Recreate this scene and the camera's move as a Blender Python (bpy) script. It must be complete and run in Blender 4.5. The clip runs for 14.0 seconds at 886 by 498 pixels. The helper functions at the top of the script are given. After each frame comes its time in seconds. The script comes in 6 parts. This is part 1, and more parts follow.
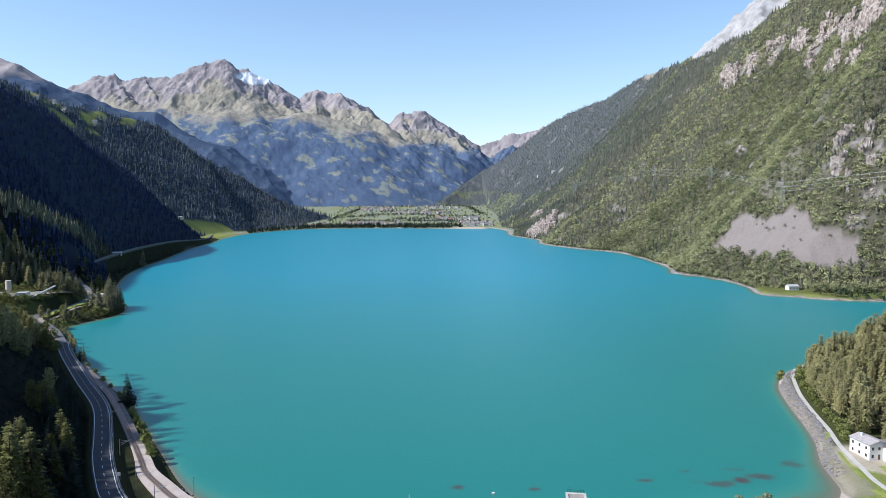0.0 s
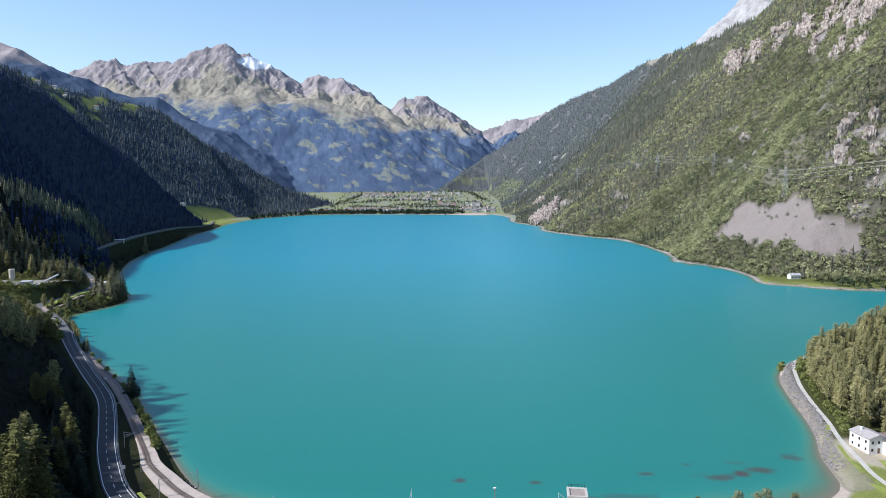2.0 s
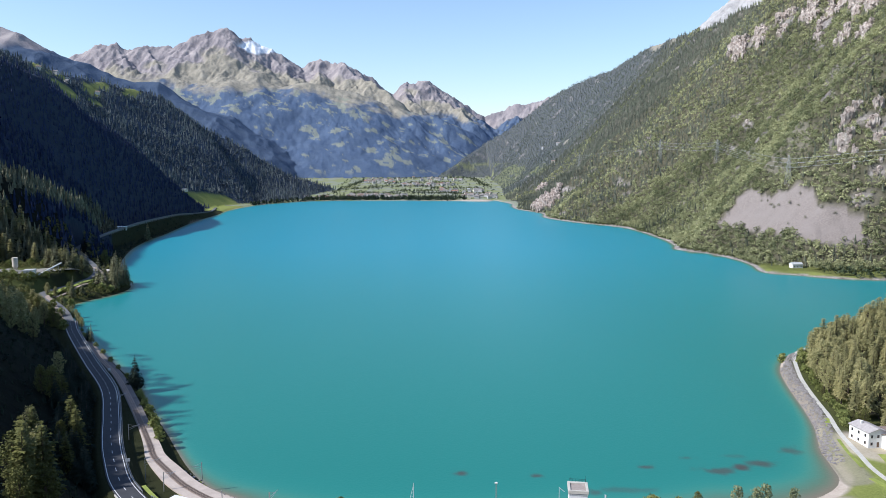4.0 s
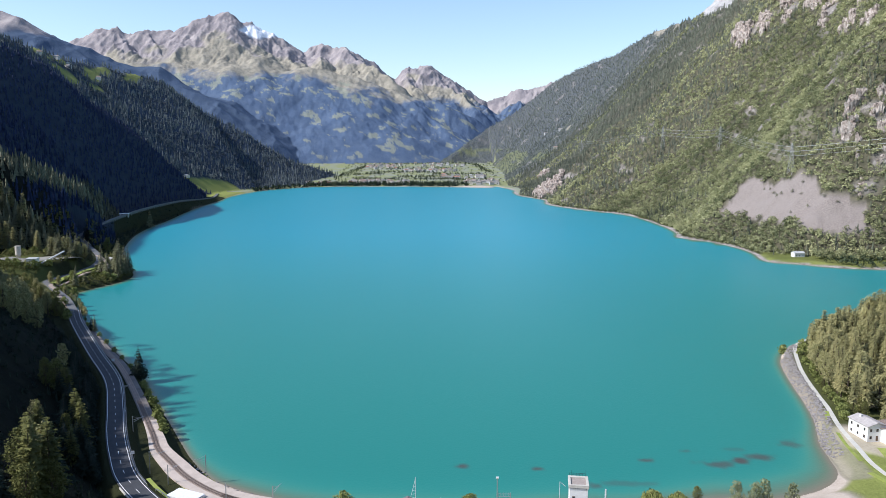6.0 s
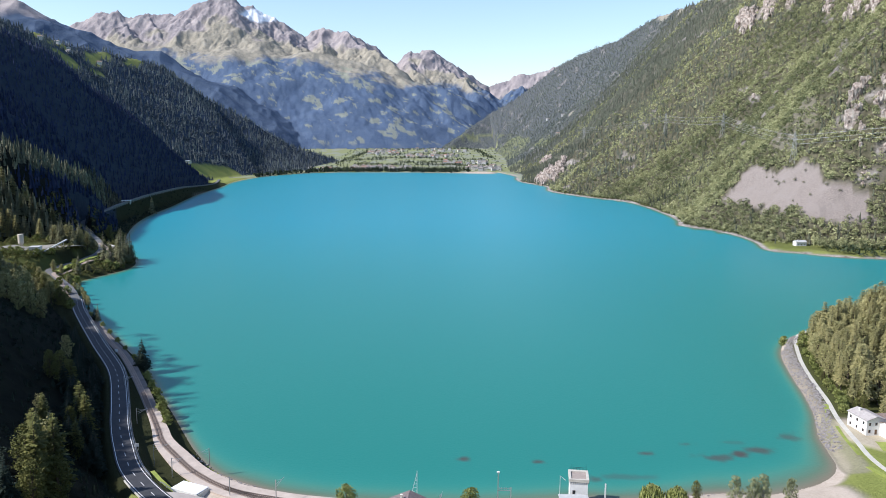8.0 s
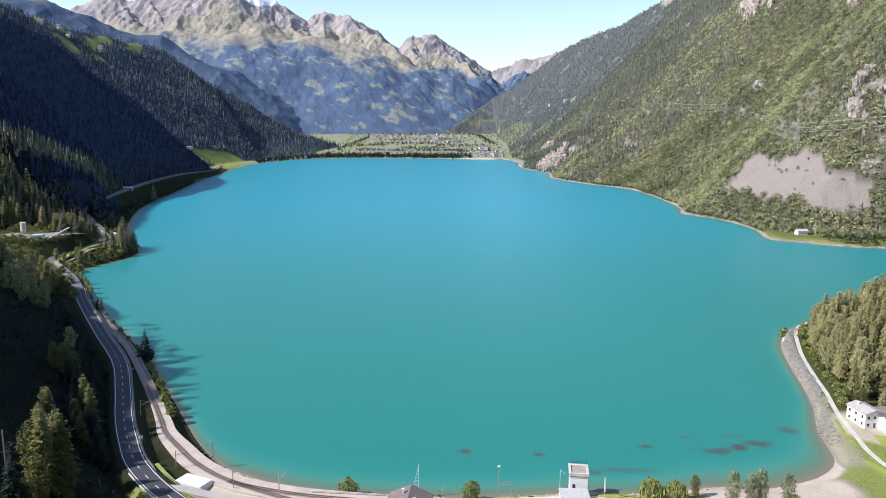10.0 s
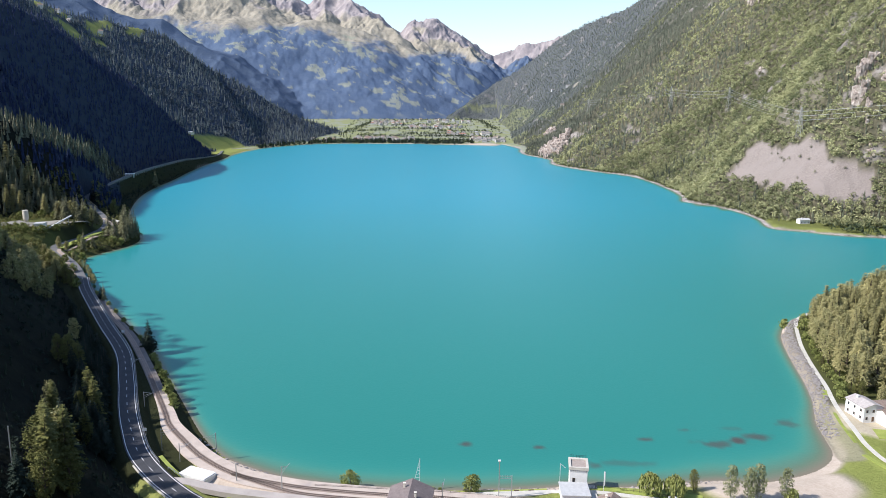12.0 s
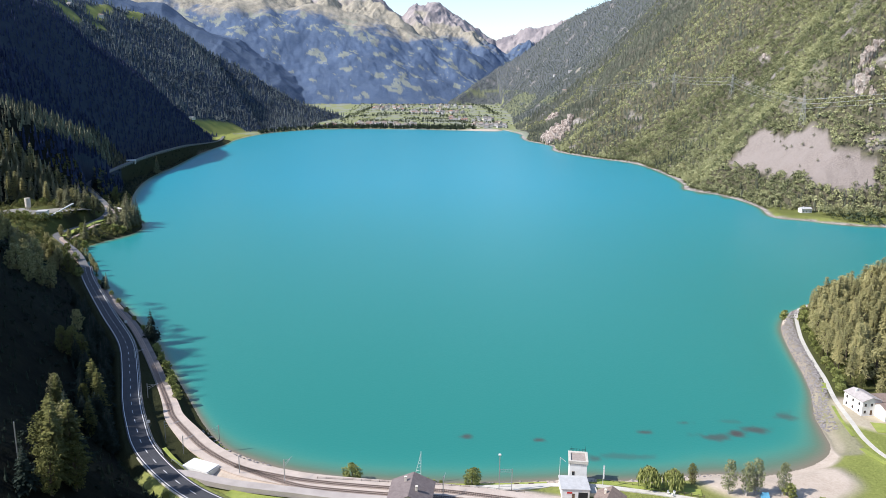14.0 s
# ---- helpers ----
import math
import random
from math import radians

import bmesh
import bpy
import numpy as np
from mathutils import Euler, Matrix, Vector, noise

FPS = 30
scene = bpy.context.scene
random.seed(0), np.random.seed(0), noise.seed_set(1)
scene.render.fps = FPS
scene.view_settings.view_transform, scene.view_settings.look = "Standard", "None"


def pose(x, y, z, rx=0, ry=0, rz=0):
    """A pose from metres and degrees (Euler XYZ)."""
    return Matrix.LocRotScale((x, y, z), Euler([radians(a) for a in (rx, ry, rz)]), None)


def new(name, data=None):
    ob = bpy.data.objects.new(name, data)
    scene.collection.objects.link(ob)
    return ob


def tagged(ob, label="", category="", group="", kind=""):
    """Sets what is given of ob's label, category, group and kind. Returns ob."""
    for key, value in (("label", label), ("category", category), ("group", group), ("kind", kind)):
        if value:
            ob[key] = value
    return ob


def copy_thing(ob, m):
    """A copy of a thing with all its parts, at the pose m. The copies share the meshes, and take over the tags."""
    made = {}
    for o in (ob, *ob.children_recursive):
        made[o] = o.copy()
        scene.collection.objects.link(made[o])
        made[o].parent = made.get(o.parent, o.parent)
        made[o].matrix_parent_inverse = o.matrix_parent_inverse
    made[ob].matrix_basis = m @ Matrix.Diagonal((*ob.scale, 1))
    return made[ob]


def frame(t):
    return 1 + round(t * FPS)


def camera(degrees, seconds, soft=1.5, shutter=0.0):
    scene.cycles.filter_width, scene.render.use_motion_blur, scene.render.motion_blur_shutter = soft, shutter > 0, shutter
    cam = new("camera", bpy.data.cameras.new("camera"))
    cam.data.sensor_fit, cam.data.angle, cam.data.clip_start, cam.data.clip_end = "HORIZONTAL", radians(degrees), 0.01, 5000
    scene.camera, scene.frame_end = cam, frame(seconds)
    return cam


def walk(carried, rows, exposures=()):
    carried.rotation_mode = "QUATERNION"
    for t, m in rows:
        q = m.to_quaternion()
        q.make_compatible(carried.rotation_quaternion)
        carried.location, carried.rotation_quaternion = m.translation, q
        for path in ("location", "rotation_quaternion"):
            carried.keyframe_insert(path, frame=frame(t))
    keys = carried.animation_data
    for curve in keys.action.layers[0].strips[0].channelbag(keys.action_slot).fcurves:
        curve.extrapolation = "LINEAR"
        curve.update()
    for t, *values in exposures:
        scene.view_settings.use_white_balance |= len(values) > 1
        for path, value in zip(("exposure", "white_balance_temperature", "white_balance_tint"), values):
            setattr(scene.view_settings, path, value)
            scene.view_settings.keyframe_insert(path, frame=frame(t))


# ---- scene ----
# The camera: a drone that climbs straight up over the near shore and tips slowly downwards.
cam = camera(61.4, 14.0, soft=0.65)
CLIMB = [
    (0, 0.000, 0.000, 110.000, 0.000, -4.231, -0.003),
    (2, -0.112, -0.210, 113.751, 0.153, -5.374, 0.065),
    (4, -0.214, -0.418, 117.504, 0.296, -6.523, 0.144),
    (6, -0.307, -0.624, 121.260, 0.431, -7.677, 0.232),
    (8, -0.391, -0.830, 125.018, 0.556, -8.835, 0.330),
    (10, -0.465, -1.034, 128.778, 0.672, -9.999, 0.438),
    (12, -0.531, -1.237, 132.541, 0.779, -11.167, 0.555),
    (14, -0.587, -1.438, 136.307, 0.877, -12.341, 0.682),
]


def aim(x, y, z, yaw, pitch, roll):
    """A camera pose: heading from +y to the left, pitch upwards, roll about the view."""
    return Matrix.Translation((x, y, z)) @ pose(0, 0, 0, 0, 0, yaw) @ pose(0, 0, 0, 90 + pitch) @ pose(0, 0, 0, 0, 0, roll)


walk(cam, [(t, aim(*row)) for t, *row in CLIMB], [(0, 0.14, 5720, 12), (7, 0.28, 5900, 13), (14, 0.46, 6120, 14)])

# Light: an afternoon sun from the left, and a clear sky.
SUN_AZ = math.atan2(-0.96, -0.28)  # the way to the sun, clockwise from +y
SUN_EL = radians(42)
to_sun = Vector((math.sin(SUN_AZ) * math.cos(SUN_EL), math.cos(SUN_AZ) * math.cos(SUN_EL), math.sin(SUN_EL)))
world = bpy.data.worlds.new("sky")
scene.world = world
world.use_nodes = True
wn = world.node_tree.nodes
sky = wn.new("ShaderNodeTexSky")
sky.sky_type, sky.sun_disc = "NISHITA", False
sky.sun_elevation, sky.sun_rotation = SUN_EL, SUN_AZ
sky.altitude, sky.air_density, sky.dust_density, sky.ozone_density = 1000, 1.22, 0.9, 1.0
wn["Background"].inputs["Strength"].default_value = 0.15
world.node_tree.links.new(sky.outputs[0], wn["Background"].inputs["Color"])
sun = new("sun", bpy.data.lights.new("sun", "SUN"))
sun.data.energy, sun.data.angle, sun.data.color = 5.0, radians(0.55), (1.0, 0.94, 0.84)
sun.matrix_world = Matrix.Translation((0, 0, 900)) @ to_sun.to_track_quat("Z", "Y").to_matrix().to_4x4()
# ---- materials ----
def nodes_of(m):
    m.use_nodes = True
    t = m.node_tree
    return t, t.nodes, t.nodes["Principled BSDF"]


def link(t, a, b):
    t.links.new(a, b)


def noise_tex(t, scale, detail=4.0, rough=0.6, coords=None, stretch=None):
    n = t.nodes.new("ShaderNodeTexNoise")
    n.inputs["Scale"].default_value, n.inputs["Detail"].default_value, n.inputs["Roughness"].default_value = scale, detail, rough
    if coords is None:
        coords = t.nodes.new("ShaderNodeNewGeometry").outputs["Position"]
    if stretch:
        mp = t.nodes.new("ShaderNodeMapping")
        mp.inputs["Scale"].default_value = stretch
        link(t, coords, mp.inputs["Vector"])
        coords = mp.outputs[0]
    link(t, coords, n.inputs["Vector"])
    return n.outputs["Fac"]


def ramp(t, fac, *stops):
    r = t.nodes.new("ShaderNodeValToRGB")
    els = r.color_ramp.elements
    while len(els) < len(stops):
        els.new(0.5)
    for e, (p, c) in zip(els, stops):
        e.position, e.color = p, (*c, 1) if len(c) == 3 else c
    link(t, fac, r.inputs[0])
    return r.outputs[0]


def mixed(t, fac, a, b, blend="MIX"):
    n = t.nodes.new("ShaderNodeMix")
    n.data_type, n.blend_type = "RGBA", blend
    for socket, value in ((n.inputs[0], fac), (n.inputs[6], a), (n.inputs[7], b)):
        if isinstance(value, (int, float)):
            socket.default_value = value
        elif isinstance(value, tuple):
            socket.default_value = (*value, 1)
        else:
            link(t, value, socket)
    return n.outputs[2]


def sums(t, op, a, b):
    n = t.nodes.new("ShaderNodeMath")
    n.operation = op
    n.use_clamp = op in ("MULTIPLY_ADD", "ADD")
    for socket, value in ((n.inputs[0], a), (n.inputs[1], b)):
        if isinstance(value, (int, float)):
            socket.default_value = value
        else:
            link(t, value, socket)
    return n.outputs[0]


def bumped(t, bsdf, height, strength, distance):
    b = t.nodes.new("ShaderNodeBump")
    b.inputs["Strength"].default_value, b.inputs["Distance"].default_value = strength, distance
    link(t, height, b.inputs["Height"])
    link(t, b.outputs[0], bsdf.inputs["Normal"])


def attribute(t, name):
    a = t.nodes.new("ShaderNodeAttribute")
    a.attribute_name = name
    return a.outputs["Fac"]


def plain(name, dark, light, rough=0.7, scale=1.5, fine=14.0, bump=0.25, depth=0.03, metal=0.0, local=True, vary=0.0):
    """A surface that wavers between two colours at two scales, with a fine relief."""
    m = bpy.data.materials.new(name)
    t, n, b = nodes_of(m)
    co = n.new("ShaderNodeTexCoord").outputs["Object"] if local else None
    big, small = noise_tex(t, scale, 3, 0.6, co), noise_tex(t, fine, 4, 0.65, co)
    both = sums(t, "ADD", sums(t, "MULTIPLY", big, 0.55), sums(t, "MULTIPLY", small, 0.45))
    col = ramp(t, both, (0.32, dark), (0.68, light))
    if vary:
        info = n.new("ShaderNodeObjectInfo").outputs["Random"]
        col = mixed(t, sums(t, "MULTIPLY", info, vary), col, tuple(c * 0.45 for c in dark))
    link(t, col, b.inputs["Base Color"])
    b.inputs["Roughness"].default_value, b.inputs["Metallic"].default_value = rough, metal
    b.inputs["Specular IOR Level"].default_value = 0.3
    if bump:
        bumped(t, b, small, bump, depth)
    return m


def foliage(name, dark, light, autumn=None):
    """Leaves and needles: each clump its own tone, the whole tree tinted by its attribute or its object's random."""
    m = bpy.data.materials.new(name)
    t, n, b = nodes_of(m)
    geo = n.new("ShaderNodeNewGeometry")
    info = n.new("ShaderNodeObjectInfo").outputs["Random"]
    isl = geo.outputs["Random Per Island"]
    tint = attribute(t, "tint")
    f = sums(t, "ADD", sums(t, "MULTIPLY", isl, 0.3), sums(t, "ADD", sums(t, "MULTIPLY", tint, 0.55), sums(t, "MULTIPLY", info, 0.3)))
    col = ramp(t, f, (0.1, dark), (0.75, light), *(((0.98, autumn),) if autumn else ()))
    link(t, col, b.inputs["Base Color"])
    b.inputs["Roughness"].default_value = 0.75
    b.inputs["Specular IOR Level"].default_value = 0.08
    return m


GROUND = bpy.data.materials.new("hillside")
t, n, b = nodes_of(GROUND)
fine, mid, wide = noise_tex(t, 0.9, 5, 0.7), noise_tex(t, 0.12, 5, 0.65), noise_tex(t, 0.014, 4, 0.6)
# Forest floor near-black: the shade of the western side is put into the colour.
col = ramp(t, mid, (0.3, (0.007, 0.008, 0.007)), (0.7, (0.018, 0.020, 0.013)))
# The same floor in a lighter, sunlit colour for the eastern side.
col = mixed(t, attribute(t, "sunlit_floor"), col, ramp(t, mid, (0.3, (0.035, 0.036, 0.024)), (0.7, (0.155, 0.140, 0.090))))
grass = mixed(t, wide, ramp(t, fine, (0.3, (0.165, 0.215, 0.042)), (0.7, (0.30, 0.345, 0.085))), (0.22, 0.21, 0.08))
alp = ramp(t, noise_tex(t, 0.022, 12, 0.75, None, (1, 1, 0.5)), (0.34, (0.185, 0.175, 0.15)), (0.48, (0.29, 0.262, 0.205)), (0.66, (0.37, 0.335, 0.27)))
crack = noise_tex(t, 0.16, 10, 0.78, None, (1, 1, 0.6))
stone = ramp(t, sums(t, "ADD", sums(t, "MULTIPLY", fine, 0.25), sums(t, "MULTIPLY", crack, 0.75)),
             (0.38, (0.075, 0.065, 0.06)), (0.46, (0.24, 0.21, 0.195)), (0.54, (0.37, 0.335, 0.31)), (0.66, (0.53, 0.49, 0.46)))
rubble = mixed(t, ramp(t, noise_tex(t, 0.05, 5, 0.6, None, (0.5, 1, 0.5)), (0.35, (0, 0, 0)), (0.65, (1, 1, 1))), ramp(t, noise_tex(t, 0.6, 10, 0.8), (0.35, (0.15, 0.125, 0.11)), (0.65, (0.34, 0.292, 0.26))), (0.265, 0.228, 0.205))
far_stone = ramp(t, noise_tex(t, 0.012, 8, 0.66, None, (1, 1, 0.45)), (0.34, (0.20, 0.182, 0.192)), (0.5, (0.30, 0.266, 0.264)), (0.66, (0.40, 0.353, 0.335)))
stone = mixed(t, attribute(t, "far_haze"), stone, far_stone)
sand = ramp(t, sums(t, "ADD", sums(t, "MULTIPLY", fine, 0.5), sums(t, "MULTIPLY", mid, 0.5)), (0.3, (0.37, 0.30, 0.235)), (0.7, (0.56, 0.48, 0.395)))
# Woods tinted pale blue: the haze of distance is put into this colour.
hazed_wood = mixed(t, ramp(t, noise_tex(t, 0.02, 12, 0.78), (0.36, (0, 0, 0)), (0.64, (1, 1, 1))), (0.074, 0.108, 0.178), (0.104, 0.140, 0.202))
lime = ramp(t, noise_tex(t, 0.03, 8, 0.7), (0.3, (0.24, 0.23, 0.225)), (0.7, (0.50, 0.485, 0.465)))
col = mixed(t, attribute(t, "far_haze"), col, hazed_wood)
col = mixed(t, attribute(t, "alpine"), col, alp)
col = mixed(t, attribute(t, "pasture"), col, ramp(t, mid, (0.3, (0.205, 0.222, 0.175)), (0.7, (0.285, 0.292, 0.230))))
col = mixed(t, attribute(t, "meadow"), col, grass)
col = mixed(t, attribute(t, "rock"), col, stone)
col = mixed(t, attribute(t, "scree"), col, rubble)
col = mixed(t, attribute(t, "lime"), col, lime)
col = mixed(t, attribute(t, "sand"), col, sand)
col = mixed(t, attribute(t, "snow"), col, (0.85, 0.86, 0.88))
link(t, col, b.inputs["Base Color"])
b.inputs["Roughness"].default_value, b.inputs["Specular IOR Level"].default_value = 0.9, 0.05
relief = n.new("ShaderNodeMath")
relief.operation = "MULTIPLY"
link(t, noise_tex(t, 0.02, 10, 0.65, None, (1, 0.5, 1)), relief.inputs[0])
link(t, attribute(t, "far_haze"), relief.inputs[1])
tall_relief = n.new("ShaderNodeMath")
tall_relief.operation = "MULTIPLY_ADD"
link(t, relief.outputs[0], tall_relief.inputs[0])
tall_relief.inputs[1].default_value = 2.2
flat_sand = n.new("ShaderNodeMath")
flat_sand.operation = "MULTIPLY_ADD"
flat_sand.inputs[1].default_value, flat_sand.inputs[2].default_value = -0.93, 1.0
link(t, attribute(t, "sand"), flat_sand.inputs[0])
link(t, sums(t, "MULTIPLY", sums(t, "ADD", sums(t, "MULTIPLY", fine, 0.3), sums(t, "MULTIPLY", mid, 0.6)), flat_sand.outputs[0]), tall_relief.inputs[2])
bumped(t, b, tall_relief.outputs[0], 0.8, 3.2)

WATER = bpy.data.materials.new("lake_water")
t, n, b = nodes_of(WATER)
shallow = attribute(t, "shallow")
streak = noise_tex(t, 0.004, 3, 0.5, None, (1, 0.3, 1))
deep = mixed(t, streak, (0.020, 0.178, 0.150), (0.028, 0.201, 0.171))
# Further out the colour turns bluer: the sky's grazing reflection is put in.
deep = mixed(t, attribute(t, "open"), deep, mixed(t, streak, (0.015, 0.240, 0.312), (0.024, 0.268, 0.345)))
near = ramp(t, sums(t, "ADD", shallow, sums(t, "MULTIPLY", noise_tex(t, 0.15, 4), 0.12)),
            (0.03, (0.028, 0.235, 0.200)), (0.3, (0.055, 0.215, 0.165)), (0.65, (0.105, 0.165, 0.112)), (1.0, (0.185, 0.160, 0.115)))
col = mixed(t, ramp(t, shallow, (0.0, (0, 0, 0)), (0.25, (1, 1, 1))), deep, near)
weed = attribute(t, "weed")
col = mixed(t, weed, col, (0.068, 0.056, 0.050))
link(t, col, b.inputs["Base Color"])
b.inputs["Roughness"].default_value, b.inputs["IOR"].default_value = 0.3, 1.33
b.inputs["Specular IOR Level"].default_value = 0.22
bumped(t, b, noise_tex(t, 0.8, 4, 0.6), 0.5, 0.14)
# ---- the lie of the land ----
def lattice(ix, iy, seed):
    h = (ix.astype(np.int64) * 374761393 + iy.astype(np.int64) * 668265263 + seed * 974634777) & 0xFFFFFFFF
    h = ((h ^ (h >> 13)) * 1274126177) & 0xFFFFFFFF
    return ((h ^ (h >> 16)) & 0xFFFF) / 65535.0


def waver(x, y, size, seed=0):
    """Smooth noise from 0 to 1 with bumps of about that size."""
    x, y = x / size, y / size
    ix, iy = np.floor(x), np.floor(y)
    fx, fy = x - ix, y - iy
    fx, fy = fx * fx * (3 - 2 * fx), fy * fy * (3 - 2 * fy)
    a, b = lattice(ix, iy, seed), lattice(ix + 1, iy, seed)
    c, d = lattice(ix, iy + 1, seed), lattice(ix + 1, iy + 1, seed)
    return a + (b - a) * fx + (c - a) * fy + (a - b - c + d) * fx * fy


def fbm(x, y, size, octaves=4, seed=0, gain=0.5):
    total, amp, norm = 0.0, 1.0, 0.0
    for k in range(octaves):
        total = total + amp * waver(x + 37.1 * k, y - 91.7 * k, size / 2**k, seed + k)
        norm, amp = norm + amp, amp * gain
    return total / norm


def ridged(x, y, size, octaves=4, seed=0):
    total, amp, norm = 0.0, 1.0, 0.0
    for k in range(octaves):
        total = total + amp * (1 - np.abs(2 * waver(x + 17.3 * k, y + 53.9 * k, size / 2**k, seed + k) - 1))
        norm, amp = norm + amp, amp * 0.5
    return total / norm


def smooth(a, b, v):
    v = np.clip((v - a) / (b - a), 0, 1)
    return v * v * (3 - 2 * v)


def rounded(points, steps=5, closed=False):
    """A Catmull-Rom curve through the points."""
    p = np.array(points, float)
    ends = (p[-1:], p[:2]) if closed else (2 * p[:1] - p[1:2], 2 * p[-1:] - p[-2:-1])
    q = np.concatenate([ends[0], p, ends[1]])
    out = []
    for i in range(1, len(q) - 2):
        for s in np.arange(steps) / steps:
            a, b, c, d = q[i - 1 : i + 3]
            out.append(0.5 * (2 * b + (c - a) * s + (2 * a - 5 * b + 4 * c - d) * s**2 + (3 * b - a - 3 * c + d) * s**3))
    if not closed:
        out.append(p[-1])
    return np.array(out)


def reach(x, y, line, closed=False):
    """Distance to a line, and the line's third value at the nearest place."""
    ends = np.roll(line, -1, 0) if closed else line[1:]
    best, value = np.full(np.shape(x), 1e9), np.zeros(np.shape(x))
    for a, b in zip(line, ends):
        dx, dy = b[0] - a[0], b[1] - a[1]
        s = np.clip(((x - a[0]) * dx + (y - a[1]) * dy) / (dx * dx + dy * dy + 1e-9), 0, 1)
        d = (x - a[0] - s * dx) ** 2 + (y - a[1] - s * dy) ** 2
        near = d < best
        best = np.where(near, d, best)
        if len(a) > 2:
            value = np.where(near, a[2] + s * (b[2] - a[2]), value)
    return np.sqrt(best), value


def inside(x, y, ring):
    odd = np.zeros(np.shape(x), bool)
    for a, b in zip(ring, np.roll(ring, -1, 0)):
        if a[1] != b[1]:
            odd ^= ((a[1] > y) != (b[1] > y)) & (x < (b[0] - a[0]) * (y - a[1]) / (b[1] - a[1]) + a[0])
    return odd


SHORE_SOUTH = [(-99, 275), (-88, 261), (-79, 254), (-61, 244.5), (-42, 239.5), (-28, 238), (-2, 237), (16, 238), (34, 240), (48, 242.5), (60, 241),
               (77, 244), (96, 247), (110, 246), (124, 250), (137, 257), (147, 268), (151, 283), (155, 299), (164, 321), (172, 348),
               (180, 381), (191, 418), (206, 443), (224, 458)]
SHORE_EAST = [(270, 492), (360, 540), (470, 600), (520, 690), (490, 748), (425, 760), (393, 774), (374, 790), (347, 811), (358, 870), (358, 924),
              (344, 985), (318, 1030), (333, 1090), (340, 1200), (330, 1380), (265, 1500), (216, 1640), (228, 1780), (186, 1930), (180, 2060),
              (190, 2200), (150, 2420)]
SHORE_NORTH = [(132, 2350), (29, 2360), (-153, 2390), (-329, 2365), (-429, 2322), (-503, 2190), (-540, 2059), (-545, 1849)]
SHORE_WEST = [(-525, 1700), (-507, 1480), (-468, 1235), (-452, 1110), (-430, 1010), (-392, 890), (-345, 780), (-303, 705), (-297, 664),
              (-309, 622), (-309, 592), (-284, 540), (-240, 484), (-204, 438), (-166, 386), (-142, 346), (-123, 315), (-109, 291)]
LAKE = rounded(SHORE_SOUTH + SHORE_EAST + SHORE_NORTH + SHORE_WEST, 4, True)
# The valley floor: lake, shores, roads and the plain behind the village.
FLOOR = rounded([(-60, 120), (-80, 203), (-95, 219), (-116, 241), (-130, 265), (-153, 315), (-172, 352), (-204, 401), (-250, 472), (-310, 545),
                 (-372, 600), (-428, 650), (-418, 690), (-390, 745), (-385, 800), (-398, 860), (-420, 930), (-456, 1010), (-486, 1110), (-500, 1235), (-536, 1480), (-552, 1700),
                 (-600, 1860), (-580, 2060), (-530, 2220), (-440, 2400), (-400, 2600), (-380, 2800), (-350, 3150), (-200, 3300), (0, 3340), (60, 3450),
                 (110, 3300), (150, 2900), (172, 2500), (205, 2250)], 3).tolist() + rounded(
                [(187, 2060), (193, 1930), (235, 1780), (223, 1640), (272, 1506), (337, 1386), (347, 1200), (340, 1090), (325, 1030), (351, 985),
                 (366, 924), (367, 868), (390, 830), (450, 800), (540, 770), (560, 690), (500, 580), (370, 520), (280, 470), (235, 440), (212, 415),
                 (200, 385), (192, 350), (184, 332), (196, 316), (212, 280), (200, 200), (140, 110)], 3).tolist()
FLOOR = np.array(FLOOR)

# Ridges: x, y, height.
RIDGE_EAST = np.array([(600, -400, 330), (640, 200, 400), (700, 700, 480), (740, 1100, 516), (781, 1350, 535), (760, 1640, 530), (785, 1900, 530), (747, 2200, 516),
                       (738, 2500, 525), (706, 2900, 528), (640, 3100, 488), (534, 3300, 451), (475, 3500, 420), (323, 3650, 300), (189, 3700, 225), (90, 3640, 150), (10, 3560, 90)], float)
RIDGE_LIME = np.array([(1060, 3330, 640), (1085, 3300, 690), (1226, 3200, 852), (1300, 3100, 896), (1409, 3000, 1023), (1700, 2800, 1200)], float)
RIDGE_WEST = np.array([(-300, -400, 200), (-330, -100, 210), (-365, 150, 215), (-398, 255, 212), (-425, 335, 175), (-545, 500, 148), (-650, 650, 150), (-700, 850, 260), (-731, 1050, 285), (-733, 1250, 278),
                       (-731, 1350, 268), (-737, 1500, 222), (-735, 1700, 160), (-719, 1850, 90), (-678, 1950, 30)], float)
SPUR_WEST = np.array([(-560, 640, 100), (-505, 740, 108), (-490, 800, 112), (-494, 860, 102), (-495, 920, 85), (-493, 990, 64), (-497, 1050, 50), (-504, 1090, 36), (-508, 1120, 20)], float)
RIDGE_ALP = np.array([(-1300, 1400, 470), (-1119, 1700, 428), (-1113, 1900, 392), (-1085, 2150, 370), (-1038, 2300, 362), (-994, 2400, 352), (-962, 2520, 335), (-899, 2600, 270), (-820, 2640, 218),
                      (-707, 2650, 160), (-575, 2680, 82), (-458, 2700, 42), (-379, 2720, 20)], float)
RIDGE_BLUE = np.array([(-2170, 3300, 779), (-1987, 3400, 712), (-1878, 3450, 640), (-1712, 3500, 575), (-1306, 3600, 464), (-1120, 3640, 376), (-930, 3620, 272), (-740, 3540, 165), (-600, 3440, 80)], float)
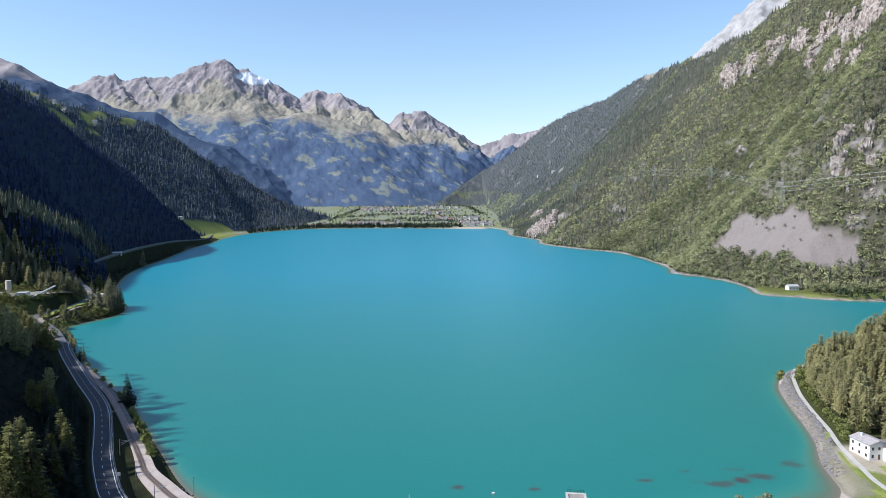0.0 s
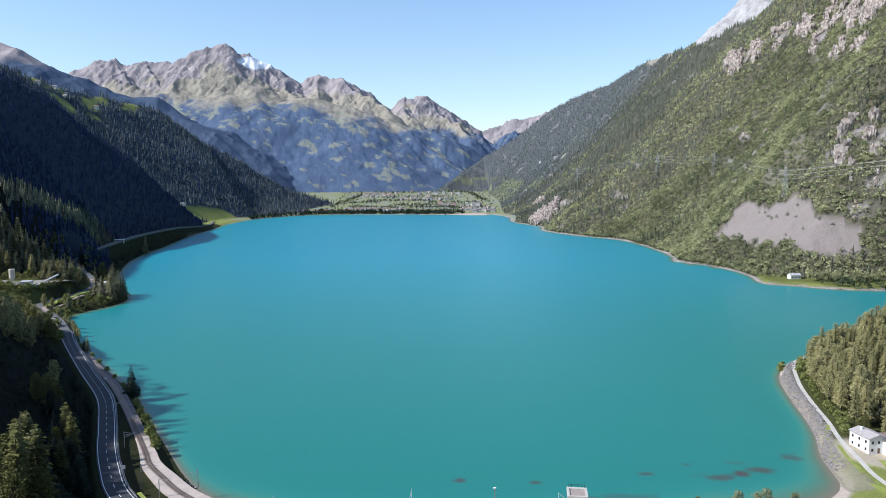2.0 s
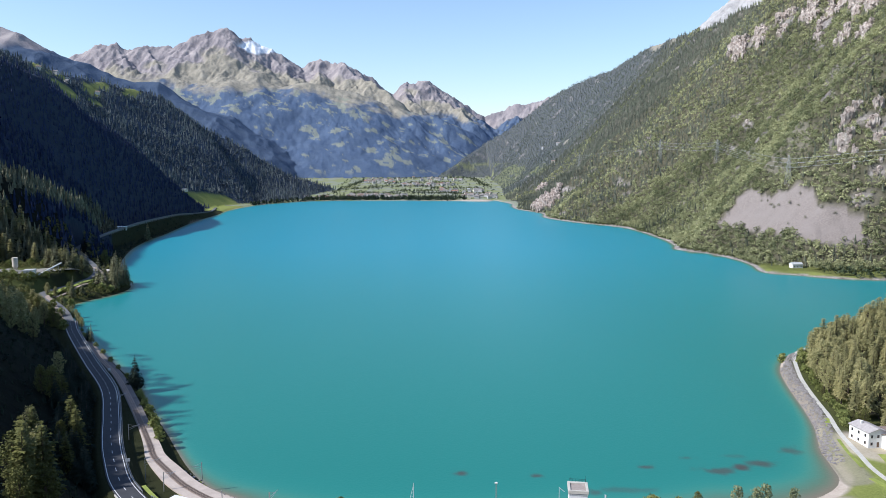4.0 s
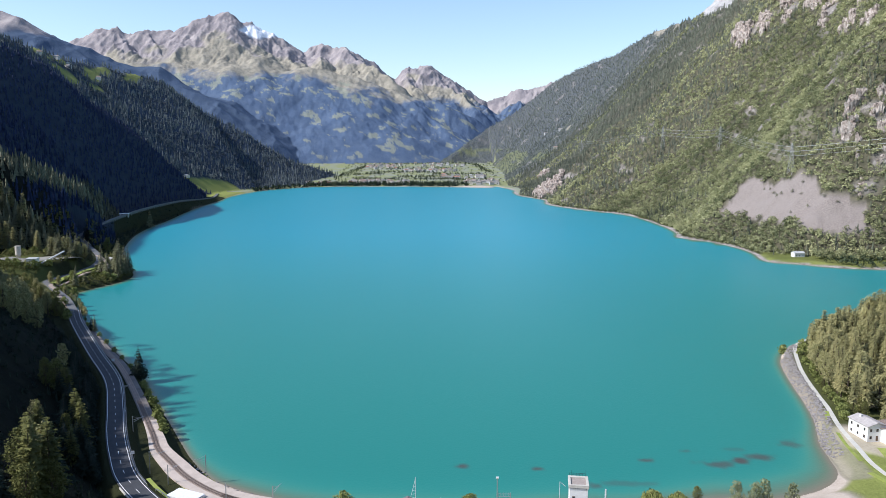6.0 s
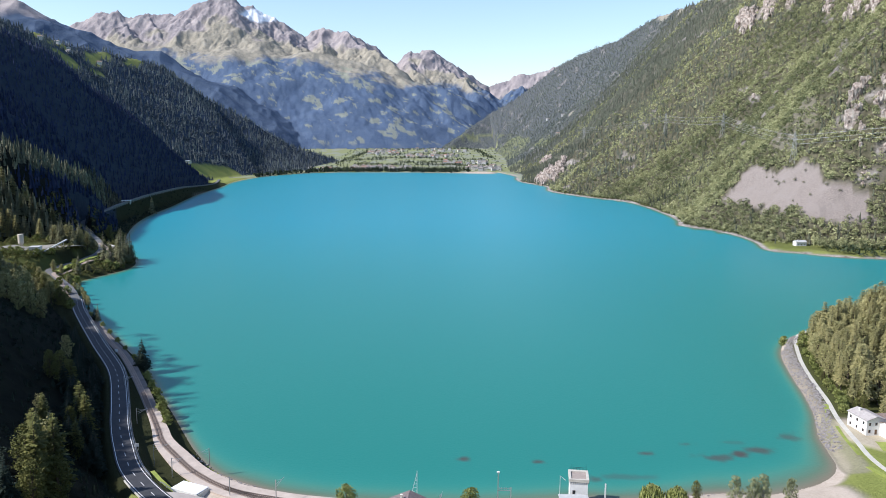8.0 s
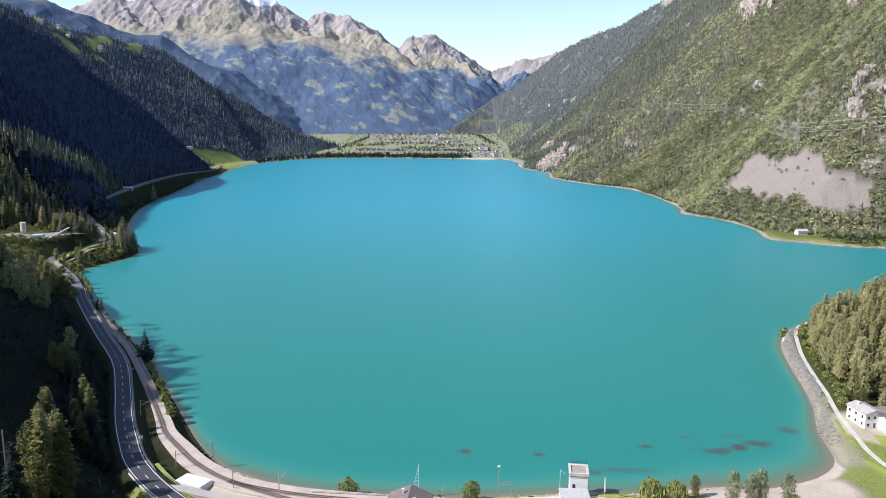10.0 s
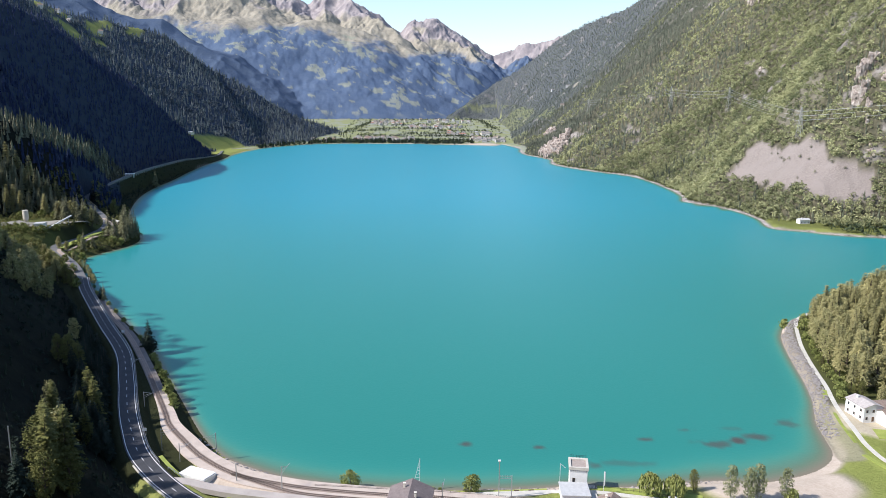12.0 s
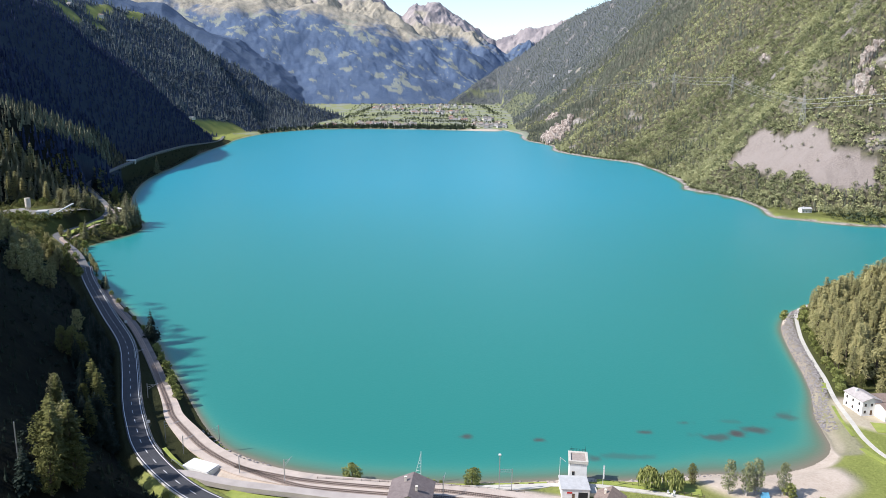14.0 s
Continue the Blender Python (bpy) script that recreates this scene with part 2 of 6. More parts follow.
# Unseen ridge added up the western side, keeping afternoon sun off the shore.
SHADE_RIDGE_WEST = np.array([(-400, 110, 230), (-400, 140, 262), (-400, 165, 276), (-402, 190, 268), (-402, 211, 270), (-408, 240, 267), (-412, 266, 266), (-418, 304, 258), (-438, 349, 242), (-462, 400, 238), (-490, 440, 226), (-545, 500, 196), (-600, 600, 190), (-650, 690, 228), (-690, 755, 298), (-705, 850, 304), (-715, 950, 288)], float)
HILL_NEAR = np.array([(212, 432, 8), (240, 425, 22), (275, 415, 38), (330, 395, 62), (430, 330, 85)], float)


def crest(*rows):
    """A far crest from rows of heading (tangent), slope (tangent, upwards from the first eye) and distance."""
    return np.array([(a * d, d, 110 + s * d) for a, s, d in ((a, s, r / math.hypot(1, a)) for a, s, r in rows)])


RANGE_FAR = crest((-0.66, 0.15, 4880), (-0.584, 0.120, 4880), (-0.541, 0.118, 4860), (-0.493, 0.140, 4840), (-0.462, 0.156, 4840), (-0.444, 0.152, 4820), (-0.434, 0.159, 4820), (-0.425, 0.152, 4810), (-0.395, 0.156, 4800),
                  (-0.373, 0.156, 4790), (-0.359, 0.152, 4780), (-0.348, 0.160, 4770), (-0.331, 0.169, 4760), (-0.312, 0.173, 4760), (-0.288, 0.177, 4760), (-0.275, 0.166, 4770),
                  (-0.257, 0.164, 4780), (-0.238, 0.154, 4780), (-0.220, 0.146, 4780), (-0.201, 0.133, 4780), (-0.190, 0.124, 4790), (-0.179, 0.133, 4800), (-0.166, 0.138, 4800),
                  (-0.153, 0.131, 4780), (-0.138, 0.132, 4720), (-0.119, 0.122, 4740), (-0.100, 0.113, 4780), (-0.082, 0.100, 4810), (-0.070, 0.094, 4840), (-0.054, 0.108, 4850),
                  (-0.042, 0.106, 4840), (-0.029, 0.113, 4830), (-0.014, 0.106, 4840), (0.005, 0.092, 4850), (0.020, 0.080, 4860), (0.038, 0.070, 4870), (0.050, 0.064, 4880),
                  (0.072, 0.073, 4900), (0.091, 0.079, 4900), (0.110, 0.082, 4900), (0.140, 0.090, 4900), (0.22, 0.10, 4900), (0.5, 0.12, 4900))
# The shoulder of alps before the peaks, and the spurs that run down to it.
RANGE_FRONT = crest((-0.55, 0.110, 4420), (-0.437, 0.116, 4400), (-0.362, 0.113, 4380), (-0.303, 0.107, 4330), (-0.250, 0.106, 4300), (-0.183, 0.104, 4280), (-0.138, 0.095, 4260),
                    (-0.108, 0.086, 4250), (-0.063, 0.074, 4250), (-0.018, 0.058, 4230), (0.035, 0.030, 4150))
SPURS_FAR = [crest((-0.288, 0.177, 4760), (-0.287, 0.162, 4690), (-0.294, 0.146, 4600), (-0.288, 0.130, 4500), (-0.283, 0.110, 4360)),
             crest((-0.348, 0.160, 4770), (-0.353, 0.148, 4680), (-0.350, 0.134, 4580), (-0.338, 0.120, 4450)),
             crest((-0.434, 0.158, 4820), (-0.428, 0.142, 4700), (-0.415, 0.125, 4520)),
             crest((-0.395, 0.156, 4800), (-0.388, 0.140, 4680), (-0.378, 0.122, 4500)),
             crest((-0.238, 0.154, 4780), (-0.226, 0.140, 4700), (-0.212, 0.120, 4560), (-0.200, 0.106, 4360)),
             crest((-0.166, 0.138, 4800), (-0.170, 0.124, 4680), (-0.168, 0.110, 4480)),
             crest((-0.138, 0.132, 4720), (-0.123, 0.119, 4610), (-0.106, 0.105, 4480), (-0.075, 0.086, 4330)),
             crest((-0.029, 0.113, 4830), (-0.014, 0.094, 4740), (0.008, 0.074, 4600), (0.030, 0.050, 4400)),
             crest((-0.054, 0.108, 4850), (-0.056, 0.092, 4700), (-0.050, 0.076, 4480)),
             crest((0.110, 0.082, 4900), (0.098, 0.064, 4760), (0.085, 0.046, 4560)),
             crest((-0.20, 0.104, 4290), (-0.165, 0.080, 4150), (-0.13, 0.050, 3980), (-0.11, 0.02, 3800)),
             crest((-0.30, 0.107, 4330), (-0.26, 0.078, 4150), (-0.22, 0.045, 3950), (-0.19, 0.01, 3750)),
             crest((-0.075, 0.078, 4250), (-0.045, 0.060, 4120), (-0.01, 0.036, 3960))]

# The road over the spit and along the western shore, and the track beside it.
WEST_ROAD = [(-262, 508, 8), (-290, 552, 8), (-322, 592, 8.5), (-340, 616, 8.5), (-341, 636, 8.5), (-338, 659, 8.5), (-339, 681, 8.5), (-341, 705, 8.5), (-350, 735, 9.5), (-368, 768, 12), (-402, 815, 15), (-434, 865, 18),
             (-441, 925, 23), (-457, 1010, 25), (-477, 1150, 26), (-490, 1260, 25), (-507, 1400, 22), (-526, 1551, 14), (-546, 1720, 7), (-585, 1880, 6)]
WEST_LINE = rounded(WEST_ROAD, 3)
SPIT_TRACK = [(-268, 515), (-290, 545), (-312, 580), (-328, 602), (-329, 625), (-328, 659), (-325, 680), (-328, 706), (-345, 735), (-362, 756)]
# Lines on the ground: x, y, height of the surface.
ROAD = rounded([(-262, 508, 8), (-243, 474, 8), (-198, 403, 8), (-166, 354, 8), (-147, 315, 8), (-134.5, 287, 8), (-123.5, 265, 8), (-110.5, 243, 7.6), (-91, 222, 7), (-72, 209, 6.5), (-40, 195, 6), (0, 186, 6), (60, 180, 6), (140, 170, 7)], 6)
RAIL = rounded([(-266, 512, 5), (-245, 484, 5), (-201, 421, 5), (-176, 386, 5), (-149, 341, 5), (-121, 291, 5), (-113, 276, 5), (-103, 263, 5), (-91, 249, 5), (-75, 236.5, 5),
                (-57, 230, 5), (-43, 227, 5), (-22, 224.5, 5), (-2, 223, 5), (20, 219.5, 4.6), (42, 214.5, 4.3), (90, 203, 4.5), (160, 180, 6)], 6)
LANE = rounded([(222, 452, 5), (208, 437, 4.5), (194, 402, 4), (186, 377, 4), (179, 350, 4), (174.5, 331, 4), (167.8, 308, 4), (163.3, 285, 4), (160.3, 268, 4), (161.5, 252, 4.2), (172, 236, 4.5), (200, 215, 5)], 6)
SCREE = np.array([(377, 1028), (394, 1029), (416, 1037), (434, 980), (455, 933), (446, 902), (477, 860), (472, 832), (440, 845), (416, 862), (401, 935), (384, 1002)], float)
# Crags on the sunny side: along the valley, height, half length, half height, strength.
CRAGS = [(1644, 359, 50, 20, 0.8), (1602, 388, 32, 14, 0.8), (1554, 402, 38, 14, 0.9), (1438, 402, 36, 15, 0.9), (1366, 362, 22, 14, 1.0), (1374, 399, 36, 14, 0.9), (1280, 388, 34, 20, 1.0), (1215, 392, 44, 24, 1.0),
         (1227, 323, 22, 16, 0.9), (1127, 314, 26, 15, 0.9), (938, 168, 13, 17, 1.0), (917, 157, 17, 13, 1.0), (914, 133, 9, 8, 1.0), (886, 112, 10, 8, 1.0), (878, 79, 14, 5, 1.0)]
CRAGS += [(1376, 191, 13, 7, 1.0), (1302, 196, 12, 5, 0.8), (2268, 38, 50, 16, 0.9), (1879, 28, 52, 30, 1.0), (1862, 53, 38, 22, 1.0), (1537, 56, 9, 5, 0.9), (1652, 102, 11, 5, 0.9), (1968, 379, 36, 9, 0.7), (1130, 150, 8, 4, 0.8), (1450, 250, 14, 5, 0.7), (1240, 250, 12, 5, 0.7)]


def transfinite(foot, x, y, ridge, power):
    """A flank that rises from the valley floor to a ridge."""
    away, top = reach(x, y, ridge)
    u = foot / (foot + away + 1e-6)
    return top * u**power


def cone(x, y, ridge, fall, knee=1e9, low=0.0):
    """The height of a ridge whose sides fall evenly away from it, gentler beyond the knee."""
    best = np.full(np.shape(x), -9999.0)
    for a, b in zip(ridge, ridge[1:]):
        dx, dy = b[0] - a[0], b[1] - a[1]
        s = np.clip(((x - a[0]) * dx + (y - a[1]) * dy) / (dx * dx + dy * dy + 1e-9), 0, 1)
        away = np.hypot(x - a[0] - s * dx, y - a[1] - s * dy)
        best = np.maximum(best, a[2] + s * (b[2] - a[2]) - fall * np.minimum(away, knee) - low * np.maximum(away - knee, 0))
    return best


def land(x, y):
    """Heights and surface kinds at the places x, y."""
    x, y = np.asarray(x, float), np.asarray(y, float)
    shore = reach(x, y, LAKE, True)[0]
    wet = inside(x, y, LAKE)
    shore = np.where(wet, -shore, shore)
    foot = np.where(inside(x, y, FLOOR), 0, reach(x, y, FLOOR, True)[0])
    floor = 3.2 + np.clip(y - 2420, 0, 900) * 0.055 + 1.5 * smooth(100, -300, x) * smooth(900, 300, y)
    floor = (floor + (fbm(x, y, 30, 3, 5) - 0.5) * 0.6) * smooth(0, 11, shore)
    # the raised ground round the works yard
    yard = smooth(95, 40, np.hypot((x + 385) / 1.0, (y - 660) / 1.3))
    floor = floor + yard * 17 * smooth(10, 60, shore)
    rough = smooth(0, 90, foot)
    bumps = (fbm(x, y, 260, 3, 11) - 0.5) * 70 + (ridged(x, y, 90, 3, 23) - 0.55) * 34 + (fbm(x, y, 22, 3, 31) - 0.5) * 7
    east = transfinite(foot, x, y, RIDGE_EAST, 1.3) + np.where(x > 0, rough * bumps * (1 - 0.7 * smooth(2000, 2700, y)), 0)
    calm = smooth(0, 140, foot) * 0.75
    west = transfinite(foot, x, y, RIDGE_WEST, 0.9) + calm * bumps * 0.6
    west = np.maximum(west, np.where(x < 0, cone(x, y, SPUR_WEST, 0.95), -99))
    west = np.maximum(west, np.where(x < 0, cone(x, y, SHADE_RIDGE_WEST, 1.6), -99))
    alp = transfinite(foot, x, y, RIDGE_ALP, 1.05) + calm * bumps * 0.45
    blue = cone(x, y, RIDGE_BLUE, 0.55) + (ridged(x, y, 300, 4, 43) - 0.6) * 80
    lo = smooth(0, 500, foot)
    a = reach(x, y, RANGE_FAR)[0]
    far = cone(x, y, RANGE_FAR, 0.92, 230, 0.55)
    for spur in SPURS_FAR:
        far = np.maximum(far, cone(x, y, spur, 0.72 if spur[0, 2] > 620 else 0.56))
    front = cone(x, y, RANGE_FRONT, 0.52)
    bare_rock = smooth(620, 260, a)
    far = far + (ridged(x + 0.2 * y, y * 0.4, 150, 5, 61) - 0.66) * (14 + 56 * smooth(10, 160, a)) * bare_rock + (ridged(x - 0.3 * y, y * 0.6, 46, 4, 75) - 0.62) * 34 * bare_rock
    far = np.maximum(far, front) + (fbm(x, y * 0.6, 330, 3, 51) - 0.5) * 110 * lo * smooth(100, 420, a) + (fbm(x, y * 0.7, 90, 4, 71) - 0.5) * 42 * lo
    lime = cone(x, y, RIDGE_LIME, 1.1) + (ridged(x, y, 160, 5, 81) - 0.6) * 110
    near_hill = np.where(x > 0, cone(x, y, HILL_NEAR, 0.5) + (fbm(x, y, 40, 3, 91) - 0.5) * 4, -99)
    east = np.where(x > np.where(y > 3000, -60, 60), east, -99)
    west, alp = np.where((x < -40) | (y < 0), west, -99), np.where((x < -300) & (y > 1000), alp, -99)
    west, alp = west - 700 * smooth(2150, 2600, y), alp - 500 * smooth(2760, 3100, y)
    parts = np.stack([floor, east, west, alp, blue, far, lime, near_hill])
    out = foot > 0
    parts[1:] = np.minimum(parts[1:], floor + foot * np.array([2.0, 1.5, 1.2, 1.0, 0.62, 2.0, 0.95])[:, None])
    parts[5] = np.minimum(parts[5], floor + foot * 0.34 + foot**2 * 0.0005)
    parts[1:] = np.where(out, parts[1:], -99)
    parts[4:7] = np.where(y > 2600, parts[4:7], -99)
    kind = parts.argmax(0)
    z = parts.max(0)
    # bed of the lake
    z = np.where(wet, -0.01 - np.clip(-shore, 0, 120) * 0.16, np.maximum(z, 0.02 + 0.06 * np.clip(shore, 0, 20)))
    # cuttings and banks for the ways
    for line, half, soft in ((ROAD, 4.7, 4), (RAIL, 3.0, 5), (LANE, 2.6, 6), (WEST_LINE, 3.4, 7)):
        away, level = reach(x, y, line)
        w = smooth(half + soft, half, away) * ~wet * smooth(0, 3, shore)
        z = z * (1 - w) + (level - 0.35) * w
    return z, kind, shore, foot


def kinds(x, y, z, kind, shore, foot):
    """How much of each surface lies at a place."""
    patch, patch2 = fbm(x, y, 140, 4, 101), fbm(x, y, 55, 4, 111)
    one, nil = np.ones_like(z), np.zeros_like(z)
    east, far = kind == 1, (kind == 5) | (kind == 4)
    face = fbm(y * 0.8, z * 1.2 + x * 0.3, 26, 3, 151)
    crag = nil
    for cy, cz, ry, rz, k in CRAGS:
        crag = np.maximum(crag, 0.7 * k * smooth(0.95, 0.55, np.hypot((y - cy) / ry, (z - cz) / rz) + (face - 0.5) * 2.0))
    rock = np.where(east, np.maximum(crag, smooth(0.69, 0.76, fbm(y * 0.8, z * 1.4 + x * 0.4, 42, 4, 157)) * 0.5), nil)
    scree = smooth(1.5, -1.5, reach(x, y, SCREE, True)[0] * np.where(inside(x, y, SCREE), -1, 1) + (fbm(x, y, 16, 3, 113) - 0.5) * 22) * east
    high = z + (patch - 0.5) * 150 + (patch2 - 0.5) * 70
    timber = 392 + 105 * smooth(-150, -900, x)
    alpine = np.where(kind == 5, smooth(timber - 30, timber + 34, high + (fbm(x, y, 24, 3, 145) - 0.5) * 60), nil)
    crags_far = kind == 5
    below = np.full(np.shape(x), 999.0)
    below[crags_far] = reach(x[crags_far], y[crags_far], RANGE_FAR)[0]
    rock = np.where(crags_far, smooth(240, 110, below + (fbm(x, y, 110, 4, 121) - 0.5) * 420 - 60 * smooth(-700, -1200, x)), rock)
    rock = np.where(kind == 4, smooth(600, 660, high), rock)
    rock = np.where((kind == 1) & (shore < 7), 0.6 * one, rock)
    snow = np.where((kind == 5) & (z > 700), smooth(0.42, 0.3, np.hypot((x + 1135) / 240, (z - 815) / 150) + 0.5 * (fbm(x, z, 45, 3, 119) - 0.5)), nil)
    meadow = np.where(kind == 0, 1 - smooth(0.60, 0.66, patch2) * smooth(1500, 2400, y), nil)
    glade = smooth(0.62, 0.66, fbm(x * 0.8 + 0.2 * y, y * 0.9, 44, 5, 131, 0.62) + 0.03 * smooth(330, 430, z) + 0.03 * smooth(-600, 0, x) * smooth(330, 120, z))
    pasture = np.where((kind == 5) & (z < timber + 20), glade * smooth(55, 90, z) * 0.8, nil)
    meadow = np.where(east & (y > 2450) & (z < 120), 0.4 * smooth(0.52, 0.58, fbm(y * 0.5, z * 2.5, 60, 3, 137) + 0.1 * smooth(60, 20, z)), meadow)
    # Grass held back on the bank, so the shade-dark floor colour shows.
    bank = (kind == 0) & (x < -92) & (y > 228) & (y < 640)
    meadow = np.where(bank, 0.1 * one, meadow)
    meadow = np.where((kind == 0) & (x < -250) & (y > 500) & (y < 900), 0.08 + 0.3 * smooth(0.5, 0.62, patch2), meadow)
    meadow = np.where((kind == 0) & (x < -380) & (y > 700) & (y < 1800), 0.1 * one, meadow)
    meadow = np.where((kind == 0) & (x > 150) & (y > 840) & (y < 2300), 0.2 * one, meadow)
    plain_here = (kind == 0) & (y > 2000)
    pasture = np.where(plain_here, one, pasture)
    meadow = np.where(plain_here, meadow * 0.62 * smooth(0.34, 0.46, patch2), meadow)
    field = smooth(34, 26, reach(x, y, FIELD)[0] + (patch2 - 0.5) * 14)
    alm = nil
    for cx, cy, rx, ry in ALMS:
        alm = np.maximum(alm, smooth(1.15, 0.8, np.hypot((x - cx) / rx, (y - cy) / ry) + (fbm(x, y, 26, 3, 117) - 0.5) * 1.6))
    meadow = np.where(kind == 3, np.maximum(field, 0.85 * alm), meadow)
    meadow = np.where((kind == 2) & (y > 1780), field, meadow)
    meadow = np.where(kind == 7, 0.3 * one, meadow)
    meadow = np.where((x > 166) & (y > 306) & (y < 480) & (kind == 0), 0.3 * one, meadow)
    meadow = np.where((x > 330) & (y > 690) & (y < 860) & (kind == 0), 0.6 + 0.35 * smooth(0.42, 0.6, patch2), meadow)
    strand = np.where(y < 420, 7.5, np.where(x < 0, 2.0, 5.5))
    strand = np.where((x < -84) & (y > 258), -1.0, np.where((x > 100) & (y > 290), 4.5, strand))
    sand = smooth(strand, strand - 3, shore + (patch2 - 0.5) * 8) * (shore > -60)
    sand = np.maximum(sand, smooth(40, 25, np.hypot((x - 95) / 1.8, y - 2372)))
    beach = smooth(27, 20, np.hypot((x - 113) / 1.2, (y - 241) / 0.8) + (patch2 - 0.5) * 10) * (kind == 0)
    sand = np.maximum(sand, beach)
    yard_sand = smooth(9.5, 7.5, reach(x, y, RAIL)[0] + (patch2 - 0.5) * 2) * (x > -84) * (x < 60) * (y < 240)
    court = smooth(17, 13, np.hypot(x - 173, (y - 293) / 1.2) + (patch2 - 0.5) * 8) * 0.8
    sand = np.maximum.reduce([sand, yard_sand, court])
    stony = smooth(6.4, 4.2, reach(x, y, SHORE_RUBBLE)[0] + (patch2 - 0.5) * 5) * (kind == 0)
    sand, scree = sand * (1 - 0.6 * stony), np.maximum(scree, stony * 0.6)
    ledge = (x > 150) & (y > 740) & (y < 2300) & (shore > -40)
    rock = np.where(ledge & (kind <= 1), np.maximum(rock, smooth(5.5, 3, shore + (patch2 - 0.5) * 9)), rock)
    sand = np.where(ledge, 0, sand)
    lime = np.where(kind == 6, one, nil)
    # Weight of the haze colour: full on the far range, partial on nearer slopes.
    far_haze = np.where(kind == 5, one, np.where(kind == 4, 0.8 * one, np.where(kind == 3, 0.45 * one, np.where((kind == 2) & (y > 850), 0.3 * one, np.where(east, 0.35 * smooth(1700, 2900, y), nil)))))
    for cx, cy, rx, ry, k in GLADES_EAST:
        alpine = np.maximum(alpine, np.where(east, k * smooth(1.15, 0.7, np.hypot((x - cx) / rx, (y - cy) / ry) + (fbm(x, y, 24, 3, 177) - 0.5) * 1.5), 0))
    # The sunny side takes the lighter floor colour.
    sunlit_floor = np.where(east, one, nil)
    return dict(sunlit_floor=sunlit_floor, rock=rock, scree=scree, alpine=alpine, snow=snow, pasture=pasture, meadow=np.clip(meadow, 0, 1), sand=np.clip(sand, 0, 1), lime=lime, far_haze=far_haze)


# Dry clearings on the sunny side: place, half sizes, strength.
GLADES_EAST = [(452, 1030, 14, 30, 0.4), (480, 1040, 16, 40, 0.35), (727, 2619, 20, 70, 0.9), (735, 2480, 16, 40, 0.7), (422, 2674, 10, 34, 0.8), (500, 1240, 10, 26, 0.6), (420, 1330, 8, 20, 0.6)]
# Clearings with farms on the western ridge: place and half sizes.
ALMS = [(-1066, 2085, 26, 40), (-1008, 2005, 30, 36), (-1022, 2165, 26, 42), (-1030, 2255, 18, 40), (-990, 2385, 16, 60), (-1095, 2010, 20, 26), (-985, 2090, 18, 24)]
FIELD = np.array([(-655, 1850), (-630, 1940), (-600, 2060)], float)
SHORE_RUBBLE = np.array([(152, 262), (155, 280), (160, 302), (168, 334), (177, 364), (185, 392), (194, 420)], float)
def sheet(name, verts, quads, material, attributes=None, smooth_faces=True):
    me = bpy.data.meshes.new(name)
    me.vertices.add(len(verts))
    me.vertices.foreach_set("co", np.asarray(verts, np.float32).ravel())
    quads = np.asarray(quads, np.int32)
    k = quads.shape[1]
    me.loops.add(quads.size)
    me.loops.foreach_set("vertex_index", quads.ravel())
    me.polygons.add(len(quads))
    me.polygons.foreach_set("loop_start", np.arange(len(quads), dtype=np.int32) * k)
    me.polygons.foreach_set("loop_total", np.full(len(quads), k, np.int32))
    me.update(calc_edges=True)
    me.polygons.foreach_set("use_smooth", np.full(len(quads), smooth_faces))
    for key, values in (attributes or {}).items():
        me.attributes.new(key, "FLOAT", "POINT").data.foreach_set("value", np.asarray(values, np.float32))
    me.materials.append(material)
    return new(name, me)


# One sheet of land out to the far crests, on rings round the near shore, finest over the valley.
SHEETS = [[], [], [], []]


def lay(bearing, rings):
    """Lays one polar grid of land and shares its faces out to the four sheets."""
    A, R = np.meshgrid(np.radians(bearing), rings)
    gx, gy = (np.sin(A) * R).ravel(), (np.cos(A) * R).ravel()
    gz, gk, gs, gf = land(gx, gy)
    ga = kinds(gx, gy, gz, gk, gs, gf)
    idx = np.arange(A.size).reshape(A.shape)
    right_of = np.roll(idx, -1, 1)
    quads = np.stack([idx[:-1], right_of[:-1], right_of[1:], idx[1:]], -1).reshape(-1, 4)[:, ::-1]
    which = np.array([0, 1, 2, 2, 3, 3, 3, 0])[gk][quads].min(1)
    places = np.stack([gx, gy, gz], 1)
    for k in range(4):
        mine = quads[which == k]
        if len(mine):
            used, again = np.unique(mine, return_inverse=True)
            SHEETS[k].append((places[used], again.reshape(-1, 4), {a: v[used] for a, v in ga.items()}))


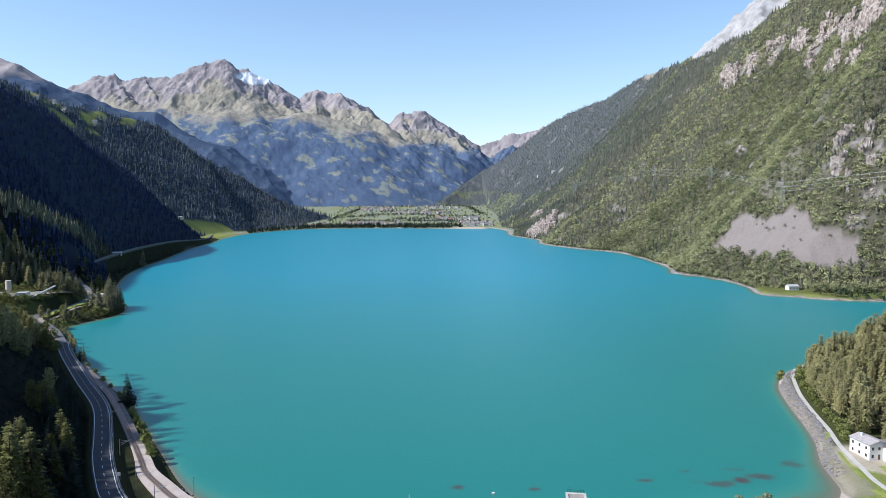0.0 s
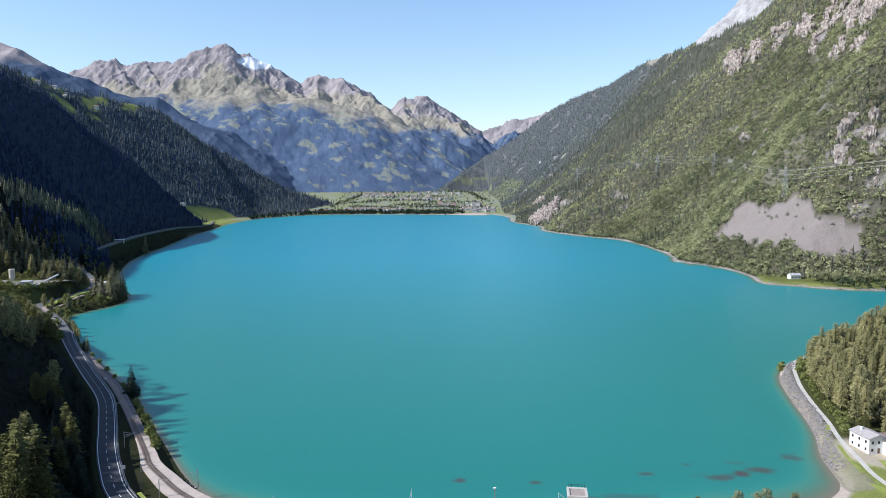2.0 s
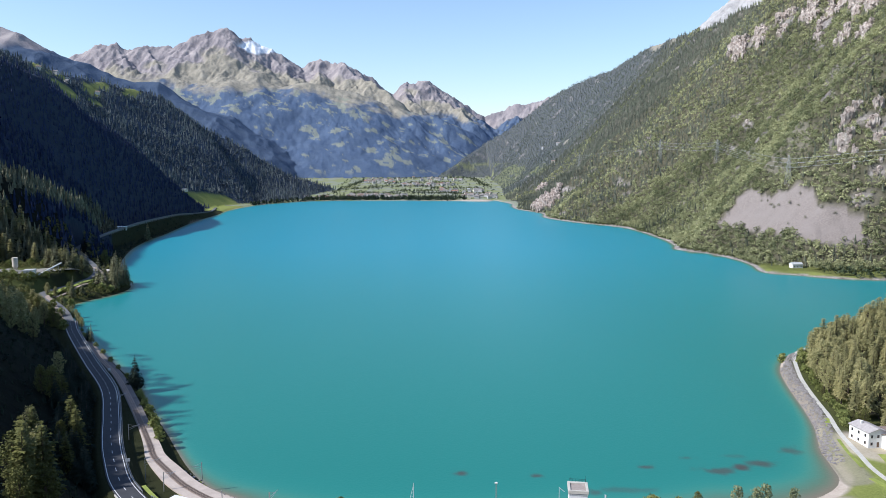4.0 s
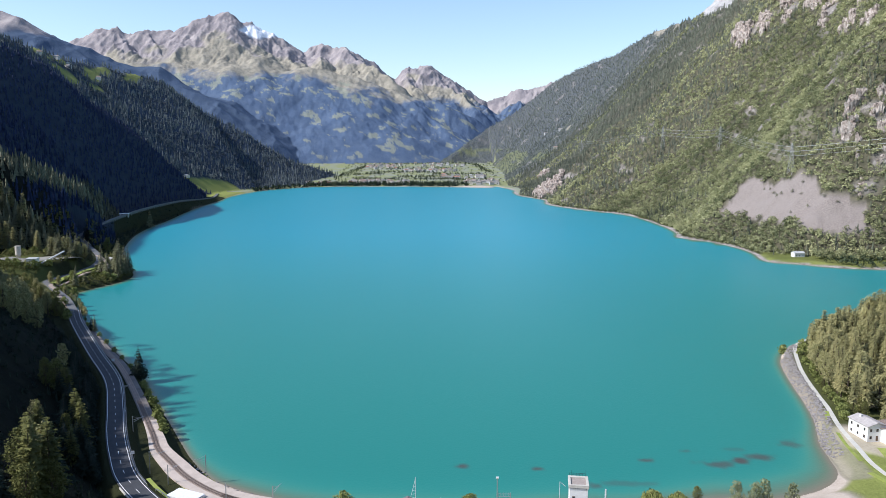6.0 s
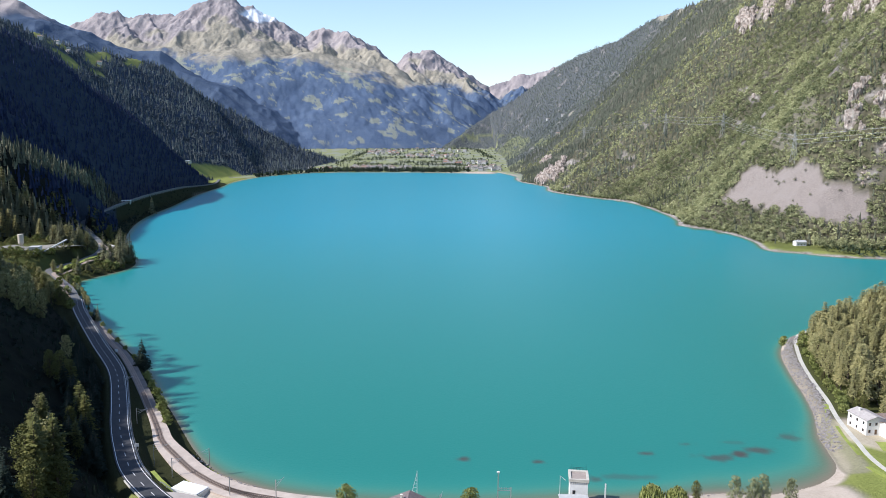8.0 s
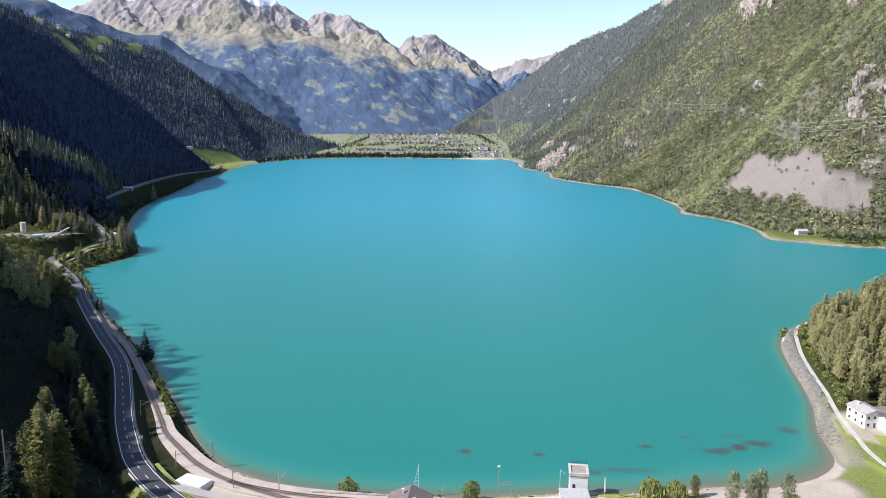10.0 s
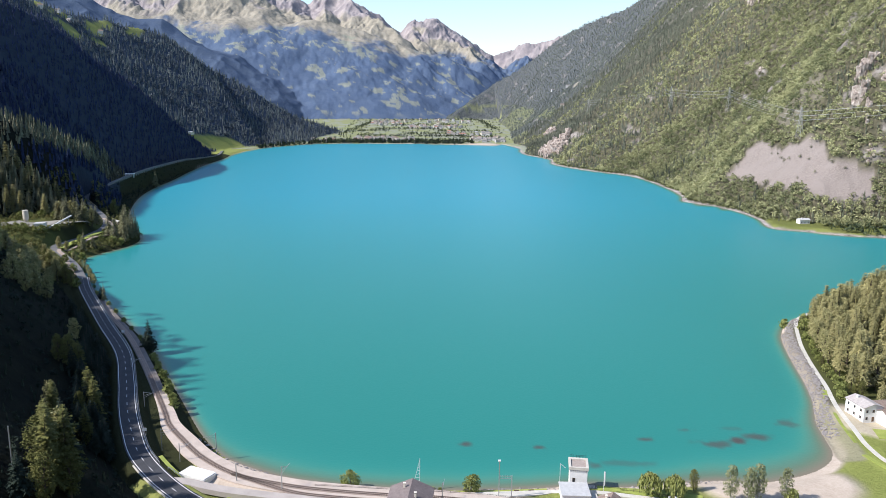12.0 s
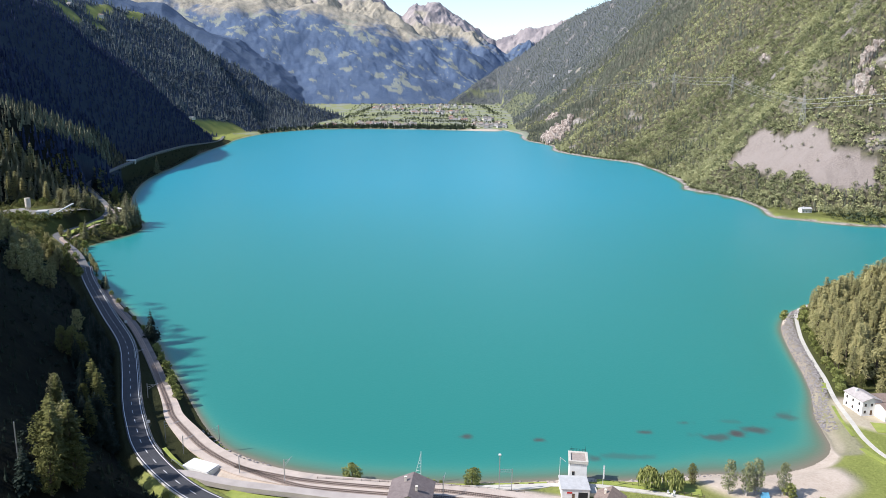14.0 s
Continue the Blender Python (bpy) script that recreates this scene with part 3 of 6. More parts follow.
lay(np.concatenate([np.arange(-180, -36, 4.0), np.arange(-36, 36.01, 0.13), np.arange(40, 180, 4.0)]),
    np.concatenate([np.linspace(0.02, 160, 12), np.arange(166, 205, 2.6), np.arange(205, 320, 1.2), np.arange(320, 420, 2.4), np.arange(420, 900, 5.0), np.arange(900, 2000, 8.5), np.arange(2000, 3308, 13.0)]))
lay(np.concatenate([np.arange(-180, -36, 4.0), np.arange(-36, 10, 0.065), np.arange(10, 36.01, 0.13), np.arange(40, 180, 4.0)]),
    np.concatenate([np.arange(3292, 4250, 12.0), np.arange(4250, 4960, 7.5)]))
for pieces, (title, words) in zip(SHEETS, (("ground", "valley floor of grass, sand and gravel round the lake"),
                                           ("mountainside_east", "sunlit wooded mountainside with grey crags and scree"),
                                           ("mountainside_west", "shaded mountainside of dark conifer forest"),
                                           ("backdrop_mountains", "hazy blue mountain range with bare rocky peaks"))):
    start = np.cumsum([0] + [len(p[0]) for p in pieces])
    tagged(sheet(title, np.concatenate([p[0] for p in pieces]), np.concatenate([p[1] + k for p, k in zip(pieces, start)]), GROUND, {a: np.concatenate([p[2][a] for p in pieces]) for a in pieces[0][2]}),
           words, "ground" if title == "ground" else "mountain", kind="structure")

# The lake: a level sheet that ends just inside the banks.
wb = np.radians(np.arange(-36, 36.01, 0.2))
wr = np.concatenate([np.arange(215, 330, 1.2), np.arange(330, 420, 3.0), np.arange(420, 1000, 8), np.arange(1000, 2560, 30)])
WA, WR = np.meshgrid(wb, wr)
WX, WY = (np.sin(WA) * WR).ravel(), (np.cos(WA) * WR).ravel()
depth = reach(WX, WY, LAKE, True)[0] * np.where(inside(WX, WY, LAKE), 1, -1)
widx = np.arange(WA.size).reshape(WA.shape)
wq = np.stack([widx[:-1, :-1], widx[1:, :-1], widx[1:, 1:], widx[:-1, 1:]], -1).reshape(-1, 4)[:, ::-1]
wq = wq[(depth[wq] > -30).all(1)]
near_side = smooth(340, 255, WY)
fade = 2.5 + 3.8 * near_side * smooth(-110, -60, WX) + 4.6 * smooth(70, 125, WX) * smooth(290, 255, WY)
shallow_here = np.exp(-np.clip(depth, 0, 200) / fade)
weeds = np.zeros(WX.shape)
REEFS = [(5, 273, 1.6, 1.1, 0.9), (34, 271, 1.7, 0.9, 0.85), (78, 280, 1.8, 0.9, 0.9), (96, 289, 2.6, 1.1, 0.6), (105, 276.5, 4.5, 1.8, 0.75), (115, 280, 2.2, 1.8, 0.95),
         (124, 283.5, 3.6, 1.6, 0.8), (142, 297, 3.2, 2.2, 0.65), (116, 291, 4.0, 1.0, 0.3), (64, 259, 9.0, 1.3, 0.4), (54, 257, 2.0, 1.5, 0.6)]
for cx, cy, rx, ry, dark in REEFS:
    wob = 0.25 + 1.7 * fbm(WX, WY, 3.4, 4, 141)
    weeds = np.maximum(weeds, dark * smooth(1.9, 0.4, np.hypot((WX - cx) / (1.0 * rx), (WY - cy) / (1.2 * ry)) / wob))
# "open" weights the sky-tinted water colour, growing with distance.
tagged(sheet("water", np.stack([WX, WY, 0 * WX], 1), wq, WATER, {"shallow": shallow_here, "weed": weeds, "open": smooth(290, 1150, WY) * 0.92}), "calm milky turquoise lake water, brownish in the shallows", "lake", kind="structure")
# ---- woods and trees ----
# Spruce green taken darker, to deepen the shade on the western side.
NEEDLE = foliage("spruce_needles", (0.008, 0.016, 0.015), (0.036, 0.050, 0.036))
# Paler copy for the eastern side, with sun and slight haze in the colour.
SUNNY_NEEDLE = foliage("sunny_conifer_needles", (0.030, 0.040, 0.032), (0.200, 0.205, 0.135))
# Haze is put into these two colours: greyer and paler needles with distance.
HAZY_NEEDLE = foliage("hazy_conifer_needles", (0.042, 0.054, 0.046), (0.190, 0.198, 0.142))
FAR_HAZY_NEEDLE = foliage("far_hazy_conifer_needles", (0.074, 0.092, 0.086), (0.205, 0.222, 0.180))
# Shade and blue haze of the western slope are put into this colour.
WEST_NEEDLE = foliage("shade_tinted_spruce_needles", (0.017, 0.026, 0.064), (0.042, 0.055, 0.110))
# Sunlight is put into these two: paler, warmer needles for the lit western trees.
SPUR_NEEDLE = foliage("sunlit_conifer_needles", (0.060, 0.070, 0.040), (0.260, 0.255, 0.145))
SPUR_DIM = foliage("brownish_conifer_needles", (0.042, 0.048, 0.038), (0.245, 0.238, 0.150))
# Spruces of the western ridge, with distance haze put in as blue.
ALP_NEEDLE = foliage("hazy_spruce_needles", (0.030, 0.045, 0.070), (0.175, 0.198, 0.190))
WOODS = foliage("mixed_foliage", (0.110, 0.124, 0.062), (0.410, 0.408, 0.205), (0.48, 0.45, 0.26))
LARCH = foliage("larch_needles", (0.105, 0.112, 0.050), (0.440, 0.400, 0.185), (0.36, 0.31, 0.14))
BIRCH = foliage("birch_leaves", (0.095, 0.112, 0.055), (0.270, 0.285, 0.150), (0.33, 0.32, 0.17))
PARK = foliage("park_leaves", (0.070, 0.095, 0.026), (0.270, 0.290, 0.095), (0.34, 0.31, 0.13))
WILLOW = foliage("willow_leaves", (0.13, 0.16, 0.045), (0.33, 0.35, 0.12), (0.38, 0.37, 0.16))
LEAF = foliage("broad_leaves", (0.034, 0.046, 0.016), (0.165, 0.165, 0.055), (0.23, 0.20, 0.075))
BARK = plain("bark", (0.05, 0.038, 0.028), (0.14, 0.11, 0.085), 0.9, 1.5, 9, 0.6, 0.05)
PALE_BARK = plain("birch_bark", (0.28, 0.26, 0.23), (0.55, 0.53, 0.50), 0.8, 2.5, 9, 0.4, 0.03)
rng = np.random.default_rng(7)


def shards(r, count, size):
    """Loose leafy triangles about a ball of radius r, standing off it like foliage."""
    p = r.normal(size=(count, 3))
    p /= np.linalg.norm(p, axis=1, keepdims=True)
    p[:, 2] = np.abs(p[:, 2]) * 1.15 - 0.35
    p *= r.uniform(0.72, 1.05, (count, 1))
    a, b = r.normal(size=(count, 3)), r.normal(size=(count, 3))
    a = a - 0.92 * p * (a * p).sum(1, keepdims=True)
    b = b - 0.92 * p * (b * p).sum(1, keepdims=True)
    a, b = (v / np.linalg.norm(v, axis=1, keepdims=True) * size * r.uniform(0.7, 1.3, (count, 1)) for v in (a, b))
    return np.stack([p + a, p - 0.5 * a + 0.85 * b, p - 0.5 * a - 0.85 * b], 1)


def mid_broadleaf(seed, count=57):
    """A crown a metre wide and high: triangles, three corners each."""
    r = np.random.default_rng(seed)
    size = 2.2 / math.sqrt(count) + 0.08
    lumps = [shards(r, count // 3, size) * s + c for s, c in ((0.34, (0.12, 0, 0.32)), (0.30, (-0.16, 0.1, 0.45)), (0.27, (0.02, -0.12, 0.68)))]
    return np.concatenate(lumps)


def mid_conifer(seed, tiers=5, per=6):
    r = np.random.default_rng(seed)
    out = []
    for k in range(tiers):
        low, top = 0.06 + 0.80 * k / tiers, 0.06 + 0.80 * (k + 1.9) / tiers
        wide = 0.5 * (1 - low) ** 0.85 + 0.03
        for j in range(per):
            a = 2 * math.pi * (j + r.uniform(-0.3, 0.3) + 0.5 * k) / per
            w, q = 0.62 * 2 * math.pi / per, wide * r.uniform(0.65, 1.15)
            out.append([(0, 0, min(1, top)), (math.cos(a - w) * q, math.sin(a - w) * q, low + r.uniform(-0.05, 0.05)), (math.cos(a + w) * q, math.sin(a + w) * q, low + r.uniform(-0.05, 0.05))])
    return np.array(out)


BROAD_KINDS = [mid_broadleaf(k) for k in range(5)]
CONE_KINDS = [mid_conifer(k) for k in range(5)]
SMALL_BROAD = [mid_broadleaf(k, 24) for k in range(10, 14)]
SMALL_CONE = [mid_conifer(k, 3, 5) for k in range(10, 14)]


def grove(name, words, places, heights, widths, tints, templates, material, category="forest"):
    """Many trees as one object: each template's triangles set down at its places."""
    pick = rng.integers(0, len(templates), len(places))
    verts, tint = [], []
    for k, tris in enumerate(templates):
        mine = np.where(pick == k)[0]
        if not len(mine):
            continue
        turn = rng.uniform(0, 2 * math.pi, len(mine))
        c, s = np.cos(turn)[:, None, None], np.sin(turn)[:, None, None]
        w, h = widths[mine][:, None, None], heights[mine][:, None, None]
        x, y, z = tris[None, :, :, 0], tris[None, :, :, 1], tris[None, :, :, 2]
        p = places[mine]
        verts.append(np.stack([(c * x - s * y) * w + p[:, 0, None, None], (s * x + c * y) * w + p[:, 1, None, None], z * h + p[:, 2, None, None]], -1).reshape(-1, 3))
        tint.append(np.repeat(tints[mine], tris.shape[0] * 3))
    verts, tint = np.concatenate(verts), np.concatenate(tint)
    return tagged(sheet(name, verts, np.arange(len(verts)).reshape(-1, 3), material, {"tint": tint}, False), words, category, kind="stuff")


def scatter(x0, x1, y0, y1, gap):
    xs, ys = np.meshgrid(np.arange(x0, x1, gap), np.arange(y0, y1, gap))
    x, y = xs.ravel() + rng.uniform(-0.5, 0.5, xs.size) * gap, ys.ravel() + rng.uniform(-0.5, 0.5, xs.size) * gap
    z, k, s, f = land(x, y)
    return x, y, z, k, s, f, kinds(x, y, z, k, s, f)



def plant(title, words, box, gap, want, conifers, tall, material_pair, small=False, wide_view=0.68, where=None):
    x, y, z, k, s, f, q = scatter(*box, gap)
    bare = np.maximum.reduce([q["rock"], q["alpine"], q["pasture"], q["scree"], q["meadow"], q["sand"], q["lime"]])
    keep = np.isin(k, want) & (s > np.where(x > 150, 4.5, 7)) & ((f > 2) | ((y > 840) & (y < 2300) & (s > 4.5) & (np.abs(x + 330) > 60))) & (bare < rng.uniform(0.2, 0.75, x.shape)) & (np.abs(x) < wide_view * y + 40)
    for line, gap_to in ((WEST_LINE, 8), (ROAD, 6.5), (RAIL, 4.5), (LANE, 3.5)):
        keep[keep] = reach(x[keep], y[keep], line)[0] > gap_to
    if where:
        keep &= where(x, y)
    x, y, z = x[keep], y[keep], z[keep]
    stand = fbm(x * 0.4, y, 80, 3, 161)
    cone_here = rng.uniform(0, 1, x.shape) < np.clip(conifers(x, y, z) + (stand - 0.5) * 1.6, 0, 1)
    tint = np.clip(0.45 + (fbm(x, y, 45, 3, 171) - 0.5) * 1.5 + rng.normal(0, 0.24, x.shape), 0, 1)
    h = tall * rng.uniform(0.5, 1.4, x.shape)
    p = np.stack([x, y, z - 0.6], 1)
    for flag, templates, material, wide, name in ((cone_here, SMALL_CONE if small else CONE_KINDS, material_pair[0], 0.34, "conifer_forest"), (~cone_here, SMALL_BROAD if small else BROAD_KINDS, material_pair[1], 1.0, "broadleaf_forest")):
        if flag.any():
            grove(name, words[0 if wide < 0.5 else 1], p[flag], h[flag] * (1.15 if wide < 0.5 else 0.92), h[flag] * wide * rng.uniform(0.8, 1.25, flag.sum()), tint[flag], templates, material)


EAST_WORDS = ("dark green conifers scattered over the sunny mountainside", "sunlit green broadleaf trees covering the mountainside")
plant("east", EAST_WORDS, (200, 860, 770, 1500), 4.9, [0, 1], lambda x, y, z: 0.12 + 0.35 * smooth(200, 420, z), 8.6, (SUNNY_NEEDLE, WOODS))
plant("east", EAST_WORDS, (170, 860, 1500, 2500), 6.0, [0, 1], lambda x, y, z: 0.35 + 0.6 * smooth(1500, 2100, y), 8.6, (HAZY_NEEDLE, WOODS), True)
plant("east", EAST_WORDS, (-70, 800, 2500, 3800), 7.6, [1], lambda x, y, z: 0.6 + 0 * x, 7.0, (FAR_HAZY_NEEDLE, FAR_HAZY_NEEDLE), True)


def on_spur(x, y):
    """The crest of the western spur and the slope behind the works yard."""
    return (reach(x, y, SPUR_WEST)[0] < 30) | (y < 770)


WEST_WORDS = ("dark spruce forest on the shaded mountainside", "broadleaf trees among the shaded spruces")
# Paler needles on the spur, blue-dark ones elsewhere: sun and shade by colour.
plant("west", WEST_WORDS, (-640, -300, 560, 1110), 6.2, [2], lambda x, y, z: 2.0 + 0 * x, 11.5, (SPUR_DIM, WOODS), False, 0.68, on_spur)
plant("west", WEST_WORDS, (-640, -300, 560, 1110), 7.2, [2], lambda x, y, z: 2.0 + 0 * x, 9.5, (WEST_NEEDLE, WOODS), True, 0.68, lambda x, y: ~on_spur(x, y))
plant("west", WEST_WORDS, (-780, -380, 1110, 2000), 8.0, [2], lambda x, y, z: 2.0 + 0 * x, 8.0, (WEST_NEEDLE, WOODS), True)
# Trees out of view, added to break up the shadow edge on the shore.
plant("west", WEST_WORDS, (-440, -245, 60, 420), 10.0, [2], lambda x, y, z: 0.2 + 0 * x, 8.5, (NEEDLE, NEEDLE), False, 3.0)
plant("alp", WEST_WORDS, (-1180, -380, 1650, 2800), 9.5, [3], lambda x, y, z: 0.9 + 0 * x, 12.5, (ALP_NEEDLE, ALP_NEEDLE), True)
def part(name, bm, material, parent, label=""):
    """Links a bmesh as one mesh object under a thing or a part."""
    me = bpy.data.meshes.new(name)
    bm.to_mesh(me)
    bm.free()
    me.materials.append(material)
    ob = new(name, me)
    ob.parent = parent
    if label:
        ob["label"] = label
    return ob


def tube(bm, points, radii, sides=7):
    """A tapering tube along the points."""
    rings_made = []
    for i, (p, r) in enumerate(zip(points, radii)):
        p = Vector(p)
        d = (Vector(points[min(i + 1, len(points) - 1)]) - Vector(points[max(i - 1, 0)])).normalized()
        u = d.orthogonal().normalized()
        v = d.cross(u)
        rings_made.append([bm.verts.new(p + (u * math.cos(2 * math.pi * k / sides) + v * math.sin(2 * math.pi * k / sides)) * r) for k in range(sides)])
    for a, b in zip(rings_made, rings_made[1:]):
        for k in range(sides):
            bm.faces.new((a[k], a[(k + 1) % sides], b[(k + 1) % sides], b[k]))
    bm.faces.new(rings_made[0][::-1])
    bm.faces.new(rings_made[-1])
    return bm


def crown_mesh(verts, faces, material, parent):
    ob = sheet("crown", verts, faces, material, {"tint": np.full(len(verts), 0.5)}, False)
    ob.parent = parent
    return ob


def conifer(name, label, height, wide, seed, material, whorls=24, per=8, bare=0.08, droop=0.28, fill=1.0, taper=0.8):
    """Spruce, fir or larch: a straight trunk and whorls of drooping boughs with side sprays."""
    r = np.random.default_rng(seed)
    tree = tagged(new(name), label, "tree")
    part("trunk", tube(bmesh.new(), [(0, 0, -0.8), (0.05, 0, height * 0.35), (0, 0.04, height * 0.7), (0, 0, height * 0.97)], [0.018 * height, 0.013 * height, 0.008 * height, 0.002 * height]), BARK, tree)
    v = []
    for k in range(whorls):
        s = (k + r.uniform(0, 0.6)) / whorls
        z = height * (bare + (1 - bare) * s)
        long = wide * (1 - s) ** taper * r.uniform(0.8, 1.1) + 0.12 * wide * (1 - s)
        for j in range(per):
            if r.uniform() > fill:
                continue
            a = 2 * math.pi * (j + 0.5 * (k % 2) + r.uniform(-0.35, 0.35)) / per
            l = long * r.uniform(0.6, 1.12)
            out, side = np.array([math.cos(a), math.sin(a), 0]), np.array([-math.sin(a), math.cos(a), 0])
            tip = out * l + np.array([0, 0, z - droop * l + 0.05 * height * s])
            root = np.array([0, 0, z + 0.02 * height])
            wid = 0.16 * l + 0.08
            mid = root * 0.45 + tip * 0.55 + np.array([0, 0, 0.08 * l])
            v += [(root, mid + side * wid, mid - side * wid), (mid + side * wid, tip, mid - side * wid)]
            for q in range(4):
                f = r.uniform(0.3, 1.0)
                base = root * (1 - f) + tip * f + np.array([0, 0, 0.06 * l])
                end = base + side * (r.choice((-1, 1)) * r.uniform(0.18, 0.42) * l) + out * 0.18 * l + np.array([0, 0, r.uniform(-0.22, 0.04) * l])
                w = out * (0.10 * l + 0.05) + np.array([0, 0, 0.05 * l])
                v.append((base - w, end, base + w))
    v = np.array(v).reshape(-1, 3)
    crown_mesh(v, np.arange(len(v)).reshape(-1, 3), material, tree)
    return tree


def broadleaf(name, label, height, wide, seed, material, leaves=900, stem=0.3, bark=None, clumps=16, leaf=0.5, slim=1.0):
    """A trunk that forks into limbs, and clumps of loose leaves round their ends."""
    r = np.random.default_rng(seed)
    tree = tagged(new(name), label, "tree")
    trunk = bmesh.new()
    tube(trunk, [(0, 0, -0.8), (0.1, 0.05, height * stem), (0, 0.1, height * 0.7)], [0.026 * height, 0.019 * height, 0.006 * height])
    centres = []
    for k in range(clumps):
        a, f = 2.4 * k + r.uniform(-0.4, 0.4), (k + 0.5) / clumps
        z = height * (stem + (0.93 - stem) * f)
        q = wide * slim * math.sin(math.pi * (0.16 + 0.78 * f)) * r.uniform(0.45, 0.85)
        centres.append((math.cos(a) * q, math.sin(a) * q, z))
        if k % 2 == 0:
            low = height * (stem + 0.45 * f * (0.9 - stem))
            tube(trunk, [(0, 0, low), (math.cos(a) * q * 0.5, math.sin(a) * q * 0.5, (low + z) / 2 + 0.2), (math.cos(a) * q, math.sin(a) * q, z)], [0.010 * height, 0.007 * height, 0.003 * height], 5)
    part("trunk", trunk, bark or BARK, tree)
    v, each = [], leaves // clumps
    for c in centres:
        size = wide * r.uniform(0.30, 0.50)
        p = r.normal(size=(each, 3))
        p = p / np.linalg.norm(p, axis=1, keepdims=True) * r.uniform(0.35, 1.05, (each, 1)) ** 0.6 * size * np.array([1, 1, 0.85]) + np.array(c)
        a, b = r.normal(size=(each, 3)), r.normal(size=(each, 3))
        b[:, 2] *= 0.5
        a /= np.linalg.norm(a, axis=1, keepdims=True)
        b -= a * (a * b).sum(1, keepdims=True)
        b /= np.linalg.norm(b, axis=1, keepdims=True)
        s = leaf * r.uniform(0.6, 1.25, (each, 1))
        v.append(np.stack([p - a * s, p + b * s * 0.6, p + a * s, p - b * s * 0.6], 1))
    v = np.concatenate(v).reshape(-1, 3)
    crown_mesh(v, np.arange(len(v)).reshape(-1, 4), material, tree)
    return tree


def willow(name, label, height, wide, seed):
    """A weeping willow: a short trunk, arching limbs and curtains of hanging twigs."""
    r = np.random.default_rng(seed)
    tree = tagged(new(name), label, "tree")
    trunk = tube(bmesh.new(), [(0, 0, -0.6), (0.1, 0, height * 0.45), (0, 0.1, height * 0.75)], [0.28, 0.22, 0.1])
    v = []
    for k in range(110):
        a, q = r.uniform(0, 2 * math.pi), wide * math.sqrt(r.uniform(0.02, 1))
        top = height * (1 - 0.35 * (q / wide) ** 2) * r.uniform(0.93, 1.03)
        if k % 8 == 0:
            tube(trunk, [(0, 0, height * 0.55), (math.cos(a) * q * 0.6, math.sin(a) * q * 0.6, top * 0.95), (math.cos(a) * q, math.sin(a) * q, top * 0.9)], [0.1, 0.06, 0.03], 5)
        for j in range(12):
            x, y = math.cos(a) * q + r.normal(0, 0.34), math.sin(a) * q + r.normal(0, 0.34)
            z = top - r.uniform(0, 0.25) * height
            low = max(0.10 * height, z - r.uniform(0.12, 0.36) * height * (0.4 + 0.6 * q / wide))
            s = r.normal(size=2)
            s = s / np.linalg.norm(s) * r.uniform(0.10, 0.24)
            v += [(x, y, z), (x + s[0], y + s[1], (z + low) / 2), (x + s[0] * 0.5, y + s[1] * 0.5, low), (x - s[0], y - s[1], (z + low) / 2)]
    part("trunk", trunk, BARK, tree)
    v = np.array(v)
    crown_mesh(v, np.arange(len(v)).reshape(-1, 4), WILLOW, tree)
    return tree


def level(x, y):
    return float(land(np.array([x]), np.array([y]))[0][0])


def stand(kinds_made, spots, group, seed):
    """Sets trees at the spots (x, y, kind, scale): the first of a kind is moved there, the rest are copies."""
    r = random.Random(seed)
    xs, ys = np.array([s[0] for s in spots], float), np.array([s[1] for s in spots], float)
    zs = land(xs, ys)[0]
    for (x, y, kind, scale), z in zip(spots, zs):
        tree = copy_thing(kinds_made[kind], pose(x, y, max(z, 0.1), 0, 0, r.uniform(0, 360)))
        s = scale * r.uniform(0.93, 1.07)
        tree.scale = (s * r.uniform(0.9, 1.1), s * r.uniform(0.9, 1.1), s)
        tagged(tree, group=group)


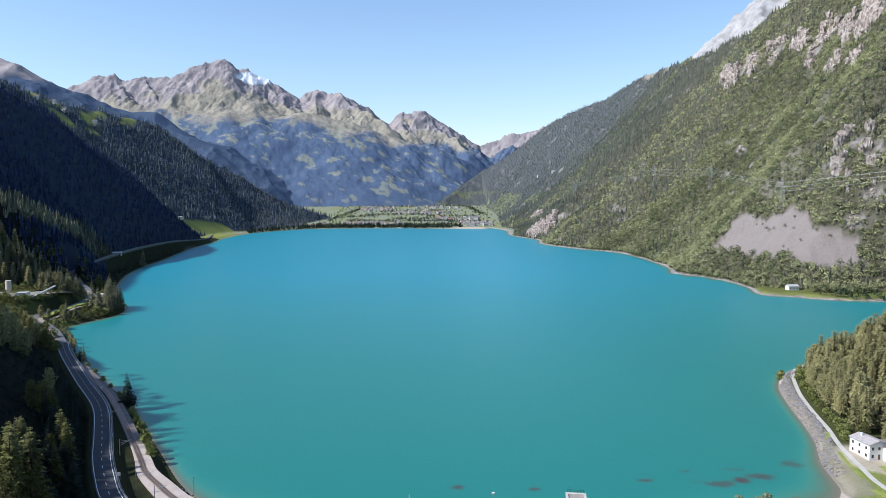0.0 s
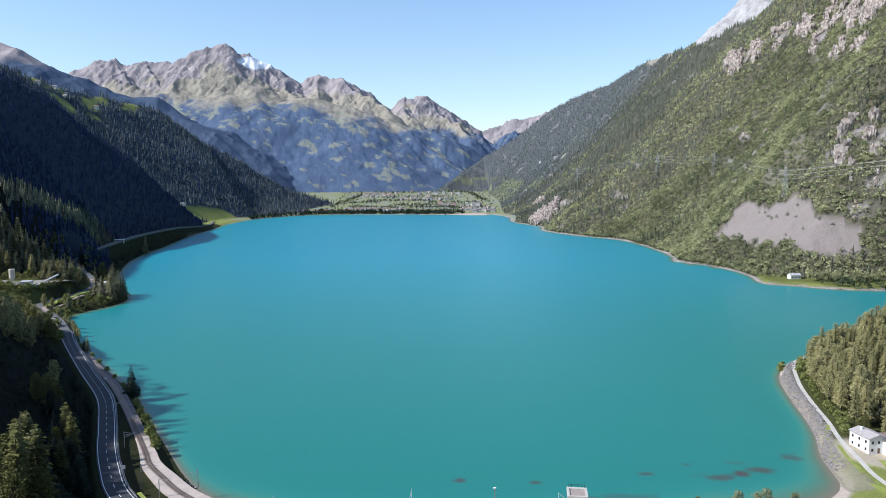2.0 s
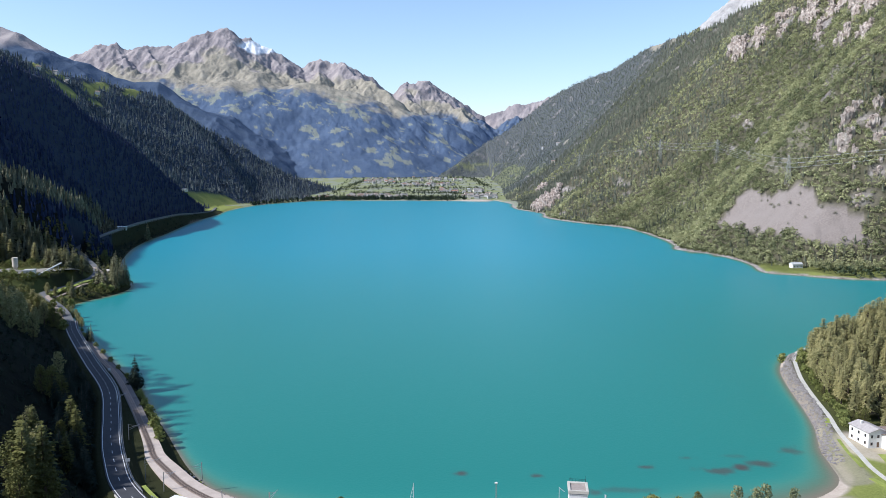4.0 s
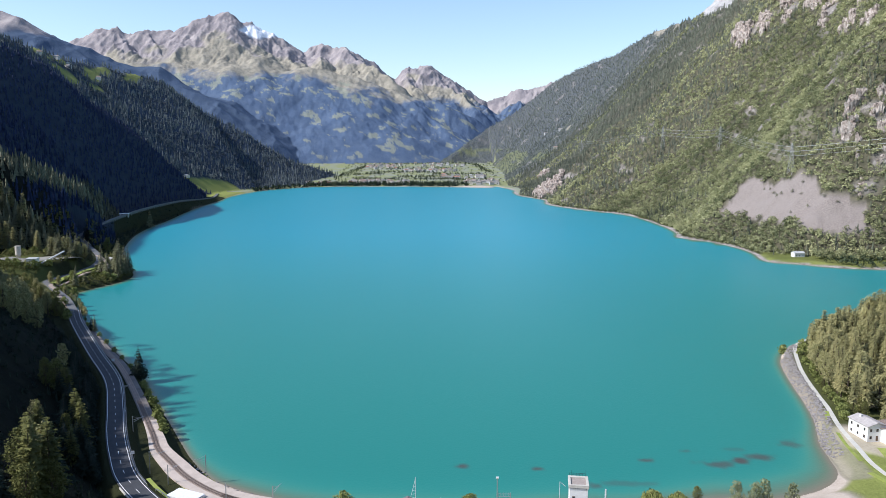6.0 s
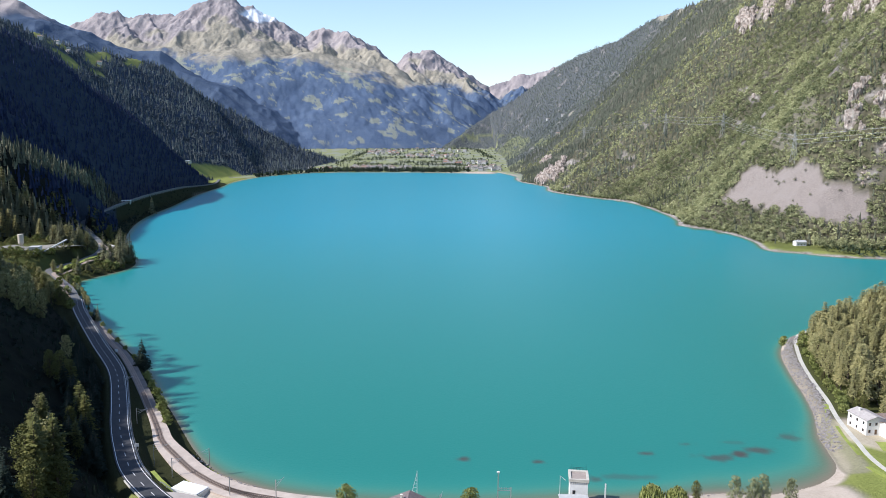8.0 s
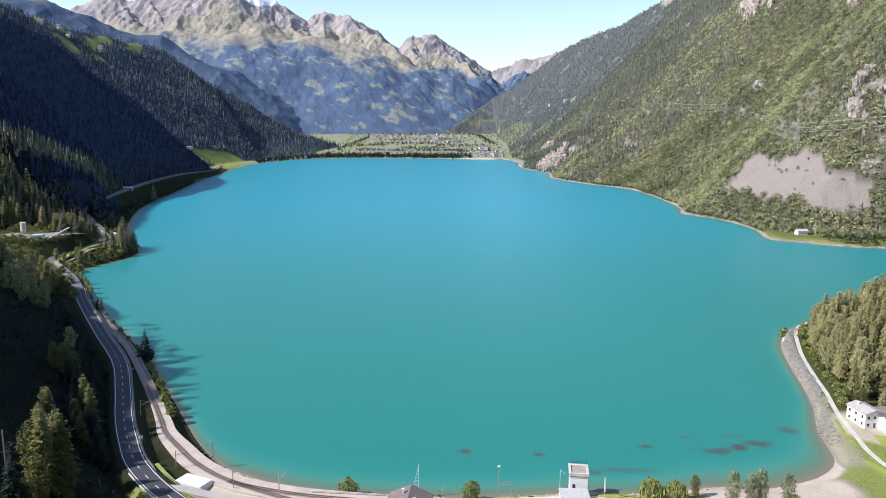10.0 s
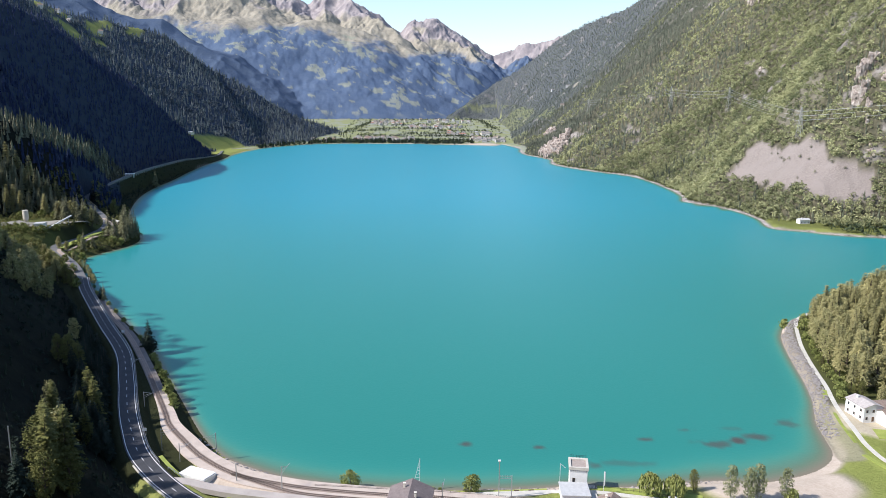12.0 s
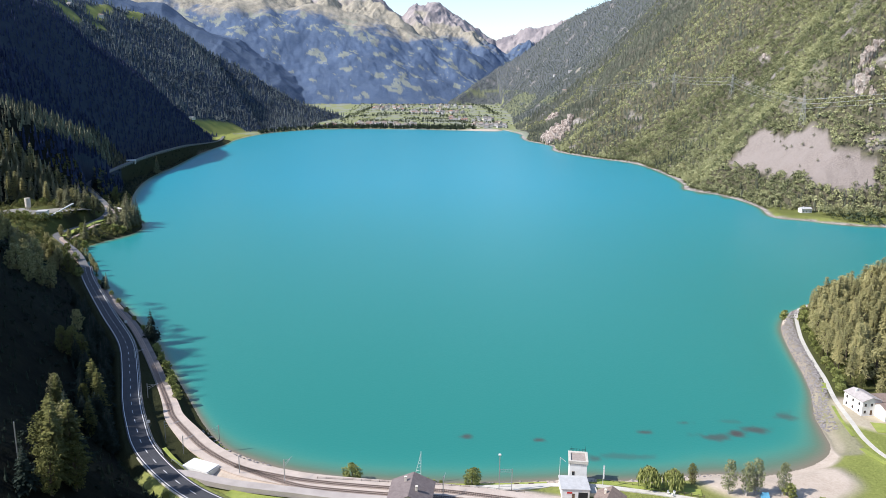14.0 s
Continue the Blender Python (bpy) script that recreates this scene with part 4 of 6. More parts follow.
TREES = {
    "spruce": conifer("spruce_tree", "dark green spruce tree with drooping boughs", 17, 4.8, 1, NEEDLE),
    "sunny_spruce": conifer("spruce_tree", "olive-green spruce tree standing in the sun", 18, 4.2, 11, SPUR_NEEDLE),
    "slim_spruce": conifer("spruce_tree", "slender olive-dark spruce tree", 19, 3.0, 2, SPUR_NEEDLE, 26, 7),
    "larch": conifer("larch_tree", "tall olive-green larch with thin feathery boughs", 19, 3.3, 3, LARCH, 32, 10, 0.14, 0.18, 0.85, 0.36),
    "larch_thin": conifer("larch_tree", "tall thin yellow-green larch with bare lower stem", 20, 2.8, 4, LARCH, 32, 9, 0.24, 0.2, 0.8, 0.32),
    "pine": broadleaf("pine_tree", "olive-green pine with an open rounded crown", 18, 3.6, 5, LARCH, 1300, 0.30, BARK, 26, 0.40, 0.9),
    "ash": broadleaf("broadleaf_tree", "yellowish-green broadleaf tree with a ragged crown", 15, 3.2, 6, LEAF, 2400, 0.10, BARK, 34, 0.30),
    "ash_pale": broadleaf("broadleaf_tree", "pale olive broadleaf tree with an airy crown", 16, 3.6, 16, LARCH, 1700, 0.14, BARK, 30, 0.38),
    # An ash given the brighter larch colour, standing in for sunlight on it.
    "far_ash": broadleaf("broadleaf_tree", "sunlit olive broadleaf tree on the western slope", 15, 3.5, 26, LARCH, 1000, 0.10, BARK, 24, 0.44),
    "birch": broadleaf("birch_tree", "birch with a pale stem and airy grey-green leaves", 11, 2.4, 7, BIRCH, 1500, 0.16, PALE_BARK, 22, 0.24, 0.9),
    "bush": broadleaf("shore_bush", "rounded green bush on the bank", 3.2, 1.9, 8, PARK, 420, 0.08, BARK, 10, 0.32),
    "round": broadleaf("broadleaf_tree", "small round-crowned green tree on the lakeside lawn", 6.4, 3.0, 9, PARK, 1300, 0.12, BARK, 18, 0.34),
    "feathery": conifer("larch_tree", "olive larch on the bank with dense feathery boughs", 18, 3.9, 21, LEAF, 30, 10, 0.06, 0.12, 0.92, 0.5),
    "willow": willow("willow_tree", "weeping willow with hanging light green twigs", 8.0, 3.6, 10),
}
# Trees that stand alone, place by place.
LEFT_BANK = [(-178, 332, "pine", 0.8), (-165.4, 303, "ash", 1.05), (-163, 306, "feathery", 0.85), (-168, 299, "ash", 0.9), (-161, 297, "spruce", 0.75), (-142.7, 273, "feathery", 1.1), (-145, 276, "spruce", 0.8), (-138.4, 268, "feathery", 1.1), (-141, 262, "ash", 0.8),
             (-138.4, 239.6, "feathery", 0.9), (-141, 243, "pine", 0.8), (-131, 246, "feathery", 0.75), (-134, 236, "spruce", 0.8), (-107.6, 181, "feathery", 1.2), (-111, 183.5, "ash", 1.3), (-109.6, 193.7, "feathery", 1.15), (-113, 190, "feathery", 1.1), (-118, 199, "feathery", 1.05),
             (-104, 184, "ash", 1.0), (-112, 200, "spruce", 0.95), (-119, 208, "pine", 0.95), (-106, 176, "ash", 0.9), (-110, 171, "spruce", 0.75), (-124, 216, "ash", 0.95), (-127, 224, "spruce", 0.8), (-171, 316, "spruce", 0.7), (-150, 285, "spruce", 0.6), (-155, 290, "ash", 0.6)]
LEFT_SHORE = [(-160, 372, "spruce", 0.98), (-225, 461, "slim_spruce", 0.62), (-228, 464, "spruce", 0.55), (-142, 339, "bush", 1.2), (-136, 329, "bush", 1.5), (-131, 321, "bush", 1.4), (-126, 310, "bush", 1.5),
              (-121, 301, "bush", 1.4), (-118, 295, "bush", 1.2), (-147, 350, "bush", 1.0), (-152, 358, "bush", 1.2), (-170, 385, "bush", 0.9), (-181, 400, "bush", 0.8), (-192, 415, "bush", 0.9), (-205, 433, "bush", 0.9),
              (-150, 353, "bush", 0.9), (-217, 450, "bush", 0.9), (-236, 474, "bush", 1.0)]
SPIT = [(-312, 714, "slim_spruce", 1.0), (-318, 719, "sunny_spruce", 1.05), (-308, 708, "sunny_spruce", 0.9), (-321, 712, "slim_spruce", 1.1), (-315, 694, "sunny_spruce", 1.0), (-305, 694, "slim_spruce", 0.9), (-352, 748, "ash", 0.8), (-358, 752, "ash", 0.9), (-308, 700, "slim_spruce", 0.85), (-312, 690, "sunny_spruce", 1.1), (-316, 704, "slim_spruce", 1.15), (-306, 684, "sunny_spruce", 0.9), (-304, 672, "sunny_spruce", 0.8), (-313, 672, "sunny_spruce", 0.95), (-322, 680, "slim_spruce", 1.0),
        (-310, 660, "bush", 2.0), (-304, 664, "bush", 1.6), (-321, 664, "bush", 1.8), (-320, 645, "bush", 1.4), (-316, 636, "sunny_spruce", 0.7), (-326, 640, "slim_spruce", 0.75), (-318, 622, "sunny_spruce", 0.85), (-336, 652, "sunny_spruce", 0.8),
        (-385, 830, "ash", 1.1), (-391, 838, "ash", 0.9), (-456, 1130, "sunny_spruce", 1.45), (-310, 604, "bush", 1.8), (-313, 594, "bush", 2.2), (-300, 577, "bush", 1.6), (-333, 690, "bush", 1.4)]
r = random.Random(5)
YARD = [(-346 - r.uniform(0, 26), 690 + r.uniform(-12, 45), r.choice(("sunny_spruce", "pine", "slim_spruce", "sunny_spruce")), r.uniform(0.9, 1.25)) for k in range(26)]
YARD += [(-395 - r.uniform(0, 60), 712 + r.uniform(-12, 50), r.choice(("sunny_spruce", "slim_spruce", "sunny_spruce", "larch")), r.uniform(0.85, 1.2)) for k in range(56)]
YARD += [(-r.uniform(355, 385), r.uniform(618, 634), "bush", r.uniform(1.2, 2.0)) for k in range(16)] + [(-r.uniform(350, 425), r.uniform(690, 712), "bush", r.uniform(1.2, 2.2)) for k in range(14)]
YARD += [(-r.uniform(318, 352), r.uniform(632, 650), "bush", r.uniform(1.2, 2.0)) for k in range(10)]
SLOPE = [(-r.uniform(225, 350), r.uniform(370, 575), r.choice(("ash_pale", "ash", "pine", "sunny_spruce")), r.uniform(0.7, 1.1)) for k in range(210)]
SLOPE = [(x, y, "far_ash" if kind.startswith("ash") or y < 455 else kind, k) for x, y, kind, k in SLOPE]
SLOPE = [s for s in SLOPE if -s[0] > 0.52 * s[1] + 18 and -s[0] < 0.66 * s[1] + 20]
SLOPE += [(x, y, kind, k) for x, y, kind, k in ((-272, 505, "ash", 1.0), (-280, 508, "pine", 1.0), (-285, 522, "ash", 1.1), (-292, 530, "pine", 0.9), (-279, 528, "bush", 2.0), (-300, 536, "ash", 1.1), (-306, 548, "pine", 1.0), (-296, 546, "bush", 2.2), (-314, 556, "ash", 1.0), (-322, 570, "pine", 1.0), (-262, 492, "ash", 0.8), (-255, 486, "bush", 1.8), (-301, 560, "bush", 2.0), (-330, 580, "ash", 1.0))]
WOOD_NEAR = []
while len(WOOD_NEAR) < 260:
    x, y = r.uniform(184, 330), r.uniform(322, 470)
    if x > np.interp(y, [320, 335, 380, 430, 470], [187, 180, 191, 211, 242]) and x < 0.66 * y + 24 and np.hypot(LANE[:, 0] - x, LANE[:, 1] - y).min() > 4 and all((x - a) ** 2 + (y - b) ** 2 > 15 for a, b, *c in WOOD_NEAR):
        WOOD_NEAR.append((x, y, r.choice(("larch", "larch_thin", "pine", "pine", "ash_pale", "larch_thin")), r.uniform(0.85, 1.2)))
WOOD_EDGE = [(190, 331, "bush", 1.6), (196, 326, "ash", 0.5), (203, 322, "bush", 1.8), (199, 337, "ash", 0.55), (209, 319, "ash", 0.5), (215, 325, "ash", 0.6), (222, 316, "ash", 0.55), (190, 345, "bush", 1.5), (192, 360, "bush", 1.7), (195, 374, "ash", 0.45),
             (198, 392, "bush", 1.6), (201, 405, "ash", 0.45), (200, 437, "bush", 1.5), (203, 441, "bush", 1.3), (205, 420, "bush", 2.0), (181, 352, "bush", 0.9), (176, 338, "bush", 0.9), (228, 300, "ash", 0.5), (226, 291, "birch", 0.7)]
evenly_spaced = LANE[6:42:2]
SHORE_PARK = [(-35, 236.0, "round", 1.0), (7, 233.2, "round", 1.1), (67, 231, "willow", 1.05), (75, 230, "willow", 0.95), (82.5, 234, "ash", 0.56), (93, 228, "birch", 1.25), (98.5, 227, "birch", 1.15), (102, 228, "birch", 1.2), (111, 228, "birch", 1.1),
              (112.5, 226.5, "bush", 1.5), (-6.5, 235.5, "bush", 0.55), (-9, 236, "bush", 0.7), (-4, 236, "bush", 0.45), (-17.5, 235, "bush", 0.7), (121, 221, "bush", 1.0), (-97, 216.5, "bush", 0.6), (-92, 214.5, "bush", 0.8)]
WOOD_EDGE += [(x + r.uniform(3.5, 9), y + r.uniform(-2, 2), r.choice(("bush", "bush", "ash")), r.uniform(0.5, 0.75) * 2) for x, y, q in evenly_spaced for k in range(2)]
WOOD_EDGE = [(x, y, kind, k * 0.28 if kind == "ash" and k > 0.9 else k) for x, y, kind, k in WOOD_EDGE]
heading = np.gradient(ROAD[:, :2], axis=0)
heading /= np.linalg.norm(heading, axis=1, keepdims=True)
LEFT_BANK += [(p[0] + g[1] * off, p[1] - g[0] * off, "spruce", r.uniform(0.55, 0.8)) for p, g in zip(ROAD, heading) if 248 < p[1] < 420 for off in (r.uniform(9, 12), r.uniform(13, 18))]
SLOPE += [(p[0] + g[1] * 6.5, p[1] - g[0] * 6.5, r.choice(("ash_pale", "pine", "bush")), r.uniform(0.5, 0.7)) for p, g in zip(WEST_LINE[:9], np.gradient(WEST_LINE[:9, :2], axis=0) / 16.0) for k in range(2)]
stand(TREES, LEFT_BANK, "trees on the shaded bank", 1)
stand(TREES, LEFT_SHORE, "trees along the shore road", 2)
SPIT = [(x, y, kind, k * (1.35 if kind.endswith("spruce") and x > -325 and y > 668 else 1.0)) for x, y, kind, k in SPIT]
YARD, SPIT = ([s for s in some if np.hypot(WEST_LINE[:, 0] - s[0], WEST_LINE[:, 1] - s[1]).min() > 6.5] for some in (YARD, SPIT))
stand(TREES, YARD, "trees round the works yard", 4)
stand(TREES, SPIT, "trees on the spit", 3)
stand(TREES, SLOPE, "trees on the western slope", 5)
stand(TREES, WOOD_NEAR, "larches on the point", 6)
WOOD_EDGE = [s for s in WOOD_EDGE if math.hypot(s[0] - 174, (s[1] - 295) / 1.3) > 13 and np.hypot(LANE[:, 0] - s[0], LANE[:, 1] - s[1]).min() > 2.4]
WOOD_EDGE += [(184, 318, "ash", 0.6), (190, 313, "ash_pale", 0.55), (197, 310, "pine", 0.6), (204, 306, "ash", 0.7), (211, 308, "ash_pale", 0.8), (186, 325, "ash", 0.55), (217, 302, "pine", 0.7)]
stand(TREES, WOOD_EDGE, "bushes at the wood's edge", 7)
stand(TREES, SHORE_PARK, "trees in the lakeside park", 8)
for tree in TREES.values():
    for ob in (*tree.children_recursive, tree):
        bpy.data.objects.remove(ob)
# Undergrowth on the bank above the road, with the shade in its dark colour.
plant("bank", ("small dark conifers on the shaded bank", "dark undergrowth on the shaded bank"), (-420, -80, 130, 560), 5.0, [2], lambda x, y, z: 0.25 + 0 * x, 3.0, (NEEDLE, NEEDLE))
plant("point", ("small conifers under the larches", "undergrowth below the larches"), (180, 420, 300, 480), 5.0, [7], lambda x, y, z: 0.2 + 0 * x, 3.5, (NEEDLE, WOODS))
# Scrub on the bank between the western road and the water, shade-darkened in colour.
x, y, z, k, s, f, q = scatter(-560, -360, 800, 1560, 6.0)
ok = (s > 1.5) & (s < 45) & (reach(x, y, WEST_LINE)[0] > 5.5) & (x > np.interp(y, WEST_LINE[:, 1], WEST_LINE[:, 0]) + 4)
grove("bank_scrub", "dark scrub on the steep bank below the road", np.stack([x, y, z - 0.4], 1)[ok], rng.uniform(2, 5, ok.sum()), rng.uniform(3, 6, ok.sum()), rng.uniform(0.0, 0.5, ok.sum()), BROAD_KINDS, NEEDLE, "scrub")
# Scrub on the spit, clear of the roads and the yard.
x, y, z, k, s, f, q = scatter(-430, -255, 505, 900, 4.6)
ok = ((k == 0) | (k == 2)) & (s > 2.5) & (reach(x, y, WEST_LINE)[0] > 7) & (reach(x, y, rounded(SPIT_TRACK, 4))[0] > 5) & (np.hypot(x + 380, (y - 662) / 0.9) > 23) & (rng.uniform(0, 1, x.shape) < 0.85)
grove("spit_scrub", "dark green scrub and saplings on the spit", np.stack([x, y, z - 0.4], 1)[ok], rng.uniform(2, 6, ok.sum()), rng.uniform(3, 6, ok.sum()), rng.uniform(0.0, 0.9, ok.sum()), BROAD_KINDS, LEAF, "scrub")
# ---- roads, railway, paths ----
ASPHALT = plain("asphalt", (0.040, 0.041, 0.046), (0.070, 0.071, 0.077), 0.85, 0.25, 6, 0.3, 0.02)
CONCRETE = plain("concrete", (0.42, 0.395, 0.345), (0.60, 0.57, 0.50), 0.85, 0.4, 6, 0.3, 0.02)
GRAVEL = plain("gravel", (0.39, 0.325, 0.275), (0.56, 0.475, 0.405), 0.95, 0.35, 5, 0.7, 0.06)
BALLAST = plain("ballast", (0.25, 0.188, 0.152), (0.41, 0.325, 0.27), 0.95, 0.4, 6, 0.8, 0.06)
# Darker copy of the track gravel, with the hill's shade put into its colour.
SHADE_GRAVEL = plain("shaded_track_gravel", (0.12, 0.105, 0.095), (0.24, 0.21, 0.19), 0.95, 0.3, 5, 0.8, 0.06)
PAINT = plain("road_paint", (0.62, 0.62, 0.61), (0.82, 0.82, 0.81), 0.7, 0.8, 9, 0.1, 0.01)
STEEL = plain("rail_steel", (0.10, 0.075, 0.06), (0.22, 0.18, 0.155), 0.5, 2, 12, 0.2, 0.01, 0.6)
ZINC = plain("galvanised_steel", (0.40, 0.41, 0.42), (0.58, 0.59, 0.60), 0.45, 2, 12, 0.2, 0.01, 0.7)
SLEEPER = plain("sleeper_wood", (0.06, 0.045, 0.035), (0.14, 0.105, 0.085), 0.9, 1, 9, 0.5, 0.03)
TIE_WOOD = plain("dusty_sleeper_wood", (0.15, 0.115, 0.095), (0.27, 0.215, 0.18), 0.9, 1, 9, 0.5, 0.03)
STONEWALL = plain("stone_wall", (0.10, 0.095, 0.09), (0.26, 0.245, 0.23), 0.9, 0.6, 4, 0.9, 0.15)
LAWN = plain("lawn", (0.18, 0.225, 0.042), (0.34, 0.37, 0.09), 0.9, 0.25, 5, 0.6, 0.08, local=False)


def evenly(line, step):
    """The line again with even steps of about that length."""
    line = np.array(line, float)
    d = np.concatenate([[0], np.cumsum(np.linalg.norm(np.diff(line[:, :2], axis=0), axis=1))])
    s = np.linspace(0, d[-1], max(2, int(round(d[-1] / step)) + 1))
    return np.stack([np.interp(s, d, line[:, k]) for k in range(line.shape[1])], 1)


def sideways(line):
    g = np.gradient(line[:, :2], axis=0)
    g /= np.linalg.norm(g, axis=1, keepdims=True) + 1e-9
    return np.stack([g[:, 1], -g[:, 0]], 1)  # to the right of the way


def shifted(line, off, lift=0.0):
    out = line.copy()
    out[:, :2] += sideways(line) * off
    out[:, 2] += lift
    return out


def ribbon(name, line, left, right, thick, material, parent=None):
    """A slab along a line, from left to right of it (metres), its top at the line's height."""
    n2 = sideways(line)
    k = len(line)
    rim = []
    for off, dz in ((left, 0), (right, 0), (right, -thick), (left, -thick)):
        p = line.copy()
        p[:, :2] += n2 * np.broadcast_to(off, k)[:, None]
        p[:, 2] += dz
        rim.append(p)
    v = np.concatenate(rim)
    i = np.arange(k - 1)
    faces = np.concatenate([np.stack([i + a * k, i + 1 + a * k, i + 1 + b * k, i + b * k], 1) for a, b in ((0, 1), (1, 2), (2, 3), (3, 0))])
    ob = sheet(name, v, faces, material, None, False)
    ob.parent = parent
    return ob


def draped(points, lift, step=2.0):
    line = evenly(rounded([(x, y, 0) for x, y in points], 6), step)
    line[:, 2] = np.maximum(land(line[:, 0], line[:, 1])[0], 0.3) + lift
    return line


def beam(bm, a, b, w, h=None):
    """A square bar from a to b."""
    a, b = Vector(a), Vector(b)
    d = (b - a).normalized()
    u = d.cross(Vector((0, 0, 1)))
    u = u.normalized() if u.length > 1e-3 else Vector((1, 0, 0))
    v = u.cross(d).normalized()
    h = h or w
    ring = [[bm.verts.new(p + u * sx * w / 2 + v * sy * h / 2) for sx, sy in ((-1, -1), (1, -1), (1, 1), (-1, 1))] for p in (a, b)]
    for k in range(4):
        bm.faces.new((ring[0][k], ring[0][(k + 1) % 4], ring[1][(k + 1) % 4], ring[1][k]))
    bm.faces.new(ring[0][::-1])
    bm.faces.new(ring[1])
    return bm


def slab(bm, x0, x1, y0, y1, z0, z1, bevel=0.0):
    m = Matrix.Translation(((x0 + x1) / 2, (y0 + y1) / 2, (z0 + z1) / 2)) @ Matrix.Diagonal((x1 - x0, y1 - y0, z1 - z0, 1))
    made = bmesh.ops.create_cube(bm, size=1, matrix=m)
    if bevel:
        edges = list({e for v in made["verts"] for e in v.link_edges})
        bmesh.ops.bevel(bm, geom=edges, offset=bevel, segments=1, affect="EDGES")
    return bm


road_line = evenly(ROAD, 3.0)
road = tagged(new("road"), "two-lane asphalt lake road with white edge lines", "road", kind="structure")
ribbon("carriageway", road_line, -3.7, 3.7, 0.5, ASPHALT, road)
for off in (-3.1, 3.1):
    ribbon("edge_line", shifted(road_line, off, 0.03), -0.11, 0.11, 0.02, PAINT, road)
fine_road = evenly(ROAD, 1.5)
for k in range(0, len(fine_road) - 3, 6):
    ribbon("dash", shifted(fine_road[k : k + 3], 0, 0.03), -0.1, 0.1, 0.02, PAINT, road)
# The road over the spit and along the shaded western shore.
YARD_GRIT = plain("yard_grit", (0.16, 0.15, 0.13), (0.34, 0.32, 0.28), 0.95, 0.12, 3, 0.6, 0.05)
SIDE_ASPHALT = plain("side_road_asphalt", (0.34, 0.30, 0.272), (0.47, 0.42, 0.38), 0.9, 0.2, 5, 0.3, 0.02)
GREY_ASPHALT = plain("grey_asphalt", (0.10, 0.10, 0.10), (0.16, 0.158, 0.155), 0.9, 0.2, 5, 0.3, 0.02)
west_line = evenly(WEST_LINE, 6.0)
west = tagged(new("road"), "asphalt road along the shaded western shore", "road", kind="structure")
ribbon("carriageway", west_line, -2.7, 2.7, 0.8, GREY_ASPHALT, west)
ribbon("retaining_wall", shifted(west_line[west_line[:, 1] > 800], 3.4, 0.8), -0.3, 0.3, 5, STONEWALL, west)
spit_line = draped(SPIT_TRACK, 0.5, 4.0)
track = tagged(new("railway"), "single railway track bed over the spit", "railway", kind="structure")
ribbon("track_bed", spit_line, -1.6, 1.6, 1.0, BALLAST, track)
tagged(ribbon("verge", draped([(-333.5, 612), (-334.5, 636), (-333, 660), (-332, 684), (-334, 700)], 0.3, 4.0), -2.8, 2.8, 0.6, LAWN), "strip of bright green grass beside the road", "grass", kind="structure")
tagged(ribbon("pavement", evenly([(-386, 786, 7), (-373, 778, 7), (-358, 770, 7), (-348, 762, 7)], 3.0), -2.5, 2.5, 5.0, CONCRETE), "pale paved terrace behind the spit trees", "pavement", kind="structure")
tagged(ribbon("yard", draped([(-352, 690), (-366, 668), (-385, 655), (-408, 668)], 0.3, 4.0), -14, 10, 0.6, YARD_GRIT), "grey gravel works yard", "yard", kind="structure")

rail_line = evenly(RAIL, 2.0)
railway = tagged(new("railway"), "metre-gauge railway track on pale gravel", "railway", kind="structure")
near_bend = smooth(-130, -96, rail_line[:, 0])
turn_off = int(np.argmin(np.abs(rail_line[:, 1] - 306)))
ribbon("gravel_bed", rail_line[turn_off:], (-3.6 - 1.3 * near_bend)[turn_off:], (1.7 + 2.7 * near_bend)[turn_off:], 0.9, GRAVEL, railway)
# The further bed takes the shade-coloured gravel.
ribbon("gravel_bed", rail_line[: turn_off + 1], -3.4, 1.7, 0.9, SHADE_GRAVEL, railway)
mid = np.argmin(np.abs(rail_line[:, 0] + 76))
second = shifted(rail_line[mid:], 0, 0)
ease = 4.0 * smooth(0, 16, np.arange(len(second)))
second[:, :2] += sideways(second) * ease[:, None]
for line in (rail_line, second):
    ribbon("ballast", shifted(line, 0, 0.06), -1.25, 1.25, 0.05, BALLAST, railway)
    fine_line = evenly(line, 0.75)
    side = sideways(fine_line)
    near_part = fine_line[:, 1] < 330
    tie = bmesh.new()
    for p, s in zip(fine_line[near_part], side[near_part]):
        beam(tie, (p[0] - s[0], p[1] - s[1], p[2] + 0.12), (p[0] + s[0], p[1] + s[1], p[2] + 0.12), 0.24, 0.1)
    tagged(part("sleepers", tie, TIE_WOOD, railway), kind="stuff")
    for off in (-0.5, 0.5):
        ribbon("rail", shifted(line, off, 0.28), -0.045, 0.045, 0.14, STEEL, railway)

# Wall and steel barrier between road and railway, and the kerb on the outer side.
wall_line = shifted(evenly(ROAD, 3.0), -4.2, 0.25)
tagged(ribbon("retaining_wall", wall_line[wall_line[:, 1] > 240], -0.25, 0.25, 4.0, STONEWALL), "dark stone retaining wall below the road", "wall", kind="structure")


def barrier(label, line, gap=3.0, tall=0.75):
    fence = tagged(new("guard_rail"), label, "guard rail")
    ribbon("rail_beam", shifted(line, 0, tall), -0.05, 0.05, 0.32, ZINC, fence)
    post = None
    for p in evenly(line, gap):
        if post is None:
            post = part("post", beam(bmesh.new(), (0, 0, -0.2), (0, 0, tall - 0.05), 0.14), ZINC, fence)
            post.location = p
        else:
            ob = post.copy()
            scene.collection.objects.link(ob)
            ob.location = p
    return fence


near_road = evenly(ROAD, 2.0)
